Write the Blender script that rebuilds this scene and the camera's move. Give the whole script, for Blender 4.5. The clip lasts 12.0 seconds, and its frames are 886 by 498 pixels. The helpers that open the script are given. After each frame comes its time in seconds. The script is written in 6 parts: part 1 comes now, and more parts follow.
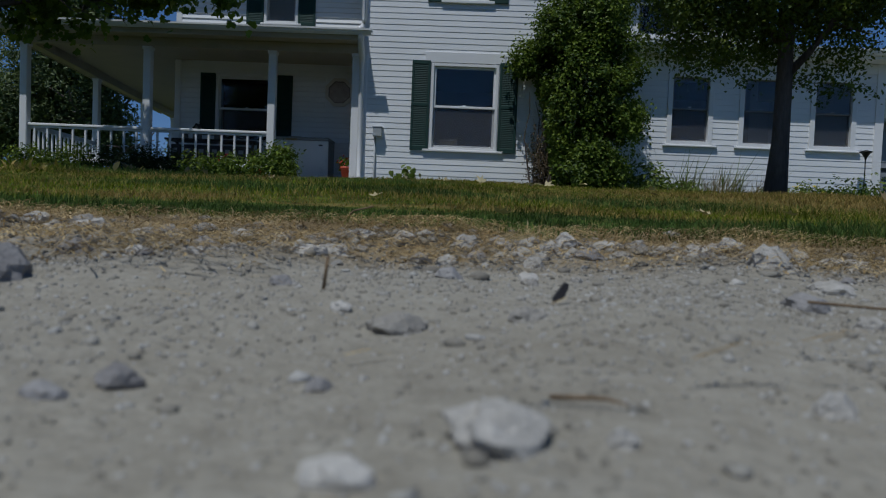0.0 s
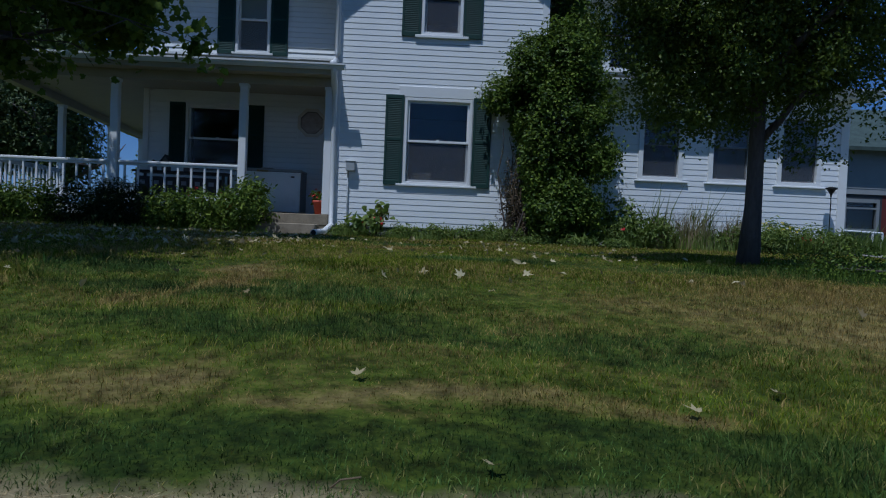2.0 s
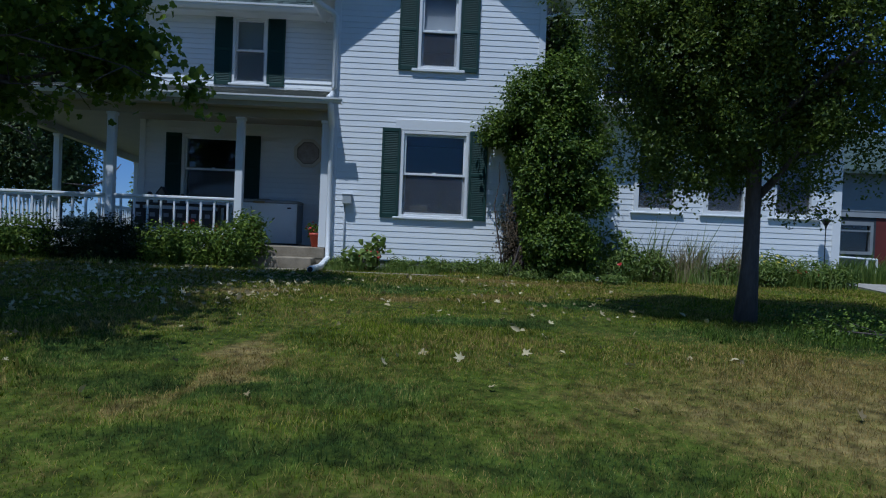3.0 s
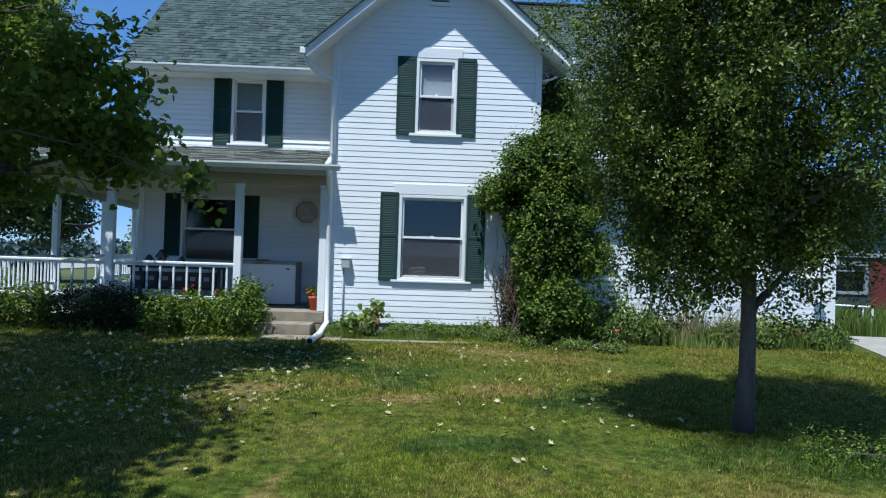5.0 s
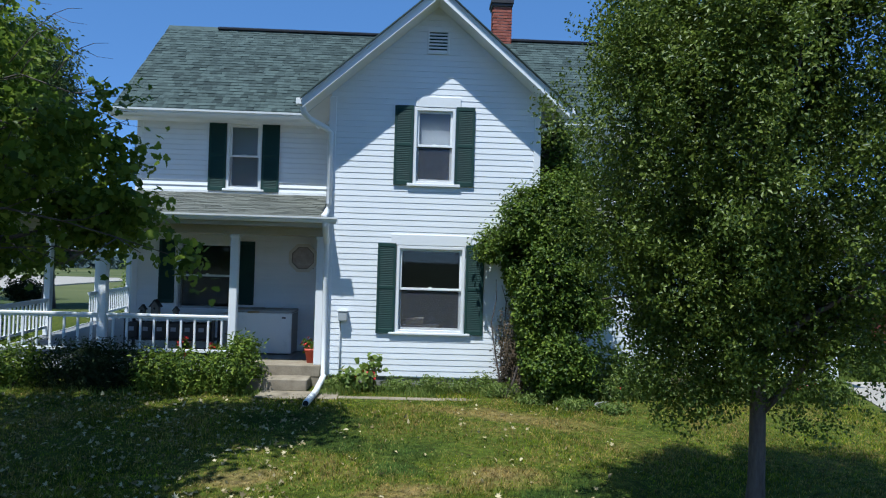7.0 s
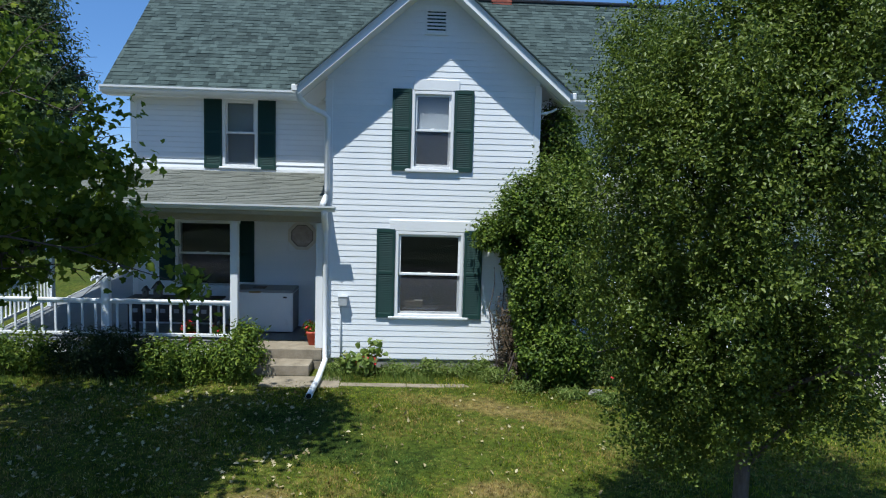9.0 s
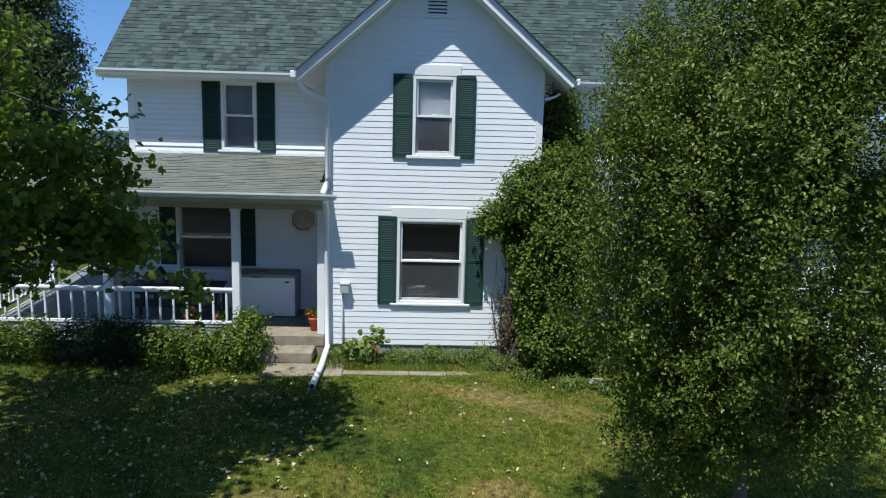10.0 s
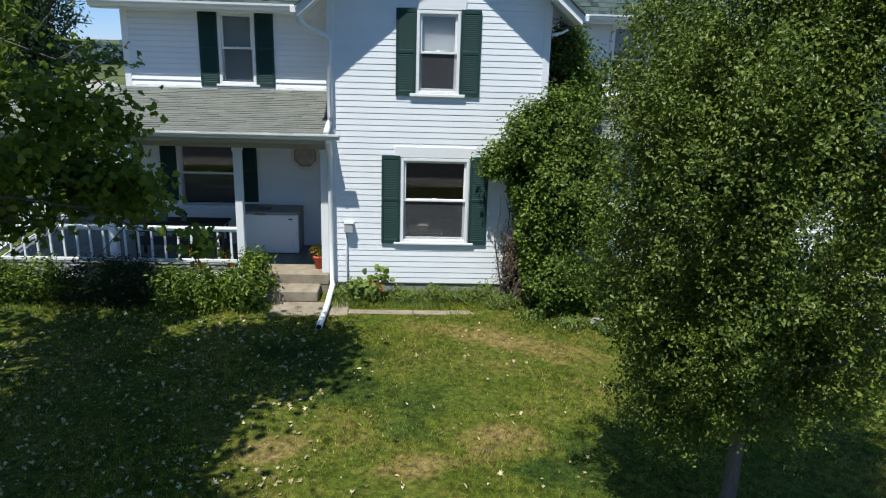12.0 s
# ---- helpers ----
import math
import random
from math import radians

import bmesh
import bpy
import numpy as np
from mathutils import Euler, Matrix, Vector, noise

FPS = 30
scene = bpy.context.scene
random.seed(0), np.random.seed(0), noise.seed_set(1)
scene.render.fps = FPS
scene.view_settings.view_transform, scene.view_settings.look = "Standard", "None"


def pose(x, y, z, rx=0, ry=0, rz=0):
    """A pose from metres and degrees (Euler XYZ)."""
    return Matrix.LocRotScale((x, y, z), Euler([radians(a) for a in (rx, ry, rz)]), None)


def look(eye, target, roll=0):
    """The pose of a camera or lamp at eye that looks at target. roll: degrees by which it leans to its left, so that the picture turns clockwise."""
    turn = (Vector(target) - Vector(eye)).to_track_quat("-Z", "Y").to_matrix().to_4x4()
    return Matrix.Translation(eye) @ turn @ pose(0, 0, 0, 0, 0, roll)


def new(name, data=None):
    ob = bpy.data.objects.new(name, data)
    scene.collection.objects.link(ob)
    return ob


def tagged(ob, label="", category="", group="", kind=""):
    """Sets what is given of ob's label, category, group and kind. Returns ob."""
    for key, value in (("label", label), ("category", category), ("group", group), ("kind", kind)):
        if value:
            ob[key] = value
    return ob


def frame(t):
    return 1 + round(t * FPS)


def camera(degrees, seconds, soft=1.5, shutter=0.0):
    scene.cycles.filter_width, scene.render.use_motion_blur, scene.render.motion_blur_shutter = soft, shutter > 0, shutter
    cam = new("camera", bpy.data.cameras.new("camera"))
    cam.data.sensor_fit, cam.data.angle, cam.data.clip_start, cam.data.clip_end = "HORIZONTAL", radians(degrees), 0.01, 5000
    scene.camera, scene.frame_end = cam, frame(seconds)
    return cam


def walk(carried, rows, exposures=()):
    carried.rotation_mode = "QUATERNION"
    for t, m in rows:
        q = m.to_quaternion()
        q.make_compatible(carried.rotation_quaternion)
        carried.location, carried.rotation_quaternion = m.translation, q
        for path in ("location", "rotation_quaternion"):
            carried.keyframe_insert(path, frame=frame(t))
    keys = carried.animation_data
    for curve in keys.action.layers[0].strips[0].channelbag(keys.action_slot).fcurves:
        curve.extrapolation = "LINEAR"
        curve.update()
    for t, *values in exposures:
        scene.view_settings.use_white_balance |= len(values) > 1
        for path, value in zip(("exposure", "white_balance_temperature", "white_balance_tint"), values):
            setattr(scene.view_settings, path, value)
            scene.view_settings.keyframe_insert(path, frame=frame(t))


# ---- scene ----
cam = camera(64.6, 12.0, soft=1.1)
cam.data.dof.use_dof, cam.data.dof.focus_distance, cam.data.dof.aperture_fstop = True, 4.0, 10.5
PATH = [
    (0, (1.934, -13.388, -0.552), (1.901, -11.39, -0.641), 2.3),
    (0.5, (1.932, -13.391, -0.552), (1.931, -11.393, -0.64), 2.3),
    (0.8, (1.926, -13.384, -0.523), (1.938, -11.386, -0.609), 2.5),
    (1, (1.912, -13.36, -0.429), (1.931, -11.362, -0.515), 2.4),
    (1.2, (1.901, -13.342, -0.334), (1.928, -11.344, -0.416), 2.5),
    (1.5, (1.891, -13.336, -0.202), (1.925, -11.338, -0.282), 2.4),
    (2, (1.875, -13.306, -0.06), (1.922, -11.307, -0.121), 2.4),
    (2.5, (1.874, -13.306, 0.136), (1.926, -11.307, 0.09), 2.4),
    (3, (1.834, -13.299, 0.361), (1.893, -11.3, 0.33), 2.3),
    (3.2, (1.882, -13.283, 0.384), (1.934, -11.284, 0.374), 2.0),
    (5, (1.776, -13.372, 1.215), (1.842, -11.373, 1.235), 1.8),
    (5.5, (1.781, -13.321, 1.372), (1.844, -11.322, 1.41), 1.6),
    (6, (1.785, -13.227, 1.585), (1.85, -11.229, 1.632), 1.6),
    (6.5, (1.747, -13.189, 1.801), (1.819, -11.191, 1.856), 1.7),
    (8.5, (1.727, -13.209, 3.024), (1.804, -11.215, 2.895), 1.6),
    (9, (1.709, -13.213, 3.338), (1.791, -11.224, 3.143), 1.6),
    (9.5, (1.714, -13.19, 3.65), (1.796, -11.209, 3.39), 1.6),
    (10, (1.697, -13.1, 3.877), (1.777, -11.127, 3.563), 1.5),
    (10.5, (1.634, -13.055, 4.148), (1.721, -11.092, 3.777), 1.7),
    (11, (1.603, -13.045, 4.307), (1.694, -11.095, 3.876), 1.7),
    (11.5, (1.573, -13.024, 4.334), (1.666, -11.087, 3.843), 1.7),
    (12, (1.566, -13.024, 4.347), (1.658, -11.104, 3.795), 1.7),
]
EXPOSURES = [(0.0, -1.15, 5900, 7), (0.8, -1.17, 5800, 7), (1.5, -1.20, 5350, 8), (2.5, -0.92, 5200, 8), (3.2, -0.62, 5250, 6), (4.8, 0.23, 5600, 3), (6.7, 0.24, 5700, 4), (9.5, 0.20, 5980, 5), (12.0, 0.32, 6250, 6)]
walk(cam, [(t, look(eye, target, roll)) for t, eye, target, roll in PATH], EXPOSURES)

# ---- world, sun ----
SUN_TRAVEL = Vector((0.28, 0.50, -1.27)).normalized()
world = bpy.data.worlds.new("world")
scene.world = world
world.use_nodes = True
wn = world.node_tree
sky = wn.nodes.new("ShaderNodeTexSky")
sky.sky_type = "NISHITA"
sky.sun_disc = False
sky.sun_elevation = math.asin(-SUN_TRAVEL.z)
sky.sun_rotation = math.atan2(-SUN_TRAVEL.x, -SUN_TRAVEL.y)
sky.air_density, sky.dust_density, sky.ozone_density = 0.65, 0.0, 3.0
tone = wn.nodes.new("ShaderNodeMix")
tone.data_type, tone.blend_type = "RGBA", "MULTIPLY"
tone.inputs["Factor"].default_value = 1.0
wn.links.new(sky.outputs["Color"], tone.inputs[6])
tone.inputs[7].default_value = (0.85, 0.91, 1.07, 1)
haze = wn.nodes.new("ShaderNodeMix")
haze.data_type = "RGBA"
haze.inputs["Factor"].default_value = 0.5
wn.links.new(tone.outputs[2], haze.inputs[6])
haze.inputs[7].default_value = (0.95, 2.3, 4.9, 1)
wn.links.new(haze.outputs[2], wn.nodes["Background"].inputs["Color"])
wn.nodes["Background"].inputs["Strength"].default_value = 0.115
sun_data = bpy.data.lights.new("sun", "SUN")
sun_data.energy, sun_data.angle, sun_data.color = 5.0, radians(0.53), (1.0, 0.96, 0.90)
sun = new("sun", sun_data)
sun.matrix_basis = Matrix.Translation((-6, -12, 25)) @ SUN_TRAVEL.to_track_quat("-Z", "Y").to_matrix().to_4x4()


# ---- mesh helpers ----
def world_of(ob):
    if ob is None:
        return Matrix()
    return (world_of(ob.parent) @ ob.matrix_parent_inverse if ob.parent else Matrix()) @ ob.matrix_basis


class Shape:
    """Collects vertices and faces of one mesh."""

    def __init__(self):
        self.v, self.f = [], []

    def box(self, x0, x1, y0, y1, z0, z1, c=0.0):
        """A box; c: chamfer of its edges."""
        n = len(self.v)
        if c <= 0:
            self.v += [(x, y, z) for z in (z0, z1) for y in (y0, y1) for x in (x0, x1)]
            self.f += [tuple(n + i for i in q) for q in ((0, 2, 3, 1), (4, 5, 7, 6), (0, 1, 5, 4), (2, 6, 7, 3), (0, 4, 6, 2), (1, 3, 7, 5))]
            return self
        lo, hi = (x0, y0, z0), (x1, y1, z1)
        ids = {}
        for sx in (0, 1):
            for sy in (0, 1):
                for sz in (0, 1):
                    s = (sx, sy, sz)
                    for a in range(3):
                        p = [(hi[k] - c if s[k] else lo[k] + c) if k != a else (hi[k] if s[k] else lo[k]) for k in range(3)]
                        ids[s, a] = len(self.v)
                        self.v.append(tuple(p))
        def corner(a, side, b, sb, d, sd):
            s = [0, 0, 0]
            s[a], s[b], s[d] = side, sb, sd
            return tuple(s)
        for a in range(3):
            b, d = (a + 1) % 3, (a + 2) % 3
            for side in (0, 1):
                q = [ids[corner(a, side, b, i, d, j), a] for i, j in ((0, 0), (1, 0), (1, 1), (0, 1))]
                self.f.append(tuple(q if side else q[::-1]))
            for i in (0, 1):
                for j in (0, 1):
                    q = [ids[corner(a, 0, b, i, d, j), b], ids[corner(a, 1, b, i, d, j), b], ids[corner(a, 1, b, i, d, j), d], ids[corner(a, 0, b, i, d, j), d]]
                    self.f.append(tuple(q if i == j else q[::-1]))
        for sx in (0, 1):
            for sy in (0, 1):
                for sz in (0, 1):
                    q = [ids[(sx, sy, sz), a] for a in range(3)]
                    self.f.append(tuple(q if (sx + sy + sz) % 2 else q[::-1]))
        return self

    def prism(self, poly, axis, a0, a1):
        """A polygon of two coordinates drawn out along an axis from a0 to a1."""
        n, k = len(self.v), len(poly)
        for a in (a0, a1):
            for p, q in poly:
                self.v.append({"x": (a, p, q), "y": (p, a, q), "z": (p, q, a)}[axis])
        self.f.append(tuple(range(n, n + k)))
        self.f.append(tuple(range(n + 2 * k - 1, n + k - 1, -1)))
        self.f += [(n + i, n + k + i, n + k + (i + 1) % k, n + (i + 1) % k) for i in range(k)]
        return self

    def tube(self, pts, radii, seg=8):
        n, k = len(self.v), len(pts)
        for i, p in enumerate(pts):
            p = Vector(p)
            d = (Vector(pts[min(i + 1, k - 1)]) - Vector(pts[max(i - 1, 0)])).normalized()
            s = d.cross((0.31, 0.95, 0.05) if abs(d.z) > 0.8 else (0, 0, 1)).normalized()
            u = s.cross(d)
            r = radii[i] if isinstance(radii, (list, tuple)) else radii
            for j in range(seg):
                a = 2 * math.pi * j / seg
                self.v.append(tuple(p + r * (math.cos(a) * s + math.sin(a) * u)))
        for i in range(k - 1):
            for j in range(seg):
                self.f.append((n + i * seg + j, n + (i + 1) * seg + j, n + (i + 1) * seg + (j + 1) % seg, n + i * seg + (j + 1) % seg))
        self.f.append(tuple(n + j for j in range(seg)))
        self.f.append(tuple(n + (k - 1) * seg + j for j in range(seg - 1, -1, -1)))
        return self

    def lathe(self, cx, cy, profile, seg=16):
        """Profile of (radius, z) turned round an upright axis."""
        n, k = len(self.v), len(profile)
        for r, z in profile:
            for j in range(seg):
                a = 2 * math.pi * j / seg
                self.v.append((cx + r * math.cos(a), cy + r * math.sin(a), z))
        for i in range(k - 1):
            for j in range(seg):
                self.f.append((n + i * seg + j, n + i * seg + (j + 1) % seg, n + (i + 1) * seg + (j + 1) % seg, n + (i + 1) * seg + j))
        self.f.append(tuple(n + j for j in range(seg - 1, -1, -1)))
        self.f.append(tuple(n + (k - 1) * seg + j for j in range(seg)))
        return self

    def mesh(self, name, smooth=False):
        me = bpy.data.meshes.new(name)
        me.from_pydata(self.v, [], self.f)
        bm = bmesh.new()
        bm.from_mesh(me)
        if len(bm.faces) < 20000:
            bmesh.ops.recalc_face_normals(bm, faces=bm.faces)
        bm.to_mesh(me)
        bm.free()
        if smooth:
            me.polygons.foreach_set("use_smooth", [True] * len(me.polygons))
        return me


def array_mesh(name, verts, faces, smooth=False):
    """A mesh from arrays of vertices and of equal-sided faces."""
    me = bpy.data.meshes.new(name)
    k = faces.shape[1]
    me.vertices.add(len(verts))
    me.vertices.foreach_set("co", np.ascontiguousarray(verts, np.float32).ravel())
    me.loops.add(faces.size)
    me.loops.foreach_set("vertex_index", np.ascontiguousarray(faces, np.int32).ravel())
    me.polygons.add(len(faces))
    me.polygons.foreach_set("loop_start", np.arange(0, faces.size, k, dtype=np.int32))
    if smooth:
        me.polygons.foreach_set("use_smooth", np.ones(len(faces), bool))
    me.update(calc_edges=True)
    return me


def thing(name, at, label, category, group="", kind=""):
    ob = new(name)
    ob.location = at
    ob.empty_display_size = 0.1
    return tagged(ob, label, category, group, kind)


def put(name, me, mat, parent=None, label="", at=None):
    """Links a mesh, built at its place in the world, under a thing or a part."""
    if not me.materials:
        me.materials.append(mat)
    ob = new(name, me)
    if at is not None:
        ob.matrix_basis = at if isinstance(at, Matrix) else Matrix.Translation(at)
    if parent is not None:
        ob.parent = parent
        ob.matrix_parent_inverse = world_of(parent).inverted()
    if label:
        ob["label"] = label
    return ob


def part(name, shape, mat, parent, label="", smooth=False):
    return put(name, shape.mesh(name, smooth), mat, parent, label)


# ---- materials ----
def material(name, rough=0.6, metal=0.0):
    m = bpy.data.materials.new(name)
    m.use_nodes = True
    b = m.node_tree.nodes["Principled BSDF"]
    b.inputs["Roughness"].default_value, b.inputs["Metallic"].default_value = rough, metal
    return m, m.node_tree, b


def position(nt):
    return nt.nodes.new("ShaderNodeNewGeometry").outputs["Position"]


def noise_of(nt, vec, scale, detail=4.0, rough=0.55):
    n = nt.nodes.new("ShaderNodeTexNoise")
    n.inputs["Scale"].default_value, n.inputs["Detail"].default_value, n.inputs["Roughness"].default_value = scale, detail, rough
    nt.links.new(vec, n.inputs["Vector"])
    return n.outputs["Fac"]


def ramp(nt, fac, stops):
    r = nt.nodes.new("ShaderNodeValToRGB")
    els = r.color_ramp.elements
    while len(els) < len(stops):
        els.new(0.5)
    for e, (p, c) in zip(els, stops):
        e.position, e.color = p, (*c, 1) if len(c) == 3 else c
    nt.links.new(fac, r.inputs["Fac"])
    return r.outputs["Color"]


def grey(v):
    return (v, v, v)


def mix(nt, fac, a, b, mode="MIX"):
    n = nt.nodes.new("ShaderNodeMix")
    n.data_type, n.blend_type = "RGBA", mode
    if isinstance(fac, (int, float)):
        n.inputs["Factor"].default_value = fac
    else:
        nt.links.new(fac, n.inputs["Factor"])
    for sock, v in (("A", a), ("B", b)):
        s = [i for i in n.inputs if i.name == sock and i.type == "RGBA"][0]
        if isinstance(v, tuple):
            s.default_value = (*v, 1)
        else:
            nt.links.new(v, s)
    return [o for o in n.outputs if o.type == "RGBA"][0]


def math_of(nt, op, a, b=0.0, clamp=False):
    n = nt.nodes.new("ShaderNodeMath")
    n.operation, n.use_clamp = op, clamp
    for s, v in zip(n.inputs, (a, b)):
        if isinstance(v, (int, float)):
            s.default_value = v
        else:
            nt.links.new(v, s)
    return n.outputs[0]


def bump(nt, b, height, strength=0.3, distance=0.01):
    n = nt.nodes.new("ShaderNodeBump")
    n.inputs["Strength"].default_value, n.inputs["Distance"].default_value = strength, distance
    nt.links.new(height, n.inputs["Height"])
    nt.links.new(n.outputs["Normal"], b.inputs["Normal"])


def worn(name, a, b, rough=0.6, scale=3.0, fine=40.0, relief=0.15, metal=0.0, piece=0.0, dist=0.004, stretch=(1, 1, 1)):
    """A surface whose colour runs between a and b, with broad stains, fine grain and relief; piece: variation from piece to piece."""
    m, nt, bs = material(name, rough, metal)
    p = position(nt)
    if stretch != (1, 1, 1):
        mp = nt.nodes.new("ShaderNodeMapping")
        mp.inputs["Scale"].default_value = stretch
        nt.links.new(p, mp.inputs["Vector"])
        p = mp.outputs["Vector"]
    broad, grain = noise_of(nt, p, scale, 5.0), noise_of(nt, p, fine, 3.0, 0.7)
    f = math_of(nt, "ADD", math_of(nt, "MULTIPLY", broad, 0.6), math_of(nt, "MULTIPLY", grain, 0.4))
    if piece:
        rnd = nt.nodes.new("ShaderNodeObjectInfo").outputs["Random"]
        f = math_of(nt, "ADD", f, math_of(nt, "MULTIPLY", math_of(nt, "SUBTRACT", rnd, 0.5), piece))
    nt.links.new(ramp(nt, f, [(0.3, a), (0.7, b)]), bs.inputs["Base Color"])
    rr = math_of(nt, "ADD", math_of(nt, "MULTIPLY", broad, 0.2), rough - 0.1, True)
    nt.links.new(rr, bs.inputs["Roughness"])
    if relief:
        bump(nt, bs, grain, relief, dist)
    return m


def foliage(name, dark, mid, light, rough=0.42, through_light=0.28, odd=None, gloss=0.32):
    """Leaves: colour from leaf to leaf, broad patches, some light shining through."""
    m, nt, bs = material(name, rough)
    bs.inputs["Specular IOR Level"].default_value = gloss
    g = nt.nodes.new("ShaderNodeNewGeometry")
    patch = noise_of(nt, g.outputs["Position"], 1.3, 3.0)
    f = math_of(nt, "ADD", math_of(nt, "MULTIPLY", g.outputs["Random Per Island"], 0.65), math_of(nt, "MULTIPLY", patch, 0.5))
    stops = [(0.2, dark), (0.55, mid), (0.9, light)]
    if odd:
        stops = [(0.18, dark), (0.5, mid), (0.88, light), (1.0, odd)]
    col = ramp(nt, f, stops)
    nt.links.new(col, bs.inputs["Base Color"])
    tr = nt.nodes.new("ShaderNodeBsdfTranslucent")
    nt.links.new(mix(nt, 0.35, col, (0.25, 0.36, 0.05)), tr.inputs["Color"])
    ms = nt.nodes.new("ShaderNodeMixShader")
    ms.inputs["Fac"].default_value = through_light
    nt.links.new(bs.outputs[0], ms.inputs[1])
    nt.links.new(tr.outputs[0], ms.inputs[2])
    nt.links.new(ms.outputs[0], nt.nodes["Material Output"].inputs["Surface"])
    return m


SHINGLE_A, SHINGLE_B = (0.014, 0.027, 0.025), (0.068, 0.098, 0.090)
TAN_A, TAN_B = (0.110, 0.116, 0.097), (0.178, 0.182, 0.156)
SIDING = worn("white_vinyl_siding", (0.76, 0.775, 0.79), (0.86, 0.865, 0.87), 0.45, 1.2, 60, 0.05, piece=0.15)
TRIM = worn("white_painted_trim", (0.76, 0.765, 0.77), (0.85, 0.85, 0.85), 0.4, 2.0, 50, 0.06)
SHUTTER = worn("dark_green_shutter", (0.004, 0.030, 0.025), (0.008, 0.048, 0.040), 0.72, 3, 60, 0.05)
SHINGLE = worn("grey_green_shingle", SHINGLE_A, SHINGLE_B, 0.9, 4.0, 160, 0.6, piece=0.38, dist=0.003)
SHINGLE_TAN = worn("weathered_tan_shingle", TAN_A, TAN_B, 0.9, 4.0, 160, 0.5, piece=0.10, dist=0.003)
OLD_PATH = worn("soil_stained_concrete", (0.15, 0.122, 0.082), (0.34, 0.285, 0.205), 0.95, 5, 60, 0.6)
STEP = worn("tan_stained_concrete", (0.16, 0.128, 0.086), (0.36, 0.305, 0.225), 0.9, 5, 70, 0.5)
CONCRETE = worn("weathered_concrete", (0.25, 0.225, 0.185), (0.43, 0.39, 0.33), 0.85, 3, 70, 0.4)
FOUNDATION = worn("grey_foundation", (0.20, 0.19, 0.18), (0.32, 0.31, 0.29), 0.9, 4, 50, 0.4)
BARK = worn("grey_brown_bark", (0.040, 0.031, 0.028), (0.165, 0.132, 0.118), 0.9, 6, 40, 1.0, dist=0.02, stretch=(1, 1, 0.25))
CEILING = worn("tan_porch_paint", (0.37, 0.330, 0.255), (0.47, 0.428, 0.340), 0.6, 2, 40, 0.1)
DECK = worn("grey_deck_paint", (0.16, 0.165, 0.17), (0.25, 0.255, 0.26), 0.55, 3, 60, 0.2, piece=0.25)
BRICK = worn("red_brick", (0.22, 0.055, 0.035), (0.36, 0.11, 0.07), 0.85, 6, 90, 0.5, piece=0.5)
MORTAR = worn("grey_mortar", (0.30, 0.28, 0.25), (0.42, 0.40, 0.36), 0.9, 6, 90, 0.4)
METAL = worn("grey_galvanised_box", (0.34, 0.36, 0.37), (0.46, 0.48, 0.49), 0.45, 5, 60, 0.05)
FREEZER = worn("white_enamel", (0.78, 0.81, 0.82), (0.86, 0.88, 0.88), 0.3, 3, 50, 0.03)
GREY_LID = worn("grey_plastic", (0.24, 0.25, 0.25), (0.34, 0.35, 0.35), 0.5, 4, 60, 0.1)
TERRACOTTA = worn("red_terracotta", (0.42, 0.055, 0.03), (0.58, 0.11, 0.06), 0.6, 9, 60, 0.2)
DARK = worn("dark_stained_wood", (0.018, 0.016, 0.018), (0.05, 0.045, 0.045), 0.5, 5, 50, 0.2)
BIRDWOOD = worn("weathered_grey_wood", (0.14, 0.12, 0.10), (0.28, 0.25, 0.22), 0.85, 8, 60, 0.4)
# near-black: the dimness of the rooms is put into this colour
INSIDE = worn("dim_room_paint", (0.024, 0.022, 0.022), (0.042, 0.039, 0.038), 0.8, 2, 40, 0.05)
BLIND = worn("pale_cloth_blind", (0.26, 0.268, 0.290), (0.34, 0.348, 0.375), 0.8, 3, 90, 0.1)


# whiter, near full-length upstairs blind; its brightness stands in for reflected sky
REFLECTION_BLIND = worn("sky_reflection_blind", (0.58, 0.61, 0.64), (0.70, 0.72, 0.74), 0.8, 3, 90, 0.1)


def screen_material():
    """Woven wire: partly seen through."""
    m, nt, bs = material("grey_insect_screen", 0.6)
    bs.inputs["Base Color"].default_value = (0.14, 0.145, 0.16, 1)
    hole = nt.nodes.new("ShaderNodeBsdfTransparent")
    ms = nt.nodes.new("ShaderNodeMixShader")
    ms.inputs["Fac"].default_value = 0.80
    nt.links.new(bs.outputs[0], ms.inputs[1])
    nt.links.new(hole.outputs[0], ms.inputs[2])
    nt.links.new(ms.outputs[0], nt.nodes["Material Output"].inputs["Surface"])
    return m


SCREEN = screen_material()
RED_WALL = worn("red_barn_board", (0.10, 0.014, 0.012), (0.16, 0.03, 0.024), 0.75, 2, 50, 0.2)
GREY_SIDING = worn("grey_metal_siding", (0.22, 0.235, 0.25), (0.31, 0.325, 0.34), 0.5, 2, 50, 0.05)
STONE = worn("pale_limestone", (0.29, 0.268, 0.232), (0.53, 0.502, 0.455), 0.92, 40, 220, 0.9, piece=0.45, dist=0.004)
STONE_DARK = worn("brown_grey_stone", (0.15, 0.14, 0.135), (0.34, 0.325, 0.31), 0.85, 22, 160, 0.7, piece=0.4, dist=0.004)
TWIG = worn("dry_twig", (0.10, 0.065, 0.035), (0.24, 0.17, 0.10), 0.9, 20, 120, 0.4)
PETAL_RED = worn("red_petal", (0.45, 0.010, 0.012), (0.65, 0.03, 0.03), 0.5, 20, 90, 0.1)
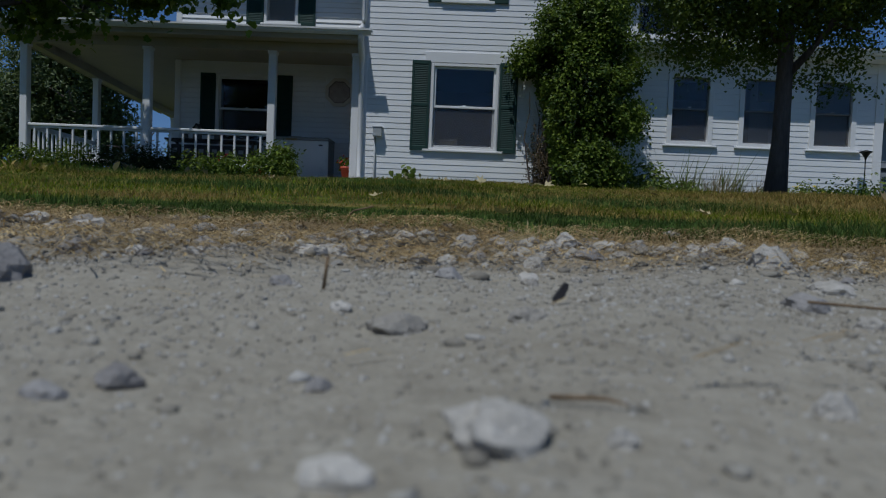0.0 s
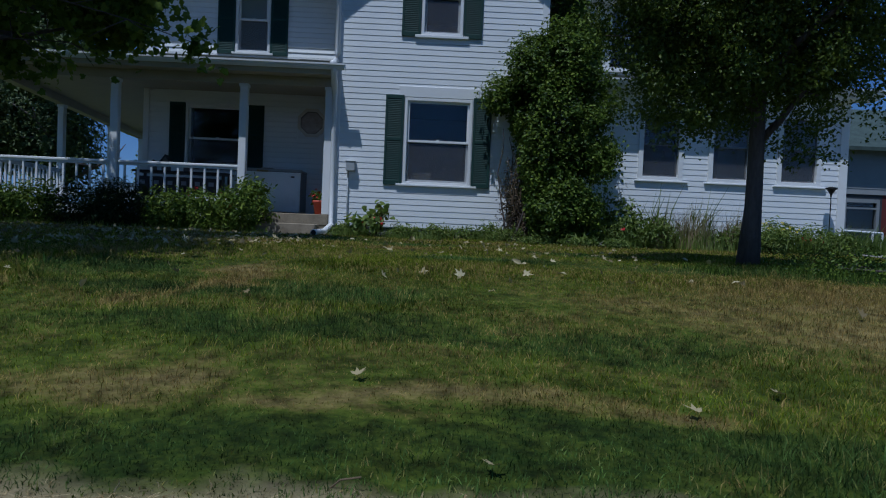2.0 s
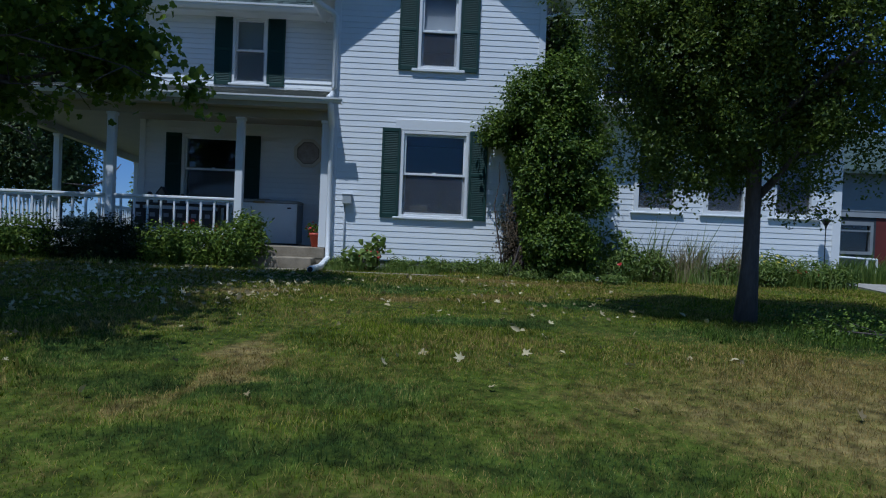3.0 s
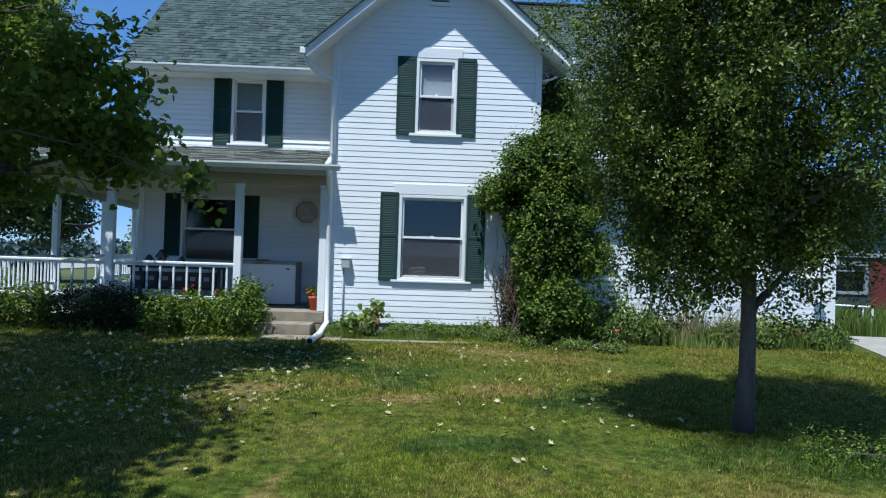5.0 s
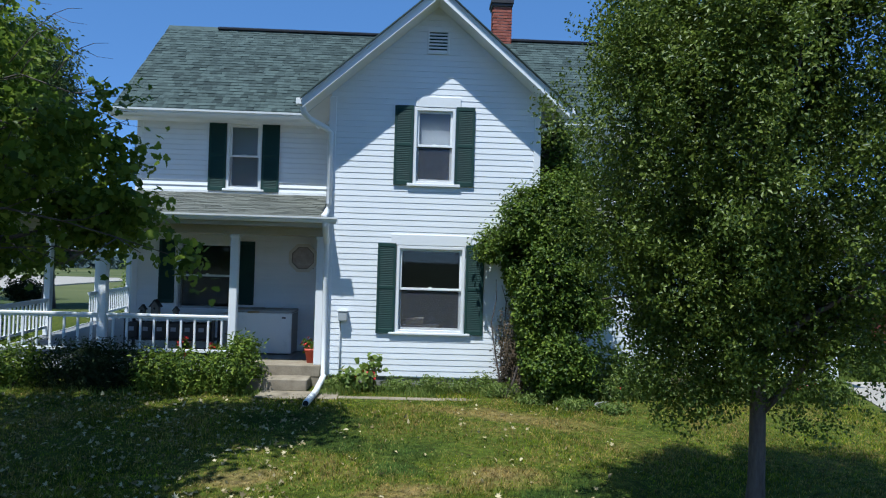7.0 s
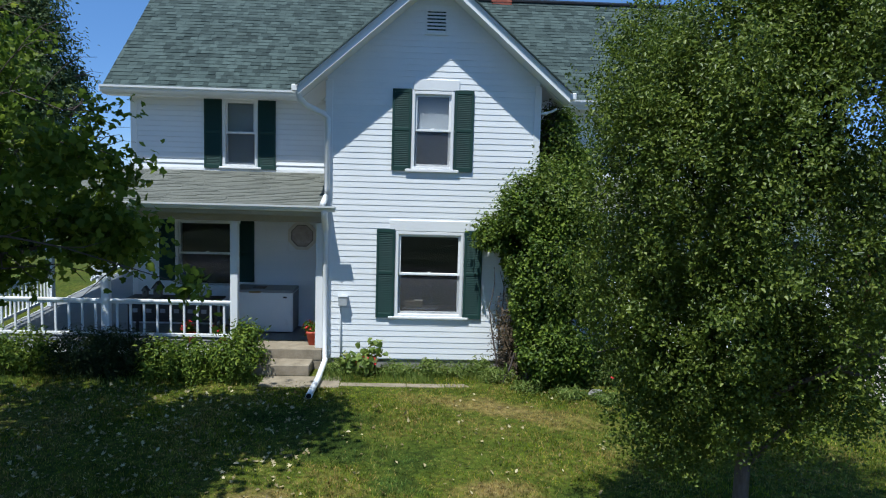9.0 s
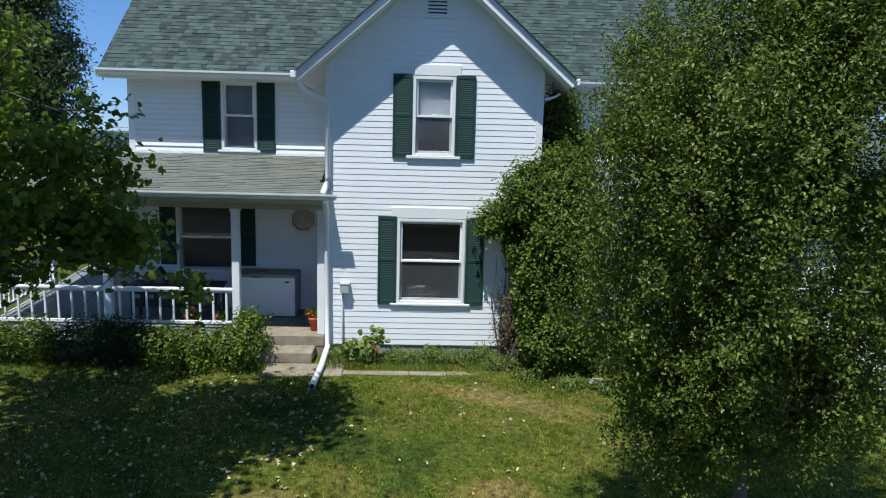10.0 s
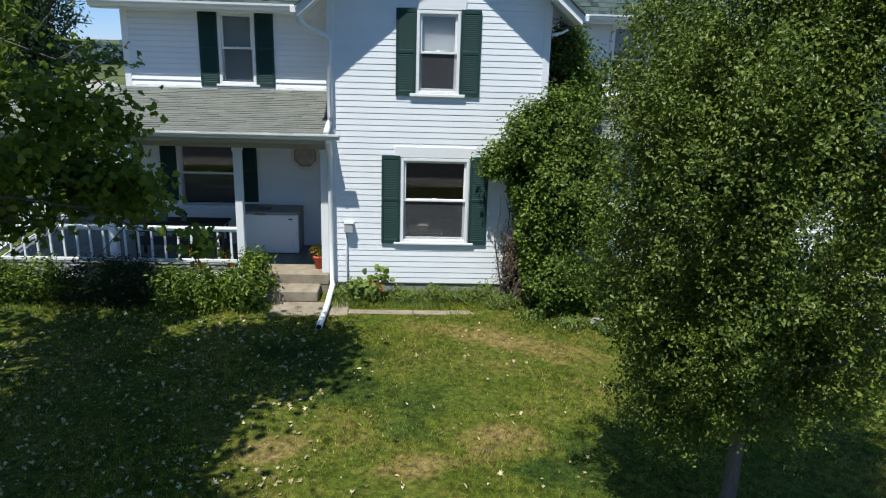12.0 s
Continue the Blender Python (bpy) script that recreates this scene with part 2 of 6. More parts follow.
PETAL_YELLOW = worn("yellow_petal", (0.55, 0.42, 0.02), (0.75, 0.6, 0.06), 0.5, 20, 90, 0.1)
IRON = worn("dark_iron", (0.012, 0.012, 0.013), (0.03, 0.03, 0.03), 0.5, 8, 60, 0.1, metal=0.6)
LEAF_TREE = foliage("pear_leaves", (0.030, 0.053, 0.009), (0.080, 0.116, 0.016), (0.178, 0.218, 0.036), 0.40, 0.29, (0.30, 0.34, 0.13), 0.26)
LEAF_MAPLE = foliage("broad_leaves", (0.034, 0.066, 0.010), (0.100, 0.156, 0.019), (0.235, 0.292, 0.038), 0.45, 0.5, (0.30, 0.29, 0.03), 0.22)
LEAF_IVY = foliage("vine_leaves", (0.017, 0.038, 0.006), (0.064, 0.110, 0.013), (0.215, 0.282, 0.040), 0.45, 0.28, None, 0.2)
LEAF_BUSH = foliage("shrub_leaves", (0.030, 0.060, 0.007), (0.084, 0.134, 0.014), (0.240, 0.300, 0.040), 0.55, 0.25, None, 0.2)
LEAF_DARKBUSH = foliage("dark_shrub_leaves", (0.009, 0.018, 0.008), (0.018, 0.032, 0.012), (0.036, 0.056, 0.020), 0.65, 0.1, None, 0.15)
LEAF_WEED = foliage("weed_leaves", (0.060, 0.104, 0.020), (0.140, 0.200, 0.038), (0.280, 0.330, 0.085), 0.5, 0.35, (0.30, 0.26, 0.12))
LEAF_DRY = foliage("dry_stems", (0.16, 0.12, 0.06), (0.26, 0.20, 0.11), (0.36, 0.30, 0.18), 0.7, 0.2)
LEAF_FAR = foliage("distant_leaves", (0.024, 0.044, 0.014), (0.060, 0.092, 0.026), (0.160, 0.195, 0.075), 0.55, 0.2)
FALLEN = foliage("fallen_leaves", (0.17, 0.125, 0.062), (0.38, 0.305, 0.160), (0.58, 0.50, 0.30), 0.8, 0.1, None, 0.1)


def glass_material():
    m, nt, b = material("window_glass", 0.02)
    b.inputs["Base Color"].default_value = (0.75, 0.8, 0.82, 1)
    b.inputs["Transmission Weight"].default_value = 1.0
    b.inputs["IOR"].default_value = 1.5
    p = position(nt)
    bump(nt, b, noise_of(nt, p, 1.1, 1.0), 0.02, 0.02)
    return m


GLASS = glass_material()


def lawn_patches(nt, p):
    """How dry (0 to 1) and how lush (0 to 1) the lawn is at p: worn arcs and drifts, greener spots."""
    warp = nt.nodes.new("ShaderNodeTexNoise")
    warp.inputs["Scale"].default_value, warp.inputs["Detail"].default_value = 1.4, 3.0
    nt.links.new(p, warp.inputs["Vector"])
    add = nt.nodes.new("ShaderNodeVectorMath")
    add.operation = "MULTIPLY_ADD"
    nt.links.new(warp.outputs["Color"], add.inputs[0])
    add.inputs[1].default_value = (1.3, 1.1, 0)
    nt.links.new(p, add.inputs[2])
    sx = nt.nodes.new("ShaderNodeSeparateXYZ")
    nt.links.new(add.outputs[0], sx.inputs[0])

    def spot(cx, cy, rx, ry, turn=0.0):
        dx = math_of(nt, "SUBTRACT", sx.outputs["X"], cx + 0.65)
        dy = math_of(nt, "SUBTRACT", sx.outputs["Y"], cy + 0.55)
        c, s = math.cos(turn), math.sin(turn)
        u = math_of(nt, "ADD", math_of(nt, "MULTIPLY", dx, c / rx), math_of(nt, "MULTIPLY", dy, s / rx))
        v = math_of(nt, "ADD", math_of(nt, "MULTIPLY", dx, -s / ry), math_of(nt, "MULTIPLY", dy, c / ry))
        return math_of(nt, "SUBTRACT", 1.0, math_of(nt, "ADD", math_of(nt, "MULTIPLY", u, u), math_of(nt, "MULTIPLY", v, v)), True)

    def most(spots):
        f = spot(*spots[0])
        for q in spots[1:]:
            f = math_of(nt, "MAXIMUM", f, spot(*q))
        return f

    dry = most([(2.05, -11.45, 0.9, 0.14, -0.04), (0.98, -11.25, 0.5, 0.20), (0.92, -9.2, 1.5, 0.15, 1.36), (4.3, -9.9, 1.7, 1.4), (3.2, -2.35, 2.2, 0.5, -0.40), (2.75, -5.45, 0.8, 0.55, 0.1), (1.9, -5.95, 0.7, 0.3, 0.2), (-0.05, -5.6, 0.55, 0.3, 0.3)])
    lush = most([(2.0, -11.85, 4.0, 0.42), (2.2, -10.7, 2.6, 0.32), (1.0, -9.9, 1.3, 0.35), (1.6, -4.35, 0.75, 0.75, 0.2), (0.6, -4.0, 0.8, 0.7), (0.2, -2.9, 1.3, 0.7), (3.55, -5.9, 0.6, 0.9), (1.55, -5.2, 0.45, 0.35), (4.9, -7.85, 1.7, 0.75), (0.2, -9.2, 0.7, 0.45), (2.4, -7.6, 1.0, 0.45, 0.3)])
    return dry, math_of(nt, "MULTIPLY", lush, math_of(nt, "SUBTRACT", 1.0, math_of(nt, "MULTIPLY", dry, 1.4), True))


def grass_material(name, green0, green1, dry0, dry1, amount, patches=False):
    """Blades: green to dry, in drifts and from blade to blade."""
    m, nt, bs = material(name, 0.75)
    bs.inputs["Specular IOR Level"].default_value = 0.15
    g = nt.nodes.new("ShaderNodeNewGeometry")
    p, rnd = g.outputs["Position"], g.outputs["Random Per Island"]
    drift = math_of(nt, "ADD", math_of(nt, "MULTIPLY", noise_of(nt, p, 0.8, 4.0, 0.65), 0.60), math_of(nt, "MULTIPLY", noise_of(nt, p, 5.0, 4.0, 0.7), 0.50))
    tuft = ramp(nt, noise_of(nt, p, 1.6, 4.0, 0.6), [(0.38, grey(0.50)), (0.62, grey(1.25))])
    f = math_of(nt, "ADD", drift, math_of(nt, "MULTIPLY", math_of(nt, "SUBTRACT", rnd, 0.5), 0.35))
    green = ramp(nt, rnd, [(0.0, green0), (1.0, green1)])
    green = mix(nt, 1.0, green, tuft, "MULTIPLY")
    if patches:
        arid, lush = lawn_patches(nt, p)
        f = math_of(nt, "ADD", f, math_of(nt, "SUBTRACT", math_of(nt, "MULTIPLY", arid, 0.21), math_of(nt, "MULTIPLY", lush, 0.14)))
        # lush spots darken; their extra blue stands in for dust haze over the lawn
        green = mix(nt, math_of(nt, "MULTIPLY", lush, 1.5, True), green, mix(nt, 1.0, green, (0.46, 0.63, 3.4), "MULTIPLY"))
    clump = ramp(nt, noise_of(nt, p, 11.0, 4.0, 0.7), [(0.34, grey(0.50)), (0.66, grey(1.42))])
    sel = ramp(nt, f, [(amount - 0.07, grey(0.0)), (amount + 0.11, grey(1.0))])
    dry = ramp(nt, rnd, [(0.0, dry0), (1.0, dry1)])
    col = mix(nt, 1.0, mix(nt, sel, green, dry), clump, "MULTIPLY")
    nt.links.new(col, bs.inputs["Base Color"])
    tr = nt.nodes.new("ShaderNodeBsdfTranslucent")
    nt.links.new(col, tr.inputs["Color"])
    ms = nt.nodes.new("ShaderNodeMixShader")
    ms.inputs["Fac"].default_value = 0.3
    nt.links.new(bs.outputs[0], ms.inputs[1])
    nt.links.new(tr.outputs[0], ms.inputs[2])
    nt.links.new(ms.outputs[0], nt.nodes["Material Output"].inputs["Surface"])
    return m


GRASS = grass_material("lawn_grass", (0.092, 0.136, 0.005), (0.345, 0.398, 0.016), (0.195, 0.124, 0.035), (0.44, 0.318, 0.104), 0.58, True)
STRAW = grass_material("dry_straw", (0.26, 0.175, 0.072), (0.52, 0.38, 0.17), (0.40, 0.29, 0.13), (0.60, 0.47, 0.26), 0.5)


def ground_material():
    """Pale gravel dust by the road, straw-littered edge, then lawn soil."""
    m, nt, bs = material("ground_soil_and_gravel", 0.95)
    bs.inputs["Specular IOR Level"].default_value = 0.12
    p = position(nt)
    sx = nt.nodes.new("ShaderNodeSeparateXYZ")
    nt.links.new(p, sx.inputs[0])
    y = math_of(nt, "ADD", sx.outputs["Y"], math_of(nt, "MULTIPLY", math_of(nt, "SUBTRACT", noise_of(nt, p, 2.2, 4.0), 0.5), 0.5))
    lawn = math_of(nt, "DIVIDE", math_of(nt, "ADD", y, 12.14), 0.18, True)
    edge = math_of(nt, "DIVIDE", math_of(nt, "ADD", y, 12.62), 0.28, True)
    broad, mid, fine = noise_of(nt, p, 3.0, 5.0), noise_of(nt, p, 45, 4.0, 0.65), noise_of(nt, p, 260, 3.0, 0.7)
    vor = nt.nodes.new("ShaderNodeTexVoronoi")
    vor.inputs["Scale"].default_value = 130
    nt.links.new(p, vor.inputs["Vector"])
    mixed = math_of(nt, "ADD", math_of(nt, "MULTIPLY", broad, 0.22), math_of(nt, "ADD", math_of(nt, "MULTIPLY", mid, 0.5), math_of(nt, "MULTIPLY", fine, 0.32)))
    dust = ramp(nt, mixed, [(0.36, (0.228, 0.206, 0.164)), (0.52, (0.298, 0.273, 0.222)), (0.68, (0.368, 0.343, 0.288))])
    litter = ramp(nt, mixed, [(0.36, (0.20, 0.145, 0.078)), (0.66, (0.42, 0.335, 0.200))])
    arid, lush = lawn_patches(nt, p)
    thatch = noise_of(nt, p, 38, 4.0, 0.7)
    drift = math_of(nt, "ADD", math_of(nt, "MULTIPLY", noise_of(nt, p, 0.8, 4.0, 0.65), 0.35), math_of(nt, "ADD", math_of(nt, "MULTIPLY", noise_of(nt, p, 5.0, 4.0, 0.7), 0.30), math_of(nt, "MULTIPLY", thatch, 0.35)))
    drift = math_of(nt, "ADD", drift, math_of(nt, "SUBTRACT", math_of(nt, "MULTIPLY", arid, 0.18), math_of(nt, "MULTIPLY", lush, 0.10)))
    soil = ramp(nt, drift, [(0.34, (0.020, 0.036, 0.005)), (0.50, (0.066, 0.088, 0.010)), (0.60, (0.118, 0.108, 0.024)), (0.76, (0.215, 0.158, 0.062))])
    soil = mix(nt, 1.0, soil, ramp(nt, noise_of(nt, p, 11.0, 4.0, 0.7), [(0.34, grey(0.40)), (0.66, grey(1.45))]), "MULTIPLY")
    far = math_of(nt, "MAXIMUM", math_of(nt, "DIVIDE", math_of(nt, "SUBTRACT", sx.outputs["Y"], 14.0), 10.0, True), math_of(nt, "DIVIDE", math_of(nt, "SUBTRACT", -18.0, sx.outputs["Y"]), 1.5, True))
    field = ramp(nt, noise_of(nt, p, 0.06, 4.0), [(0.35, (0.060, 0.080, 0.026)), (0.65, (0.120, 0.128, 0.052))])
    crop = math_of(nt, "DIVIDE", math_of(nt, "SUBTRACT", -18.0, sx.outputs["Y"]), 1.5, True)
    field = mix(nt, crop, field, ramp(nt, noise_of(nt, p, 0.25, 5.0, 0.65), [(0.4, (0.016, 0.026, 0.012)), (0.62, (0.075, 0.080, 0.045))]))
    road = math_of(nt, "DIVIDE", math_of(nt, "SUBTRACT", -14.2, y), 0.4, True)
    asphalt = ramp(nt, mixed, [(0.36, (0.040, 0.040, 0.041)), (0.66, (0.075, 0.074, 0.072))])
    shoulder = mix(nt, road, mix(nt, edge, dust, litter), asphalt)
    col = mix(nt, far, mix(nt, lawn, shoulder, soil), field)
    nt.links.new(col, bs.inputs["Base Color"])
    h = math_of(nt, "ADD", math_of(nt, "MULTIPLY", mid, 0.6), math_of(nt, "MULTIPLY", vor.outputs["Distance"], 0.5))
    bump(nt, bs, h, 0.5, 0.006)
    return m


GROUND = ground_material()

# ---- ground ----
PROFILE_Y = (-3000, -60, -16, -13.4, -12.7, -12.4, -12.1, -11.8, -11.2, -10.0, -9.0, -7.0, -4.0, 0.0, 10, 40, 120, 4000)
PROFILE_Z = (-4.0, -1.0, -0.65, -0.622, -0.612, -0.598, -0.573, -0.555, -0.515, -0.40, -0.345, -0.305, -0.30, -0.29, -0.36, -1.0, -2.0, -6.0)


def ground_z(x, y):
    x, y = np.asarray(x, float), np.asarray(y, float)
    z = np.interp(y, PROFILE_Y, PROFILE_Z)
    z = z - 0.10 * np.clip((x - 10.0) / 4.0, 0, 1) * np.clip((y + 1.0) / 4.0, 0, 1)
    close = np.clip((-11.9 - y) / 0.3, 0, 1) * np.clip((y + 14.4) / 0.5, 0, 1)
    z = z + close * (0.006 * np.sin(9.1 * x + 3.3 * y) * np.sin(7.3 * y - 2.1 * x) + 0.004 * np.sin(23 * x - 11 * y))
    return z + 0.012 * np.sin(1.7 * x + 0.9 * y) * np.sin(0.8 * x - 1.3 * y + 1.0) * np.clip((y + 12.5) / 3.0, 0, 1)


def gz(x, y):
    return float(ground_z(x, y))


def ground_sheet():
    near_x, near_y = np.arange(-9, 15.01, 0.15), np.arange(-14.4, 3.01, 0.12)
    fine_y = np.arange(-13.6, -11.8, 0.03)
    far = np.array([20, 30, 45, 70, 110, 180, 300, 600, 1200, 2500, 4200.0])
    xs = np.unique(np.r_[-far[::-1] - 5, near_x, np.arange(1.11, 2.8, 0.03), far])
    ys = np.unique(np.r_[-far[::-1], near_y, fine_y, np.arange(4, 14, 1.0), far])
    X, Y = np.meshgrid(xs, ys)
    Z = ground_z(X, Y)
    n, k = X.shape
    idx = np.arange(n * k).reshape(n, k)
    faces = np.stack([idx[:-1, :-1], idx[:-1, 1:], idx[1:, 1:], idx[1:, :-1]], -1).reshape(-1, 4)
    me = array_mesh("ground", np.stack([X, Y, Z], -1).reshape(-1, 3), faces, True)
    return tagged(put("ground", me, GROUND), "dry lawn rising from a dusty pale gravel shoulder and dark road", "ground", kind="structure")


ground_sheet()

# ---- the house: plan ----
COURSE = 0.1085
BAY_X0, BAY_X1, BAY_C = 0.03, 4.00, 2.015
RAKE = 0.868
APEX_Z = 7.06
MAIN_X0, MAIN_X1, MAIN_Y0, MAIN_Y1 = -4.28, 8.31, 1.93, 7.47
RIDGE_Y, RIDGE_Z, EAVE_Y, EAVE_Z = 4.70, 7.84, 1.52, 5.06
WING_Y, WING_X1 = 0.25, 10.0
FLOOR_Z = 0.09
PORCH_X0, EAVE_PY, EAVE_PZ, TOP_PZ = -6.46, -0.44, 2.80, 3.41
PORCH_BACK, SLANT = 10.8, -0.137

BAY_W1 = (1.36, 2.64, 0.74, 2.36)
BAY_W2 = (1.61, 2.39, 3.54, 4.97)
MAIN_S2 = (-2.39, -1.655, 3.51, 4.93)
MAIN_S1 = (-3.39, -2.06, 0.90, 2.38)
MAIN_S2R = (5.62, 6.46, 3.51, 4.92)
OCT = (-0.925, -0.475, 1.845, 2.295)
WING_W = [(5.90, 6.78, 1.03, 2.42), (7.27, 8.15, 1.03, 2.42), (8.62, 9.50, 1.03, 2.42)]
SASH_GREY = worn("grey_brown_sash", (0.16, 0.15, 0.15), (0.26, 0.25, 0.25), 0.6, 5, 60, 0.1)

house = thing("farmhouse", (2.0, 3.0, -0.3), "white two-storey farmhouse with dark green shutters and wraparound porch", "house")


def spans(x0, x1, z0, z1, openings):
    """The stretches of a strip of wall that no opening takes."""
    out = [(x0, x1)]
    for a, b, c, d in openings:
        if c < z1 - 0.004 and d > z0 + 0.004:
            out = [q for p in out for q in ((p[0], min(p[1], a)), (max(p[0], b), p[1])) if q[1] - q[0] > 0.01]
    return out


def wall_shape(x0, x1, y0, y1, z0, z1, openings):
    """One welded wall, cut through at its openings."""
    s, ids = Shape(), {}
    zs = sorted({z0, z1, *[v for o in openings for v in o[2:] if z0 < v < z1]})
    xs = sorted({x0, x1, *[v for o in openings for v in o[:2] if x0 < v < x1]})

    def corner(i, k, y):
        if (i, k, y) not in ids:
            ids[i, k, y] = len(s.v)
            s.v.append((xs[i], y, zs[k]))
        return ids[i, k, y]

    def solid(i, k):
        if not (0 <= i < len(xs) - 1 and 0 <= k < len(zs) - 1):
            return False
        x, z = (xs[i] + xs[i + 1]) / 2, (zs[k] + zs[k + 1]) / 2
        return not any(a < x < b and c < z < d for a, b, c, d in openings)

    for i in range(len(xs) - 1):
        for k in range(len(zs) - 1):
            if not solid(i, k):
                continue
            for y in (y0, y1):
                s.f.append((corner(i, k, y), corner(i + 1, k, y), corner(i + 1, k + 1, y), corner(i, k + 1, y)))
            for di, dk, p, q in ((-1, 0, (0, 0), (0, 1)), (1, 0, (1, 0), (1, 1)), (0, -1, (0, 0), (1, 0)), (0, 1, (0, 1), (1, 1))):
                if not solid(i + di, k + dk):
                    s.f.append((corner(i + p[0], k + p[1], y0), corner(i + q[0], k + q[1], y0), corner(i + q[0], k + q[1], y1), corner(i + p[0], k + p[1], y1)))
    return s


def side_x(y, off=0.0):
    """The outer line of the side porch, off metres outside of it."""
    return PORCH_X0 - off + SLANT * y


def side_strip(off0, off1, y0, y1):
    return [(side_x(y0, off0), y0), (side_x(y0, off1), y0), (side_x(y1, off1), y1), (side_x(y1, off0), y1)]


def roof_line(x):
    return APEX_Z - RAKE * abs(x - BAY_C)


# walls, 0.16 m thick
bay_front = part("wall", wall_shape(BAY_X0 + 0.01, BAY_X1 - 0.01, 0.0, 0.16, -0.11, 5.05, [BAY_W1, BAY_W2]), SIDING, house)
part("gable_wall", Shape().prism([(BAY_X0 + 0.02, 5.05), (BAY_X1 - 0.02, 5.05), (BAY_X1 - 0.02, roof_line(BAY_X1) - 0.13), (BAY_C, APEX_Z - 0.13), (BAY_X0 + 0.02, roof_line(BAY_X0) - 0.13)], "y", 0.0, 0.16), SIDING, house)
part("side_wall", Shape().box(BAY_X0 + 0.01, BAY_X0 + 0.17, 0.16, 2.1, -0.11, 5.2), SIDING, house)
part("side_wall", Shape().box(BAY_X1 - 0.17, BAY_X1 - 0.01, 0.16, 2.1, -0.11, 5.2), SIDING, house)
main_left = part("wall", wall_shape(MAIN_X0, BAY_X0, MAIN_Y0, MAIN_Y0 + 0.16, FLOOR_Z - 0.2, 5.2, [MAIN_S2, MAIN_S1, OCT]), SIDING, house)
main_right = part("wall", wall_shape(BAY_X1, MAIN_X1, MAIN_Y0, MAIN_Y0 + 0.16, 2.6, 5.2, [MAIN_S2R]), SIDING, house)
wing_front = part("wall", wall_shape(BAY_X1, WING_X1, WING_Y, WING_Y + 0.16, -0.14, 2.72, WING_W), SIDING, house)
part("side_wall", Shape().box(WING_X1 - 0.16, WING_X1, WING_Y + 0.16, 5.0, -0.3, 2.72), SIDING, house)
part("back_wall", Shape().box(MAIN_X1, WING_X1, 4.84, 5.0, -0.3, 2.72), SIDING, house)
gable_poly = [(MAIN_Y0, -0.3), (MAIN_Y1, -0.3), (MAIN_Y1, 5.28), (RIDGE_Y, RIDGE_Z - 0.2), (MAIN_Y0, 5.28)]
part("end_wall", Shape().prism(gable_poly, "x", MAIN_X0, MAIN_X0 + 0.16), SIDING, house)
part("end_wall", Shape().prism(gable_poly, "x", MAIN_X1 - 0.16, MAIN_X1), SIDING, house)
part("back_wall", Shape().box(MAIN_X0, MAIN_X1, MAIN_Y1 - 0.16, MAIN_Y1, -0.3, 5.28), SIDING, house)
part("ell_wall", Shape().box(MAIN_X0, MAIN_X0 + 0.16, MAIN_Y1, PORCH_BACK, -0.5, TOP_PZ).box(MAIN_X0 + 0.16, 1.0, PORCH_BACK - 0.16, PORCH_BACK, -0.5, TOP_PZ).box(0.84, 1.0, MAIN_Y1, PORCH_BACK - 0.16, -0.5, TOP_PZ).box(MAIN_X0, 1.0, MAIN_Y1, PORCH_BACK, TOP_PZ + 0.004, TOP_PZ + 0.10), SIDING, house)
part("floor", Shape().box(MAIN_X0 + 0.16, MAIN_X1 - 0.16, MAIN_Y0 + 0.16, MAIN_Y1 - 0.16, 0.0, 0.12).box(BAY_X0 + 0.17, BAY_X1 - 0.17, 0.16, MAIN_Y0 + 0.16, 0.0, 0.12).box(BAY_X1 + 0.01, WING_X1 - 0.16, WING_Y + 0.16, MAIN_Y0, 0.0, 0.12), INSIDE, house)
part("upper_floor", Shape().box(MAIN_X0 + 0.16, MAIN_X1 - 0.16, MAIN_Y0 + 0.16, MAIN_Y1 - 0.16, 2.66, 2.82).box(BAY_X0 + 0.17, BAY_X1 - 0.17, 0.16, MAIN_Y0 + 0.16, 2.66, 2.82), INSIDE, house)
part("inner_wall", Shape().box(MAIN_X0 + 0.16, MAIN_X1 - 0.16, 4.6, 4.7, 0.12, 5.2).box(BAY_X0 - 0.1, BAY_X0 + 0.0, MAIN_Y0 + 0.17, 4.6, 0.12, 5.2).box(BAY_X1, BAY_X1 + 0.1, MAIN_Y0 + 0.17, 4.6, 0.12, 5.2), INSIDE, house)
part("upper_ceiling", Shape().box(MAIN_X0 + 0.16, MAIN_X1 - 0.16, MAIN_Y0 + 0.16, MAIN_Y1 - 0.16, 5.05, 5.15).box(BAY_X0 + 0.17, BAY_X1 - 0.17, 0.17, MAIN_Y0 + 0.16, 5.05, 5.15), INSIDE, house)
part("foundation", Shape().box(BAY_X0 + 0.03, BAY_X1 - 0.03, 0.02, 2.0, -0.6, -0.115).box(BAY_X1 - 0.03, WING_X1 - 0.02, WING_Y + 0.03, 1.9, -0.8, -0.145), FOUNDATION, house, "grey rubble foundation strip")

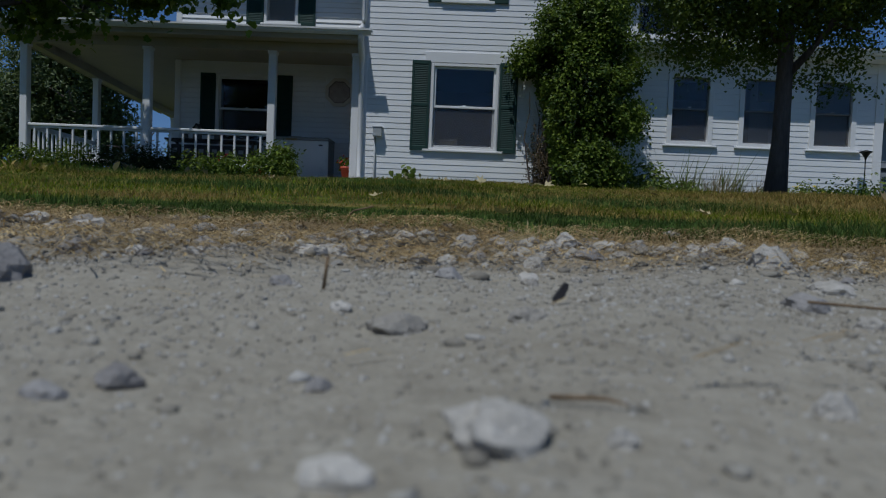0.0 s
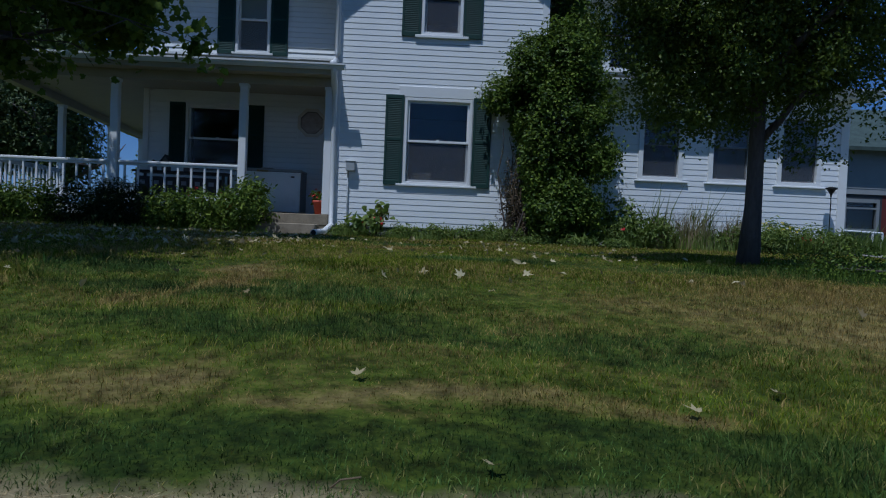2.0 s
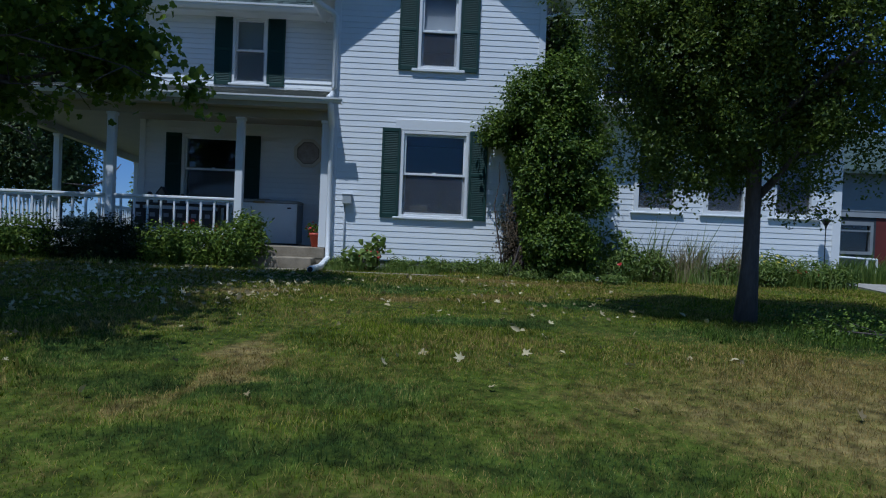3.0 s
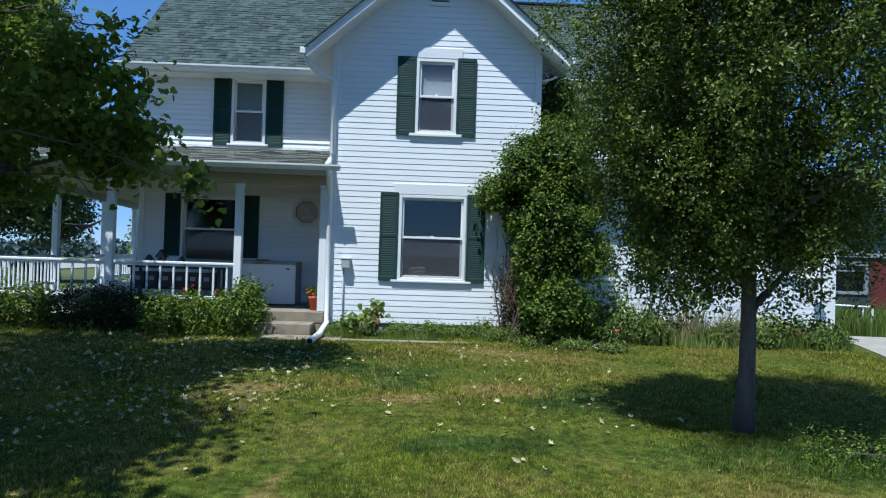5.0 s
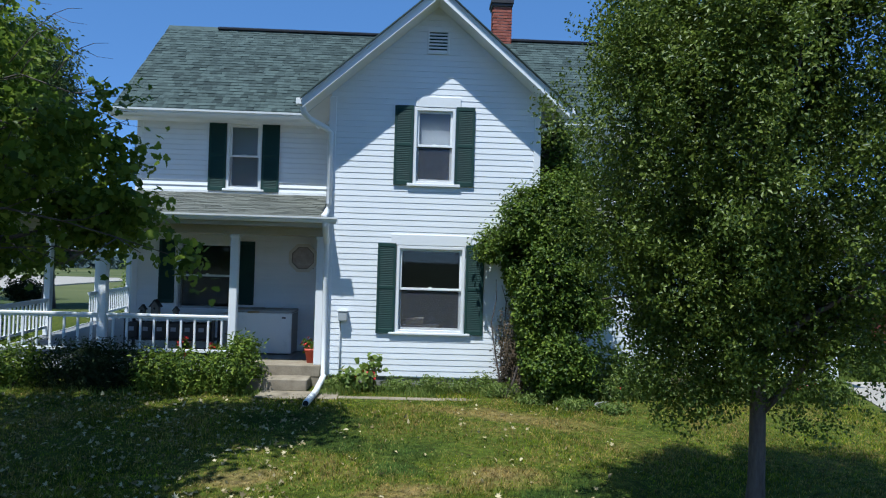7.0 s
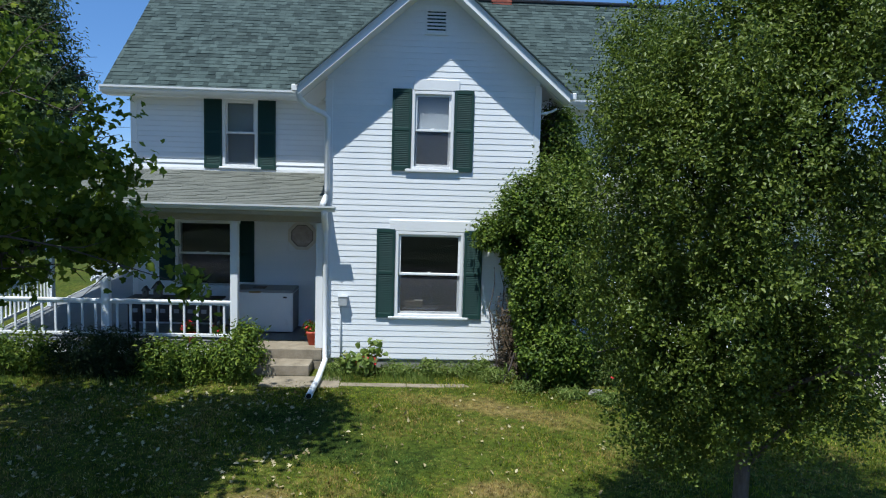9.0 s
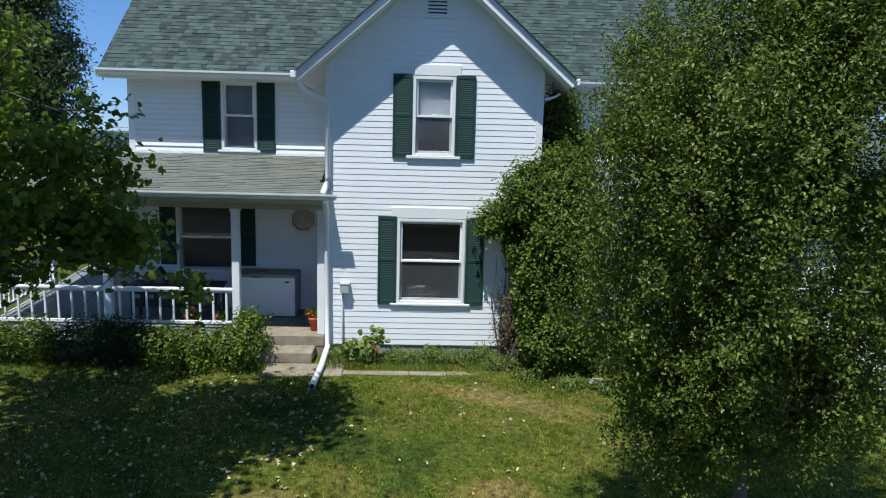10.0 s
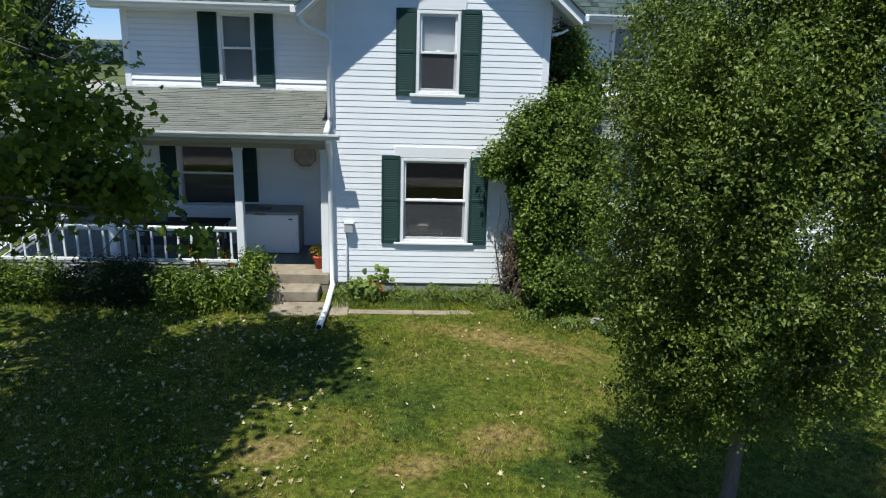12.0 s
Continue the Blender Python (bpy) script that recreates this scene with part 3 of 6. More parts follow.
# corner boards, skirt and frieze boards
for a, b, y, z0, z1 in ((BAY_X0 - 0.015, BAY_X0 + 0.115, -0.026, -0.11, 5.12), (BAY_X1 - 0.115, BAY_X1 + 0.015, -0.026, -0.11, 5.12), (MAIN_X0 - 0.015, MAIN_X0 + 0.11, MAIN_Y0 - 0.026, 3.40, 5.0), (MAIN_X1 - 0.11, MAIN_X1 + 0.015, MAIN_Y0 - 0.026, 3.40, 5.0), (MAIN_X0 - 0.015, MAIN_X0 + 0.11, MAIN_Y0 - 0.034, FLOOR_Z, 2.654), (WING_X1 - 0.15, WING_X1 + 0.015, WING_Y - 0.03, -0.25, 2.70)):
    part("corner_board", Shape().box(a, b, y, y + 0.026, z0, z1, 0.004), TRIM, house)
part("skirt_board", Shape().box(MAIN_X0 + 0.11, BAY_X0, MAIN_Y0 - 0.03, MAIN_Y0 + 0.01, 3.405, 3.445, 0.004), TRIM, house)
part("skirt_board", Shape().box(BAY_X1, MAIN_X1 - 0.11, MAIN_Y0 - 0.03, MAIN_Y0 + 0.01, 3.405, 3.445, 0.004), TRIM, house)
part("frieze_board", Shape().box(BAY_X1 + 0.02, WING_X1 - 0.15, WING_Y - 0.028, WING_Y, 2.50, 2.68, 0.004), TRIM, house)


# windows and shutters
def window(o, y, header=None, sill=None, blind=0.0, casing=0.055, screen=True, sash_mat=None, cloth=None):
    """A sash window in the opening o = x0, x1, z0, z1 of a wall whose face is at y."""
    x0, x1, z0, z1 = o
    s = Shape()
    w = casing
    for a, b, c, d in ((x0, x0 + w, z0, z1), (x1 - w, x1, z0, z1), (x0 + w, x1 - w, z1 - w, z1), (x0 + w, x1 - w, z0, z0 + w * 0.8)):
        s.box(a, b, y - 0.034, y + 0.13, c, d, 0.004)
    frame_part = part("window", s, TRIM, house)
    mid = z0 + (z1 - z0) * 0.50
    a, b, f = x0 + w, x1 - w, 0.026 if sash_mat else 0.042
    for c, d, yy in ((mid - 0.02, z1 - w, y + 0.012), (z0 + w * 0.8, mid + 0.022, y + 0.052)):
        sash = Shape()
        for p in ((a, a + f, c, d), (b - f, b, c, d), (a + f, b - f, d - f, d), (a + f, b - f, c, c + f)):
            sash.box(p[0], p[1], yy, yy + 0.035, p[2], p[3], 0.004)
        part("sash", sash, sash_mat or TRIM, frame_part)
        pane = part("pane", Shape().box(a + f - 0.004, b - f + 0.004, yy + 0.014, yy + 0.019, c + f - 0.004, d - f + 0.004), GLASS, frame_part, "clear window glass")
        pane.visible_shadow = False
    if screen:
        part("insect_screen", Shape().box(a + 0.003, b - 0.003, y + 0.040, y + 0.042, z0 + w * 0.8, mid - 0.022), SCREEN, frame_part, "grey insect screen")
    part("sash_lock", Shape().box((a + b) / 2 - 0.03, (a + b) / 2 + 0.03, y + 0.020, y + 0.05, mid + 0.024, mid + 0.044, 0.004), TRIM, frame_part)
    if blind:
        part("blind", Shape().box(a + 0.02, b - 0.02, y + 0.105, y + 0.111, z1 - w - (z1 - z0) * blind, z1 - w), cloth or BLIND, frame_part, "pale pulled-down blind")
    if header:
        part("window_header", Shape().box(header[0], header[1], y - 0.036, y + 0.0, header[2], header[3], 0.005), TRIM, frame_part)
    if sill:
        part("sill", Shape().box(sill[0], sill[1], y - 0.065, y + 0.0, sill[2] + 0.012, sill[3], 0.006), TRIM, frame_part)
    return frame_part


def shutter(x0, x1, z0, z1, y):
    s, w, f = Shape(), 0.045, y - 0.034
    mid = z0 + 0.51 * (z1 - z0)
    s.box(x0, x0 + w, f, y - 0.004, z0, z1, 0.005).box(x1 - w, x1, f, y - 0.004, z0, z1, 0.005)
    for a, b in ((z0, z0 + 0.085), (mid - 0.03, mid + 0.03), (z1 - 0.07, z1)):
        s.box(x0 + w, x1 - w, f + 0.001, y - 0.006, a, b, 0.004)
    ob = part("shutter", s, SHUTTER, house)
    l = Shape().box(x0 + w, x1 - w, y - 0.012, y - 0.008, z0 + 0.085, z1 - 0.07)
    for a, b in ((z0 + 0.085, mid - 0.03), (mid + 0.03, z1 - 0.07)):
        n = int((b - a) / 0.033)
        for i in range(n):
            z = a + (b - a) * i / n
            l.prism([(y - 0.030, z), (y - 0.027, z - 0.002), (y - 0.013, z + 0.033), (y - 0.016, z + 0.035)], "x", x0 + w, x1 - w)
    part("louvers", l, SHUTTER, ob)
    return ob


window(BAY_W1, 0.0, (1.24, 2.75, 2.37, 2.57), (1.24, 2.76, 0.685, 0.738), 0.0)
window(BAY_W2, 0.0, (1.63, 2.48, 4.985, 5.18), (1.50, 2.50, 3.47, 3.535), 0.46)
window(MAIN_S2, MAIN_Y0, None, (-2.46, -1.58, 3.45, 3.505), 0.93, cloth=REFLECTION_BLIND)
window(MAIN_S1, MAIN_Y0, None, (-3.45, -2.0, 0.85, 0.90), 0.0)
window(MAIN_S2R, MAIN_Y0, None, (5.53, 6.55, 3.44, 3.505), 0.48)
for o in WING_W:
    window(o, WING_Y, None, (o[0] - 0.06, o[1] + 0.10, 0.985, 1.03), 0.0, 0.095, True, SASH_GREY)
for a, b, c, d, y in ((1.0, 1.345, 0.71, 2.40, 0), (2.655, 3.0, 0.71, 2.40, 0), (1.245, 1.60, 3.50, 5.0, 0), (2.40, 2.755, 3.50, 5.0, 0), (-2.77, -2.40, 3.46, 4.96, MAIN_Y0), (-1.645, -1.275, 3.46, 4.96, MAIN_Y0), (-3.73, -3.40, 1.04, 2.39, MAIN_Y0), (-2.05, -1.72, 1.04, 2.39, MAIN_Y0)):
    shutter(a, b, c, d, y - 0.016)


def octagon_window():
    cx, cz = (OCT[0] + OCT[1]) / 2, (OCT[2] + OCT[3]) / 2
    s = Shape()
    for k in range(8):
        a, b = (2 * k + 1) * math.pi / 8, (2 * k + 3) * math.pi / 8
        s.prism([(cx + r * math.cos(t), cz + r * math.sin(t)) for r, t in ((0.250, a), (0.325, a), (0.325, b), (0.250, b))], "y", MAIN_Y0 - 0.045, MAIN_Y0 + 0.05)
    f = part("octagon_window", s, CREAM, house, "eight-sided window with a cream frame")
    bead = Shape()
    for k in range(8):
        a, b = (2 * k + 1) * math.pi / 8, (2 * k + 3) * math.pi / 8
        bead.prism([(cx + r * math.cos(t), cz + r * math.sin(t)) for r, t in ((0.236, a), (0.252, a), (0.252, b), (0.236, b))], "y", MAIN_Y0 - 0.05, MAIN_Y0 - 0.01)
    part("bead", bead, BIRDWOOD, f, "dark inner bead")
    part("pane", Shape().prism([(cx + 0.248 * math.cos((2 * k + 1) * math.pi / 8), cz + 0.248 * math.sin((2 * k + 1) * math.pi / 8)) for k in range(8)], "y", MAIN_Y0 - 0.012, MAIN_Y0 + 0.0), CURTAIN, f, "tan patterned glass")


CURTAIN = worn("tan_patterned_glass", (0.36, 0.285, 0.245), (0.58, 0.50, 0.455), 0.25, 9, 60, 0.1)
CREAM = worn("cream_paint", (0.64, 0.59, 0.51), (0.74, 0.69, 0.61), 0.5, 4, 50, 0.08)
octagon_window()

# gable vent
vent = Shape()
for a, b, c, d in ((1.81, 1.85, 5.99, 6.45), (2.19, 2.23, 5.99, 6.45), (1.85, 2.19, 6.41, 6.45), (1.85, 2.19, 5.99, 6.03)):
    vent.box(a, b, -0.045, 0.0, c, d, 0.004)
vent = part("gable_vent", vent, TRIM, house)
part("vent_back", Shape().box(1.85, 2.19, -0.012, -0.008, 6.03, 6.41), SHUTTER, vent)
for i in range(6):
    z = 6.035 + i * 0.063
    part("slat", Shape().prism([(-0.040, z), (-0.034, z - 0.003), (-0.014, z + 0.034), (-0.020, z + 0.037)], "x", 1.85, 2.19), SIDING, vent)


# roofs
def slab(shape, poly, thick):
    """A flat plate: its upper face is poly, which runs anticlockwise seen from above."""
    n, k = len(shape.v), len(poly)
    shape.v += [tuple(p) for p in poly] + [(p[0], p[1], p[2] - thick) for p in poly]
    shape.f.append(tuple(range(n, n + k)))
    shape.f.append(tuple(range(n + 2 * k - 1, n + k - 1, -1)))
    shape.f += [(n + i, n + k + i, n + k + (i + 1) % k, n + (i + 1) % k) for i in range(k)]
    return shape


RX0, RX1 = -4.70, 8.72
main_roof = part("roof", slab(slab(Shape(), [(RX0, EAVE_Y, EAVE_Z), (RX1, EAVE_Y, EAVE_Z), (RX1, RIDGE_Y, RIDGE_Z), (RX0, RIDGE_Y, RIDGE_Z)], 0.10), [(RX1, 2 * RIDGE_Y - EAVE_Y, EAVE_Z), (RX0, 2 * RIDGE_Y - EAVE_Y, EAVE_Z), (RX0, RIDGE_Y, RIDGE_Z), (RX1, RIDGE_Y, RIDGE_Z)], 0.10), SHINGLE, house, "grey-green asphalt shingle roof")
BEX = 2.43
BY0, BY1 = -0.50, 4.2
part("roof", slab(slab(Shape(), [(BAY_C - BEX, BY0, APEX_Z - RAKE * BEX), (BAY_C, BY0, APEX_Z), (BAY_C, BY1, APEX_Z), (BAY_C - BEX, BY1, APEX_Z - RAKE * BEX)], 0.06), [(BAY_C, BY0, APEX_Z), (BAY_C + BEX, BY0, APEX_Z - RAKE * BEX), (BAY_C + BEX, BY1, APEX_Z - RAKE * BEX), (BAY_C, BY1, APEX_Z)], 0.06), SHINGLE, house, "grey-green shingle roof of the front gable")
for sx in (-1, 1):
    e = BAY_C + sx * BEX
    part("rake_board", Shape().prism([(BAY_C, APEX_Z - 0.012), (e, APEX_Z - RAKE * BEX - 0.012), (e, APEX_Z - RAKE * BEX - 0.165), (BAY_C, APEX_Z - 0.17)], "y", BY0 - 0.03, BY0 + 0.0), TRIM, house)
    part("rake_edge", Shape().prism([(BAY_C, APEX_Z + 0.010), (e, APEX_Z - RAKE * BEX + 0.010), (e, APEX_Z - RAKE * BEX - 0.045), (BAY_C, APEX_Z - 0.045)], "y", BY0 - 0.045, BY0 - 0.031), TRIM, house)
    part("shingle_edge", Shape().prism([(BAY_C, APEX_Z + 0.040), (e + sx * 0.03, APEX_Z - RAKE * (BEX + 0.03) + 0.040), (e + sx * 0.03, APEX_Z - RAKE * (BEX + 0.03) + 0.012), (BAY_C, APEX_Z + 0.012)], "y", BY0 - 0.085, BY0 - 0.032), SHINGLE, house)
    part("soffit", Shape().prism([(BAY_C, APEX_Z - 0.14), (e, APEX_Z - RAKE * BEX - 0.14), (e, APEX_Z - RAKE * BEX - 0.16), (BAY_C, APEX_Z - 0.16)], "y", BY0 + 0.002, -0.004), TRIM, house)
    x_in = BAY_X0 + 0.02 if sx < 0 else BAY_X1 - 0.02
    part("eave_return", Shape().prism([(x_in, APEX_Z - RAKE * abs(x_in - BAY_C) - 0.14), (e, APEX_Z - RAKE * BEX - 0.14), (e, APEX_Z - RAKE * BEX - 0.17), (x_in, APEX_Z - RAKE * abs(x_in - BAY_C) - 0.17)], "y", 0.0, 1.6), TRIM, house)


def gutter(p0, p1, size=0.11):
    """A gutter along x or y: an open trough with a rolled lip."""
    prof = [(0, 0), (0, -0.8), (-0.55, -0.9), (-0.85, -0.55), (-0.93, -0.22), (-1.10, -0.20), (-1.12, 0.07), (-0.9, 0.06), (-0.78, -0.5), (-0.5, -0.8), (-0.08, -0.74), (-0.08, 0.0)]
    s = Shape()
    if abs(p1[0] - p0[0]) > abs(p1[1] - p0[1]):
        s.prism([(p0[1] + a * size, p0[2] + b * size) for a, b in prof], "x", p0[0], p1[0])
        for x in (p0[0], p1[0]):
            s.box(x - 0.006, x + 0.006, p0[1] - size * 0.95, p0[1], p0[2] - 0.9 * size, p0[2])
    else:
        s.prism([(p0[0] + a * size, p0[2] + b * size) for a, b in prof], "y", p0[1], p1[1])
    return part("gutter", s, TRIM, house, "white metal gutter")


gutter((RX0, EAVE_Y, EAVE_Z), (BAY_C - BEX, EAVE_Y, EAVE_Z), 0.14)
gutter((BAY_C + BEX, EAVE_Y, EAVE_Z), (RX1, EAVE_Y, EAVE_Z))
part("fascia", Shape().box(RX0, BAY_X0, EAVE_Y - 0.002, EAVE_Y + 0.02, EAVE_Z - 0.16, EAVE_Z - 0.01), TRIM, house)
part("fascia", Shape().box(BAY_X1, RX1, EAVE_Y - 0.002, EAVE_Y + 0.02, EAVE_Z - 0.16, EAVE_Z - 0.01), TRIM, house)
part("soffit", Shape().box(RX0 + 0.01, BAY_X0, EAVE_Y + 0.02, MAIN_Y0 - 0.002, EAVE_Z - 0.155, EAVE_Z - 0.135), TRIM, house)
part("soffit", Shape().box(BAY_X1, RX1 - 0.01, EAVE_Y + 0.02, MAIN_Y0 - 0.002, EAVE_Z - 0.155, EAVE_Z - 0.135), TRIM, house)
for x in (RX0, RX1 - 0.03):
    part("rake_board", Shape().prism([(EAVE_Y, EAVE_Z - 0.012), (RIDGE_Y, RIDGE_Z - 0.012), (RIDGE_Y, RIDGE_Z - 0.19), (EAVE_Y, EAVE_Z - 0.16)], "x", x - 0.002, x + 0.03), TRIM, house)
for sx in (-1, 1):
    x = BAY_C + sx * (BEX + 0.005)
    a, b = (x - 0.11, x) if sx < 0 else (x, x + 0.11)
    part("gutter_end", Shape().box(a, b, BY0 - 0.02, BY0 + 0.12, 4.84, 4.96, 0.012).box(a + 0.02, b - 0.02, BY0 + 0.12, EAVE_Y, 4.87, 4.955, 0.01), TRIM, house, "white gutter along the gable eave")
part("ridge_cap", Shape().prism([(RIDGE_Y - 0.13, RIDGE_Z - 0.095), (RIDGE_Y, RIDGE_Z + 0.03), (RIDGE_Y + 0.13, RIDGE_Z - 0.095), (RIDGE_Y, RIDGE_Z - 0.01)], "x", RX0 - 0.005, RX1), SHINGLE, house, "grey-green ridge cap")
part("ridge_vent", Shape().prism([(RIDGE_Y - 0.15, RIDGE_Z - 0.06), (RIDGE_Y - 0.15, RIDGE_Z - 0.02), (RIDGE_Y, RIDGE_Z + 0.048), (RIDGE_Y + 0.15, RIDGE_Z - 0.02), (RIDGE_Y + 0.15, RIDGE_Z - 0.06)], "x", -3.45, 8.0), IRON, house, "dark ridge vent")

# porch and wing roofs
PXE = PORCH_X0 - 0.44
porch_roof = part("porch_roof", slab(slab(Shape(), [(PXE, EAVE_PY, EAVE_PZ), (0.02, EAVE_PY, EAVE_PZ), (0.02, MAIN_Y0, TOP_PZ), (MAIN_X0, MAIN_Y0, TOP_PZ)], 0.05), [(side_x(PORCH_BACK, 0.44), PORCH_BACK, EAVE_PZ), (PXE, EAVE_PY, EAVE_PZ), (MAIN_X0, MAIN_Y0, TOP_PZ), (MAIN_X0, PORCH_BACK, TOP_PZ)], 0.05), SHINGLE_TAN, house, "weathered tan shingle porch roof")
gutter((PXE, EAVE_PY, EAVE_PZ + 0.01), (0.27, EAVE_PY, EAVE_PZ + 0.01))
part("fascia", Shape().box(PXE, 0.02, EAVE_PY - 0.002, EAVE_PY + 0.022, 2.63, EAVE_PZ - 0.02, 0.003), CEILING, house, "tan painted fascia board")
part("fascia", Shape().prism(side_strip(0.44, 0.418, EAVE_PY + 0.024, PORCH_BACK), "z", 2.63, EAVE_PZ - 0.02), CEILING, house)
part("ceiling", Shape().box(PXE + 0.024, 0.02, EAVE_PY + 0.024, MAIN_Y0, 2.655, 2.68).prism([(PXE + 0.024, EAVE_PY + 0.03), (PXE + 0.024, MAIN_Y0 + 0.002), (MAIN_X0, MAIN_Y0 + 0.002), (MAIN_X0, PORCH_BACK), (side_x(PORCH_BACK, 0.416), PORCH_BACK)], "z", 2.655, 2.68), CEILING, house, "painted board porch ceiling")
part("beam", Shape().box(PORCH_X0 - 0.02, 0.02, -0.02, 0.15, 2.48, 2.654, 0.006), CEILING, house, "tan painted porch beam")
part("beam", Shape().prism(side_strip(0.02, -0.15, 0.152, PORCH_BACK - 0.1), "z", 2.48, 2.654), CEILING, house)
wing_roof = part("wing_roof", slab(Shape(), [(BAY_X1, -0.15, 2.84), (WING_X1 + 0.35, -0.15, 2.84), (WING_X1 + 0.35, MAIN_Y0, TOP_PZ), (BAY_X1, MAIN_Y0, TOP_PZ)], 0.06), SHINGLE_TAN, house, "tan shingle lean-to roof")
part("roof", slab(Shape(), [(MAIN_X1, MAIN_Y0 + 0.002, TOP_PZ), (WING_X1 + 0.35, MAIN_Y0 + 0.002, TOP_PZ), (WING_X1 + 0.35, 5.3, 2.84), (MAIN_X1, 5.3, 2.84)], 0.06), SHINGLE_TAN, house)
gutter((BAY_X1 + 0.02, -0.15, 2.85), (WING_X1 + 0.36, -0.15, 2.85))
part("soffit", Shape().box(BAY_X1 + 0.02, WING_X1 + 0.35, -0.13, WING_Y, 2.70, 2.72), TRIM, house)
part("fascia", Shape().box(BAY_X1 + 0.02, WING_X1 + 0.35, -0.15, -0.13, 2.70, 2.80), TRIM, house)

# porch floor, posts, rails
part("porch_base", Shape().box(PORCH_X0 + 0.02, -1.32, 0.02, 0.06, -0.35, FLOOR_Z - 0.04).prism(side_strip(-0.02, -0.06, 0.06, PORCH_BACK - 0.2), "z", -0.55, FLOOR_Z - 0.04), DARK, house)
porch_floor = part("porch_floor", Shape().box(PORCH_X0, BAY_X0, 0.62, MAIN_Y0, FLOOR_Z - 0.05, FLOOR_Z - 0.012).box(PORCH_X0, -1.30, -0.06, 0.62, FLOOR_Z - 0.05, FLOOR_Z - 0.012).prism([(PORCH_X0, -0.06), (PORCH_X0, MAIN_Y0), (MAIN_X0, MAIN_Y0), (MAIN_X0, PORCH_BACK - 0.2), (side_x(PORCH_BACK - 0.2), PORCH_BACK - 0.2)], "z", FLOOR_Z - 0.05, FLOOR_Z - 0.012), DECK, house, "grey painted board porch floor")
part("floor_edge", Shape().box(PORCH_X0 - 0.02, -1.30, -0.085, -0.062, FLOOR_Z - 0.16, FLOOR_Z, 0.004), TRIM, house)
part("floor_edge", Shape().prism(side_strip(0.043, 0.02, -0.06, PORCH_BACK - 0.2), "z", FLOOR_Z - 0.16, FLOOR_Z + 0.005), TRIM, house)


def post(x, y, w=0.145):
    s = Shape().box(x - w / 2, x + w / 2, y - w / 2, y + w / 2, FLOOR_Z, 2.48, 0.012)
    s.box(x - w / 2 - 0.015, x + w / 2 + 0.015, y - w / 2 - 0.015, y + w / 2 + 0.015, 2.42, 2.478, 0.008)
    return part("porch_post", s, TRIM, house, "white square porch post")


for x, y in ((-0.065, 0.03), (-1.66, 0.03), (-4.05, 0.03), (-6.42, 0.03), (side_x(3.65, -0.05), 3.65), (side_x(7.35, -0.05), 7.35), (side_x(10.6, -0.05), 10.6)):
    post(x, y)


def railing(x0, y0, x1, y1):
    """A run of railing between two posts: rails, and upright balusters as pieces."""
    along_x = abs(x1 - x0) > abs(y1 - y0)
    def bar(z0, z1, w, c):
        return Shape().box(x0, x1, y0 - w, y0 + w, z0, z1, c) if along_x else Shape().prism([(x0 - w, y0), (x0 + w, y0), (x1 + w, y1), (x1 - w, y1)], "z", z0, z1)
    top = part("railing", bar(0.905, 0.955, 0.045, 0.01), TRIM, house, "white wooden porch railing")
    part("under_rail", bar(0.865, 0.903, 0.02, 0.004), TRIM, top)
    part("bottom_rail", bar(0.255, 0.315, 0.022, 0.005), TRIM, top)
    length = abs(x1 - x0) + abs(y1 - y0)
    n = max(2, round(length / 0.237))
    me = Shape().box(-0.019, 0.019, -0.019, 0.019, 0.312, 0.868, 0.004).mesh("baluster")
    for i in range(n):
        f = (i + 0.5) / n
        put("baluster", me, TRIM, top, "", (x0 + f * (x1 - x0), y0 + f * (y1 - y0), 0.0))


railing(-3.975, 0.03, -1.735, 0.03)
railing(-6.345, 0.03, -4.125, 0.03)
for y0, y1 in ((0.105, 3.575), (6.6, 10.525)):
    railing(side_x(y0, -0.05), y0, side_x(y1, -0.05), y1)

# downspouts, meter
part("downspout", Shape().tube([(-0.42, -0.42, 4.86), (-0.40, -0.40, 4.72), (-0.30, -0.30, 4.62), (-0.02, -0.10, 4.50), (0.06, -0.075, 4.42), (0.065, -0.075, 3.10), (0.045, -0.09, 2.98), (0.03, -0.28, 2.88), (0.03, -0.44, 2.84)], 0.054, 10), TRIM, house, "white metal downspout", True)
part("downspout", Shape().tube([(0.07, -0.47, 2.76), (0.07, -0.47, 2.68), (0.06, -0.36, 2.58), (0.05, -0.13, 2.40), (0.05, -0.10, 2.30), (0.055, -0.10, 0.9), (0.06, -0.11, -0.05), (0.07, -0.16, -0.12)], [0.055, 0.06, 0.06, 0.06, 0.046, 0.046, 0.046, 0.05], 10), TRIM, house, "white metal downspout", True)
drain = Shape()
pts = [(0.075, -0.14 - 1.85 * i / 30, -0.10 - 0.115 * min(1, i / 14.0) - 0.012 * i / 30) for i in range(31)]
pts = [(x - 0.03 * i / 30, y, max(z, gz(x, y) + 0.055)) for i, (x, y, z) in enumerate(pts)]
drain_pipe = part("drain_pipe", drain.tube(pts, [0.052 + 0.004 * (i % 2) for i in range(31)], 12), TRIM, house, "white corrugated drain pipe lying on the lawn", True)
# a dark disc covers the pipe's end in place of the shade inside
mouth = pts[-1]
part("mouth", Shape().tube([(mouth[0], mouth[1] - 0.003, mouth[2]), (mouth[0], mouth[1] + 0.01, mouth[2])], 0.045, 12), IRON, drain_pipe, "dark disc standing for the shaded hollow of the pipe")
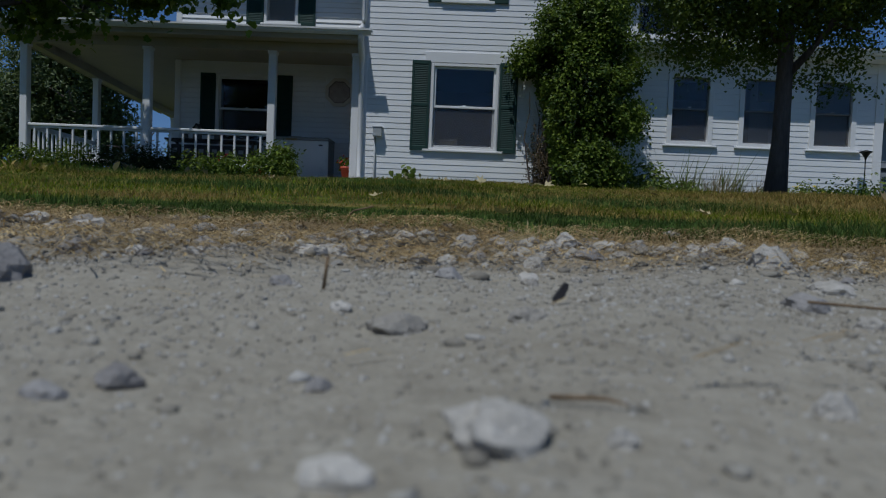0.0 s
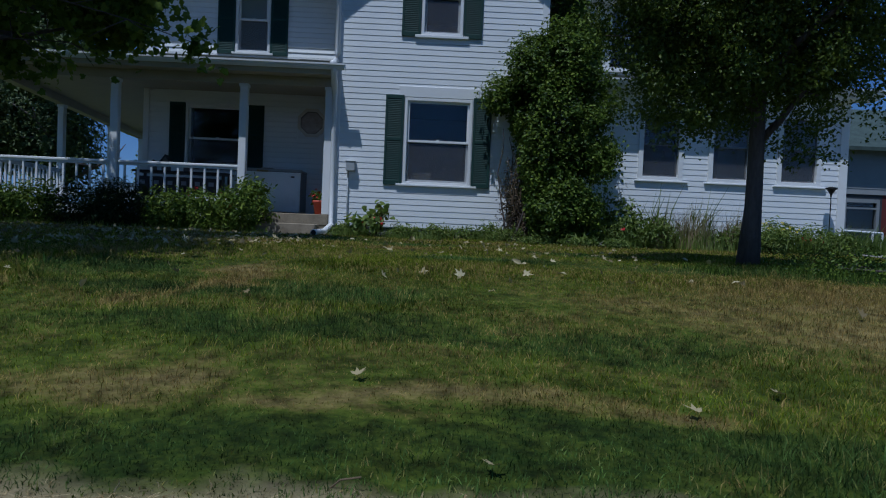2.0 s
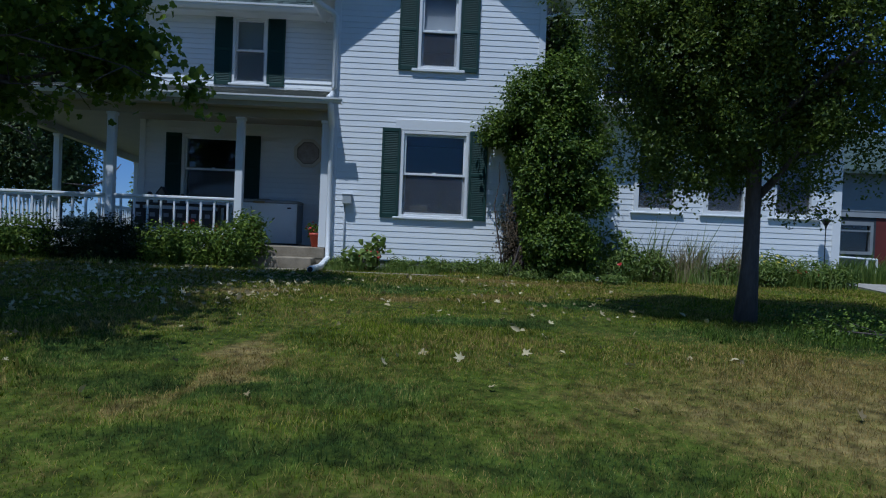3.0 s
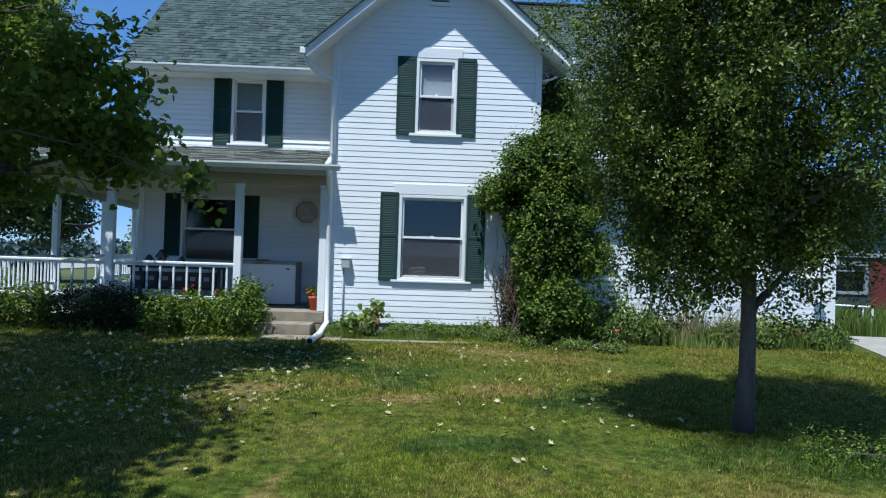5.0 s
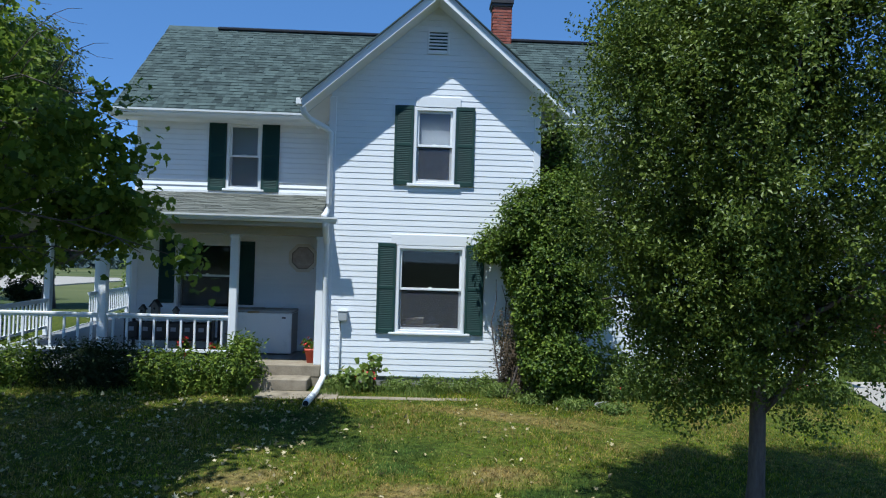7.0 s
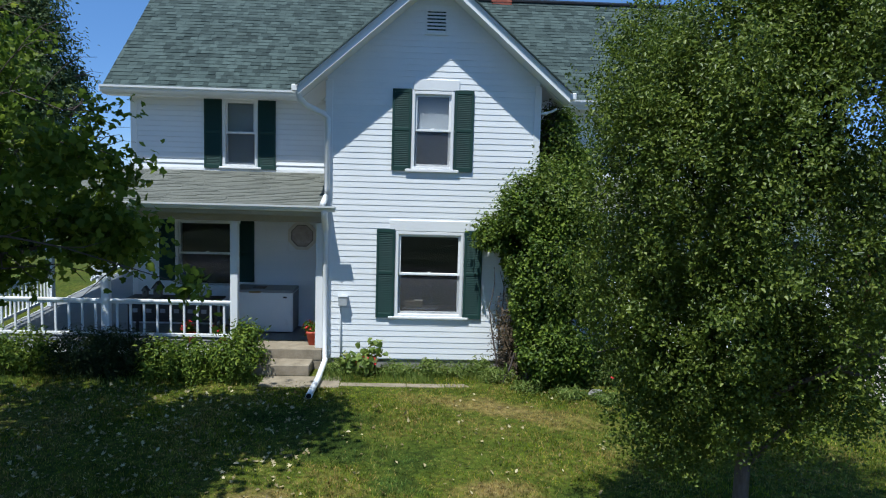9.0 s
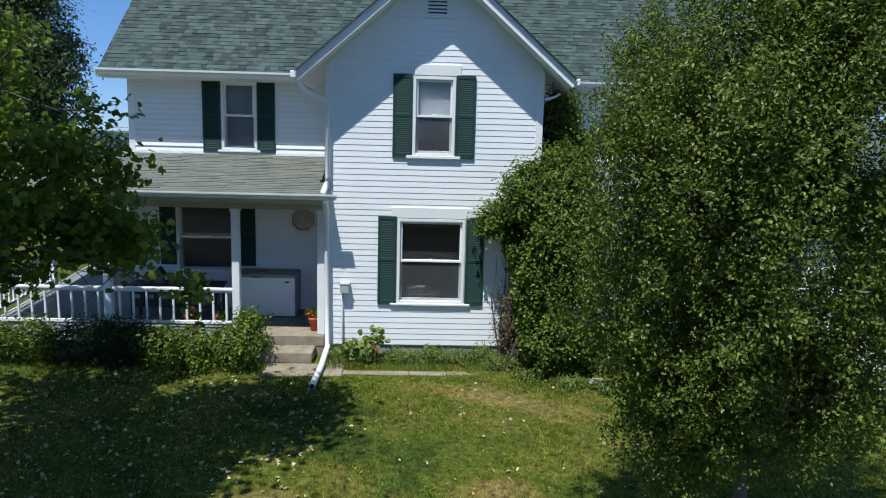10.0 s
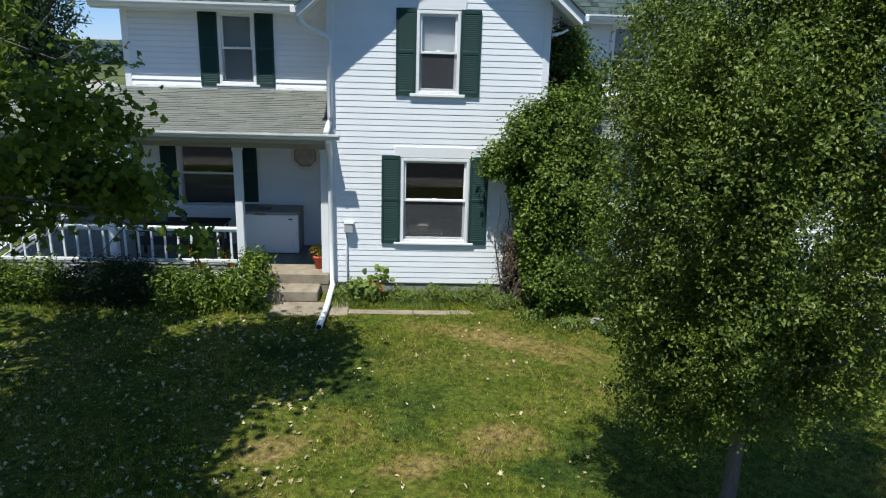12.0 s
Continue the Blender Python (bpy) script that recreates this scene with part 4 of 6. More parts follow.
box = part("meter_box", Shape().box(0.305, 0.475, -0.15, -0.004, 0.93, 1.105, 0.012).box(0.295, 0.485, -0.16, -0.01, 1.10, 1.118, 0.004), METAL, house, "grey metal meter box")
part("conduit", Shape().tube([(0.34, -0.045, 0.94), (0.345, -0.045, 0.3), (0.36, -0.05, -0.4)], 0.014, 8), METAL, box, "grey conduit pipe", True)
part("elbow_light", Shape().box(4.03, 4.13, -0.10, 0.06, 4.60, 4.64, 0.01).tube([(4.02, -0.06, 4.62), (4.2, -0.06, 4.66), (4.30, -0.05, 4.72)], 0.022, 8), TRIM, house, "white downspout elbow at the eave")

# chimney
chimney = part("chimney", Shape().box(3.50, 3.94, 4.52, 4.95, 6.9, 8.64), MORTAR, house, "red brick chimney with a dark corbelled cap")
cap_courses = Shape().box(3.455, 3.985, 4.475, 4.995, 8.64, 8.71, 0.008).box(3.43, 4.01, 4.45, 5.02, 8.71, 8.80, 0.008).box(3.47, 3.97, 4.49, 4.98, 8.80, 8.84, 0.008)
part("chimney_cap", cap_courses, DARK, chimney, "soot-dark corbelled brick cap")
brick_x, brick_y = Shape().box(-0.1, 0.1, -0.05, 0.05, 0.0, 0.062, 0.005).mesh("brick"), Shape().box(-0.05, 0.05, -0.1, 0.1, 0.0, 0.062, 0.005).mesh("brick")
for i in range(19):
    z = 7.22 + i * 0.0745
    for j in range(3):
        o = 0.0 if i % 2 else 0.07
        for x, y, me in ((3.57 + j * 0.152 + o * 0.4, 4.558, brick_x), (3.538, 4.60 + j * 0.13 + o * 0.3, brick_y), (3.902, 4.60 + j * 0.13 + o * 0.3, brick_y)):
            if me is brick_x and j == 2 and i % 2 == 0:
                x -= 0.03
            put("brick", me, BRICK, chimney, "", (x, y, z))

# ---- steps and paving ----
steps = thing("concrete_steps", (-0.7, -0.3, -0.3), "weathered grey concrete porch steps beside a shrub", "steps")
part("top_slab", Shape().box(-1.30, -0.0, -0.12, 0.62, -0.12, FLOOR_Z, 0.012), STEP, steps)
part("step", Shape().box(-1.28, -0.16, -0.60, -0.121, -0.30, -0.095, 0.014), STEP, steps)
part("base", Shape().box(-1.29, -0.01, -0.11, 0.6, -0.5, -0.121).box(-1.28, -0.17, -0.59, -0.112, -0.5, -0.301), STEP, steps)
tagged(part("pavement_strip", Shape().box(-0.95, 0.45, -1.28, -0.62, -0.40, -0.288, 0.01).box(0.454, 1.62, -1.18, -0.98, -0.40, -0.288, 0.01).box(1.63, 2.30, -1.17, -0.98, -0.40, -0.289, 0.01).box(2.312, 3.15, -1.16, -0.97, -0.40, -0.287, 0.01), OLD_PATH, None), "cracked concrete strip along the flower bed", "path", kind="structure")
tagged(put("pavement_side", slab(Shape(), [(9.72, -1.9, gz(9.72, -1.9) + 0.03), (14.5, -2.4, gz(14.5, -2.4) + 0.03), (16.0, 2.0, gz(16.0, 2.0) + 0.06), (10.9, 1.7, gz(10.9, 1.7) + 0.05)], 0.1).mesh("pavement_side"), CONCRETE), "pale concrete side path beyond the house corner", "path", kind="structure")


# ---- porch things ----
def freezer():
    f = thing("chest_freezer", (-1.4, 1.55, FLOOR_Z), "white chest freezer with a grey lid on the porch", "freezer")
    part("body", Shape().box(-1.99, -0.77, 1.18, 1.86, FLOOR_Z + 0.03, 0.935, 0.012), FREEZER, f)
    part("side_panel", Shape().box(-0.768, -0.76, 1.20, 1.85, FLOOR_Z + 0.04, 0.925, 0.003), GREY_LID, f, "grey enamel end panel")
    part("plinth", Shape().box(-1.96, -0.83, 1.24, 1.84, FLOOR_Z, FLOOR_Z + 0.032), DARK, f)
    lid = part("lid", Shape().box(-2.0, -0.755, 1.165, 1.87, 0.937, 1.0, 0.014), GREY_LID, f, "grey lid")
    part("lock", Shape().box(-1.66, -1.42, 1.145, 1.166, 0.93, 0.97, 0.006), BRASS, lid, "tan latch plate")
    part("badge", Shape().box(-0.97, -0.89, 1.173, 1.18, 0.83, 0.86, 0.002), DARK, f, "small dark badge")
    part("tray", Shape().box(-1.62, -1.36, 1.30, 1.52, 1.001, 1.025, 0.006), BIRDWOOD, f, "wooden tray on the lid")


BRASS = worn("tan_brass", (0.22, 0.15, 0.06), (0.32, 0.24, 0.11), 0.5, 6, 60, 0.1, metal=0.4)
freezer()


def leaf_batch(points, normals, size, shape="oval", seed=1, jitter=0.5, aspect=0.62):
    """Leaves of a kind at the points, each turned round its normal at random."""
    rng = np.random.default_rng(seed)
    n = len(points)
    nr = normals / (np.linalg.norm(normals, axis=1, keepdims=True) + 1e-9)
    ref = rng.normal(size=(n, 3))
    u = np.cross(nr, ref)
    u /= np.linalg.norm(u, axis=1, keepdims=True) + 1e-9
    v = np.cross(nr, u)
    s = size * (1 + jitter * (rng.random(n) - 0.5))
    if shape == "oval":
        loc = np.array([(0, 0, 0), (aspect * 0.42, 0.28, 0.10), (aspect * 0.38, 0.66, 0.08), (0, 1.0, -0.10), (-aspect * 0.38, 0.66, 0.08), (-aspect * 0.42, 0.28, 0.10)])
        tri = np.array([(0, 1, 2), (0, 2, 3), (0, 3, 4), (0, 4, 5)])
    elif shape == "curled":
        ang = np.radians([-90, -38, -8, 18, 42, 66, 90, 114, 138, 162, 188, 218])
        rad = np.array([0.10, 0.36, 0.62, 0.34, 0.74, 0.40, 0.92, 0.40, 0.74, 0.34, 0.62, 0.36])
        loc = np.array([(0, 0.0, 0.0)] + [(0.8 * r * math.cos(a), r * math.sin(a), 0.30 * abs(r * math.cos(a)) + 0.14 * r * r * math.sin(a)) for r, a in zip(rad, ang)])
        tri = np.array([(0, i, i % 12 + 1) for i in range(1, 13)])
    elif shape == "small":
        loc = np.array([(0, 0, 0), (aspect * 0.5, 0.45, 0.17), (0, 1.0, -0.10), (-aspect * 0.5, 0.45, 0.17)])
        tri = np.array([(0, 1, 2), (0, 2, 3)])
    elif shape == "lobed":
        ang = np.radians([-90, -38, -8, 18, 42, 66, 90, 114, 138, 162, 188, 218])
        rad = np.array([0.12, 0.48, 0.62, 0.52, 0.70, 0.58, 0.80, 0.58, 0.70, 0.52, 0.62, 0.48])
        loc = np.array([(0, 0.0, 0.0)] + [(r * math.cos(a), r * math.sin(a), -0.16 * r + 0.06 * math.sin(3 * a)) for r, a in zip(rad, ang)])
        tri = np.array([(0, i, i % 12 + 1) for i in range(1, 13)])
    else:
        loc = np.array([(-aspect * 0.12, 0, 0), (aspect * 0.12, 0, 0), (aspect * 0.09, 0.5, 0.06), (-aspect * 0.09, 0.5, 0.06), (0, 1.0, -0.12)])
        tri = np.array([(0, 1, 2), (0, 2, 3), (3, 2, 4)])
    loc = loc[None] * s[:, None, None]
    verts = points[:, None] + loc[..., :1] * u[:, None] + loc[..., 1:2] * v[:, None] + loc[..., 2:] * nr[:, None]
    k = loc.shape[1]
    faces = tri[None] + (np.arange(n) * k)[:, None, None]
    return verts.reshape(-1, 3), faces.reshape(-1, 3)


def crown_points(ellipsoids, clusters, per, spread, seed, shell=0.55, gap=0.0, freq=1.2, weights=None, spray=0.0, lift=0.5, wild=0.55):
    """Points and outward directions of clumped leaves in ellipsoids (cx, cy, cz, rx, ry, rz)."""
    rng = np.random.default_rng(seed)
    e = np.array(ellipsoids, float)
    w = (e[:, 3] * e[:, 4] * e[:, 5]) ** (2 / 3) if weights is None else np.array(weights, float)
    pick = rng.choice(len(e), clusters, p=w / w.sum())
    d = rng.normal(size=(clusters, 3))
    d /= np.linalg.norm(d, axis=1, keepdims=True)
    bump_r = np.array([1 + 0.30 * noise.noise(Vector(q) * 2.1 + Vector((seed, 0, i))) for q, i in zip(d, pick)])
    r = (shell + (1 - shell) * rng.random(clusters) ** 0.7) * bump_r
    c = e[pick, :3] + d * r[:, None] * e[pick, 3:]
    if gap:
        keep = np.array([noise.noise(Vector(q * np.array(freq)) + Vector((seed * 1.7, 3, 0))) > gap - 0.6 for q in c])
        c, d = c[keep], d[keep]
    p = np.repeat(c, per, 0) + rng.normal(size=(len(c) * per, 3)) * spread
    if spray:
        way = d * 0.8 + rng.normal(size=d.shape) * 0.45 + np.array([0, 0, lift])
        way /= np.linalg.norm(way, axis=1, keepdims=True)
        ln = spray * (0.5 + rng.random((len(c), 1)))
        along = np.repeat(way * ln, per, 0) * (np.tile(np.linspace(-0.5, 0.5, per), len(c)))[:, None]
        p = p + along
    out = np.repeat(d, per, 0) * 0.75 + rng.normal(size=(len(c) * per, 3)) * wild + np.array([0, 0, 0.45])
    return p, out


def limbs(base, top, count, reach, r0, seed, low=0.3, rise=0.5):
    """A tapered trunk with limbs; gives the trunk's shape and a list of limb shapes."""
    rng = random.Random(seed)
    b, t = Vector(base), Vector(top)
    line = [b.lerp(t, i / 9) + Vector((rng.uniform(-1, 1), rng.uniform(-1, 1), 0)) * 0.012 * i for i in range(10)]
    trunk = Shape().tube([tuple(p) for p in line], [r0 * (1.35 if i == 0 else 1.0 - 0.085 * i) for i in range(10)], 12)
    out = []
    for k in range(count):
        f = low + (0.95 - low) * k / max(1, count - 1)
        p = b.lerp(t, f)
        a = 2.4 * k + rng.uniform(-0.4, 0.4)
        ln = reach * (1.05 - 0.6 * f) * rng.uniform(0.8, 1.1)
        d = Vector((math.cos(a), math.sin(a), rise + rng.uniform(-0.15, 0.3)))
        s, q, r = Shape(), [p], r0 * (0.55 - 0.3 * f)
        for i in range(5):
            q.append(q[-1] + d.normalized() * ln / 5)
            d += Vector((rng.uniform(-0.3, 0.3), rng.uniform(-0.3, 0.3), rng.uniform(-0.12, 0.2)))
        s.tube([tuple(v) for v in q], [r * (1 - 0.17 * i) for i in range(6)], 7)
        for j in (2, 3, 4):
            e = q[j] + Vector((rng.uniform(-1, 1), rng.uniform(-1, 1), rng.uniform(-0.3, 0.7))).normalized() * ln * 0.4
            m = q[j].lerp(e, 0.5) + Vector((rng.uniform(-1, 1), rng.uniform(-1, 1), 0)) * 0.05
            s.tube([tuple(q[j]), tuple(m), tuple(e)], [r * 0.45, r * 0.3, r * 0.12], 5)
        out.append(s)
    return trunk, out


def stone_mesh(seed, flat=0.6, rough=0.28, sub=2):
    bm = bmesh.new()
    bmesh.ops.create_icosphere(bm, subdivisions=sub, radius=0.5)
    o = Vector((seed * 3.1, seed * 1.7, 0.3))
    for v in bm.verts:
        d = v.co.normalized()
        k = 1 + rough * noise.noise(d * 1.6 + o) + 0.5 * rough * noise.noise(d * 4.0 + o) + 0.25 * rough * noise.noise(d * 9 + o)
        # broken faces: cut back along a few planes
        for j in range(4):
            q = Vector((math.sin(seed * 7 + j * 2.1), math.cos(seed * 5 + j * 3.7), math.sin(seed * 2.3 + j))).normalized()
            h = d.dot(q) * k
            if h > 0.78:
                k *= 0.78 / h
        v.co = Vector((d.x * 0.5 * k, d.y * 0.42 * k, d.z * 0.5 * flat * k))
    me = bpy.data.meshes.new("stone")
    bm.to_mesh(me)
    bm.free()
    return me


def plant(name, at, label, category, ellipsoids, clusters, per, spread, size, mat, seed, shape="oval", stems=8, shell=0.4, gap=0.0, group="", aspect=0.62):
    """A shrub: stems and a mass of leaves."""
    ob = thing(name, at, label, category, group)
    rng = random.Random(seed)
    for k in range(stems):
        e = ellipsoids[k % len(ellipsoids)]
        tip = (e[0] + rng.uniform(-0.6, 0.6) * e[3], e[1] + rng.uniform(-0.6, 0.6) * e[4], e[2] + rng.uniform(0.1, 0.7) * e[5])
        foot = (at[0] + rng.uniform(-0.4, 0.4) * e[3], at[1] + rng.uniform(-0.3, 0.3) * e[4], at[2] - 0.03)
        midp = tuple((a + b) / 2 + rng.uniform(-0.05, 0.05) for a, b in zip(foot, tip))
        part("stem", Shape().tube([foot, midp, tip], [0.012, 0.009, 0.004], 5), BARK, ob)
    p, n = crown_points(ellipsoids, clusters, per, spread, seed, shell, gap)
    keep = p[:, 2] > ground_z(p[:, 0], p[:, 1]) + 0.005
    v, f = leaf_batch(p[keep], n[keep], size, shape, seed, aspect=aspect)
    tagged(put("leaves", array_mesh("leaves", v, f), mat, ob), kind="stuff")
    return ob


def flower_pot(name, x, y, z, h, seed, label):
    ob = thing(name, (x, y, z), label, "plant pot", "potted flowers on the porch")
    part("pot", Shape().lathe(x, y, [(0.055 * h / 0.2, z), (0.085 * h / 0.2, z + 0.8 * h), (0.10 * h / 0.2, z + 0.8 * h), (0.10 * h / 0.2, z + h), (0.085 * h / 0.2, z + h), (0.08 * h / 0.2, z + 0.88 * h)]), TERRACOTTA, ob, "red clay pot", True)
    p, n = crown_points([(x - 0.05, y, z + h + 0.08, 0.14, 0.12, 0.12)], 40, 3, 0.02, seed, 0.2)
    v, f = leaf_batch(p, n, 0.055, "oval", seed, aspect=0.9)
    tagged(put("leaves", array_mesh("leaves", v, f), LEAF_BUSH, ob), kind="stuff")
    p, n = crown_points([(x - 0.10, y - 0.02, z + h + 0.13, 0.13, 0.12, 0.10)], 9, 5, 0.012, seed + 1, 0.7)
    v, f = leaf_batch(p, n, 0.035, "oval", seed, aspect=1.0)
    tagged(put("flowers", array_mesh("flowers", v, f), PETAL_RED, ob, "red blossoms"), kind="stuff")
    return ob


flower_pot("flower_pot", -0.23, 0.27, FLOOR_Z, 0.27, 5, "red clay pot of red geraniums on the top step")
flower_pot("flower_pot", -1.95, 0.25, FLOOR_Z, 0.16, 6, "small clay pot of flowers behind the porch railing")
flower_pot("flower_pot", -2.55, 0.28, FLOOR_Z, 0.2, 7, "clay pot of trailing flowers behind the porch railing")


def birdhouse(x, y, z, h, label):
    ob = thing("birdhouse", (x, y, z), label, "birdhouse", "birdhouses on the porch")
    w = h * 0.42
    part("body", Shape().prism([(x - w / 2, z), (x + w / 2, z), (x + w / 2, z + h * 0.6), (x, z + h * 0.9), (x - w / 2, z + h * 0.6)], "y", y - w / 2, y + w / 2), BIRDWOOD, ob)
    for s in (-1, 1):
        part("roof", Shape().prism([(x, z + h), (x + s * w * 0.75, z + h * 0.56), (x + s * w * 0.75, z + h * 0.52), (x, z + h * 0.92)], "y", y - w * 0.7, y + w * 0.7), DARK, ob)
    # no opening is cut: a dark disc stands for the shaded hole
    hole = Shape()
    hole.prism([(x + 0.16 * w * math.cos(k * math.pi / 5), z + h * 0.45 + 0.16 * w * math.sin(k * math.pi / 5)) for k in range(10)], "y", y - w / 2 - 0.004, y - w / 2 + 0.001)
    part("entrance_disc", hole, IRON, ob)


def porch_bench():
    ob = thing("porch_bench", (-3.1, 0.9, FLOOR_Z), "dark wooden bench shelf holding small items behind the railing", "bench")
    for a, b in ((-3.95, -3.90), (-2.25, -2.20)):
        part("leg", Shape().box(a, b, 0.75, 0.80, FLOOR_Z, 0.80, 0.005), DARK, ob)
        part("leg", Shape().box(a, b, 1.15, 1.20, FLOOR_Z, 0.80, 0.005), DARK, ob)
    part("top", Shape().box(-4.0, -2.15, 0.70, 1.25, 0.80, 0.84, 0.006), DARK, ob)
    part("shelf", Shape().box(-3.95, -2.2, 0.74, 1.21, 0.38, 0.41, 0.005), DARK, ob)
    for i in range(6):
        x = -3.8 + i * 0.27
        b = part("drawer", Shape().box(x - 0.11, x + 0.11, 0.74, 1.15, 0.42, 0.72, 0.008), DARK, ob)
        part("label_card", Shape().box(x - 0.05, x + 0.05, 0.733, 0.739, 0.56, 0.64, 0.002), BLIND, b, "pale paper card")


porch_bench()
birdhouse(-3.42, 0.95, 0.84, 0.33, "weathered wooden birdhouse on the porch bench")
birdhouse(-3.68, 0.98, 0.84, 0.22, "low wooden birdhouse with a dark roof on the bench")
birdhouse(-3.02, 0.95, 0.84, 0.20, "small pale birdhouse on the porch bench")


def window_table():
    ob = thing("side_table", (1.85, 0.42, 0.12), "dark wooden side table inside the front window", "table")
    part("top", Shape().box(1.50, 2.20, 0.24, 0.60, 0.82, 0.85, 0.005), DARK, ob)
    for x in (1.53, 2.13):
        for y in (0.27, 0.53):
            part("leg", Shape().box(x, x + 0.04, y, y + 0.04, 0.12, 0.82, 0.004), DARK, ob)
    card = thing("storage_box", (1.80, 0.40, 0.85), "brown cardboard box on the table inside the window", "box")
    cardboard = worn("brown_cardboard", (0.17, 0.125, 0.075), (0.25, 0.19, 0.12), 0.85, 6, 60, 0.2)
    part("body", Shape().box(1.55, 1.89, 0.33, 0.47, 0.85, 0.96, 0.006), cardboard, card)
    part("flap", Shape().box(1.545, 1.72, 0.32, 0.335, 0.93, 0.966, 0.004), cardboard, card)
    part("lid", Shape().box(1.72, 1.90, 0.32, 0.48, 0.961, 0.985, 0.006), BIRDWOOD, card)


window_table()


# ---- yard things ----
def garden_torch():
    ob = thing("garden_torch", (9.56, -0.05, gz(9.56, -0.05)), "dark metal garden torch on a thin pole", "garden light")
    z = gz(9.56, -0.05)
    part("pole", Shape().tube([(9.56, -0.05, z - 0.05), (9.56, -0.05, 0.92)], 0.010, 6), IRON, ob)
    part("head", Shape().lathe(9.56, -0.05, [(0.015, 0.84), (0.02, 0.88), (0.075, 0.97), (0.11, 0.985), (0.11, 1.0), (0.02, 1.03)]), IRON, ob, "", True)


garden_torch()


def handrail():
    ob = thing("handrail", (12.6, 4.05, gz(12.6, 4.05)), "white pipe handrail beside the side steps", "railing")
    part("top_rail", Shape().tube([(11.4, 4.05, 0.32), (12.4, 4.05, 0.28), (13.3, 4.05, 0.25)], 0.03, 8), TRIM, ob)
    for x, z in ((12.0, 0.29), (13.05, 0.26), (13.3, 0.25)):
        part("post", Shape().tube([(x, 4.05, gz(x, 4.05) - 0.1), (x, 4.05, z)], 0.028, 8), TRIM, ob)


handrail()


# shade on the shed's left lower wall is put into this colour
SHADE_BOARD = worn("shaded_lower_board", (0.030, 0.036, 0.045), (0.055, 0.062, 0.072), 0.7, 2, 50, 0.1)


def outbuilding():
    ob = thing("outbuilding", (17.5, 12.0, -0.9), "red outbuilding with grey lap siding above and a window", "shed")
    x0, x1, y0, y1 = 13.2, 22.0, 9.4, 15.0
    part("wall", wall_shape(16.75, x1, y0, y0 + 0.16, -1.6, 1.61, []), RED_WALL, ob)
    part("lower_wall", wall_shape(x0, 16.75, y0, y0 + 0.16, -1.6, 1.61, [(15.5, 16.6, 0.42, 1.40)]), SHADE_BOARD, ob, "lower boards coloured dark blue-grey for shade")
    part("end_wall", Shape().box(x0, x0 + 0.16, y0 + 0.16, y1, -1.6, 3.2).box(x1 - 0.16, x1, y0 + 0.16, y1, -1.6, 3.2).box(x0 + 0.16, x1 - 0.16, y1 - 0.16, y1, -1.6, 3.2), RED_WALL, ob)
    up = part("upper_wall", Shape().box(x0, x1, y0 - 0.02, y0 + 0.14, 1.612, 3.2), GREY_SIDING, ob)
    me = Shape().prism([(y0 - 0.045, 0.0), (y0 - 0.022, 0.0), (y0 - 0.022, 0.19), (y0 - 0.03, 0.19)], "x", x0 - 0.02, x1 + 0.02).mesh("siding_board")
    for i in range(8):
        put("siding_board", me, GREY_SIDING, up, "", (0, 0, 1.60 + i * 0.185))
    w = part("window", Shape().box(15.45, 15.55, y0 - 0.04, y0 + 0.1, 0.37, 1.45).box(16.55, 16.65, y0 - 0.04, y0 + 0.1, 0.37, 1.45).box(15.55, 16.55, y0 - 0.04, y0 + 0.1, 1.33, 1.45).box(15.55, 16.55, y0 - 0.04, y0 + 0.1, 0.37, 0.47).box(15.55, 16.55, y0 - 0.03, y0 + 0.05, 1.12, 1.17), GREY_SIDING, ob, "window with a blue-grey frame")
    part("pane", Shape().box(15.55, 16.55, y0 + 0.055, y0 + 0.06, 0.47, 1.33), GLASS, w)
    # near-black sheet standing for the unlit inside behind the pane
    part("backing", Shape().box(15.4, 16.7, y0 + 0.2, y0 + 0.25, 0.3, 1.5), INSIDE, w)
    part("roof", slab(slab(Shape(), [(x0 - 0.4, y0 - 0.5, 3.1), (x1 + 0.4, y0 - 0.5, 3.1), (x1 + 0.4, 12.2, 4.9), (x0 - 0.4, 12.2, 4.9)], 0.12), [(x1 + 0.4, y1 + 0.5, 3.1), (x0 - 0.4, y1 + 0.5, 3.1), (x0 - 0.4, 12.2, 4.9), (x1 + 0.4, 12.2, 4.9)], 0.12), SHINGLE, ob)


outbuilding()


# ---- trees ----
def tree(name, base, height, reach, r0, label, ellipsoids, clusters, per, spread, size, mat, seed, shape="oval", n_limbs=12, low=0.3, shell=0.5, gap=0.0, rise=0.5, aspect=0.62, weights=None, freq=1.2, spray=0.0, lift=0.5, wild=0.55):
    b = (base[0], base[1], gz(base[0], base[1]) - 0.05)
    ob = thing(name, (b[0], b[1], b[2] + 0.05), label, "tree")
    trunk, arms = limbs(b, (b[0] + 0.1, b[1] - 0.05, b[2] + height), n_limbs, reach, r0, seed, low, rise)
    t = part("trunk", trunk, BARK, ob, "", True)
    for s in arms:
        part("limb", s, BARK, t, "", True)
    p, n = crown_points(ellipsoids, clusters, per, spread, seed, shell, gap, freq, weights, spray, lift, wild)
    v, f = leaf_batch(p, n, size, shape, seed, aspect=aspect)
    tagged(put("crown", array_mesh("crown", v, f), mat, ob, "dense green leaves"), kind="stuff")
    return ob


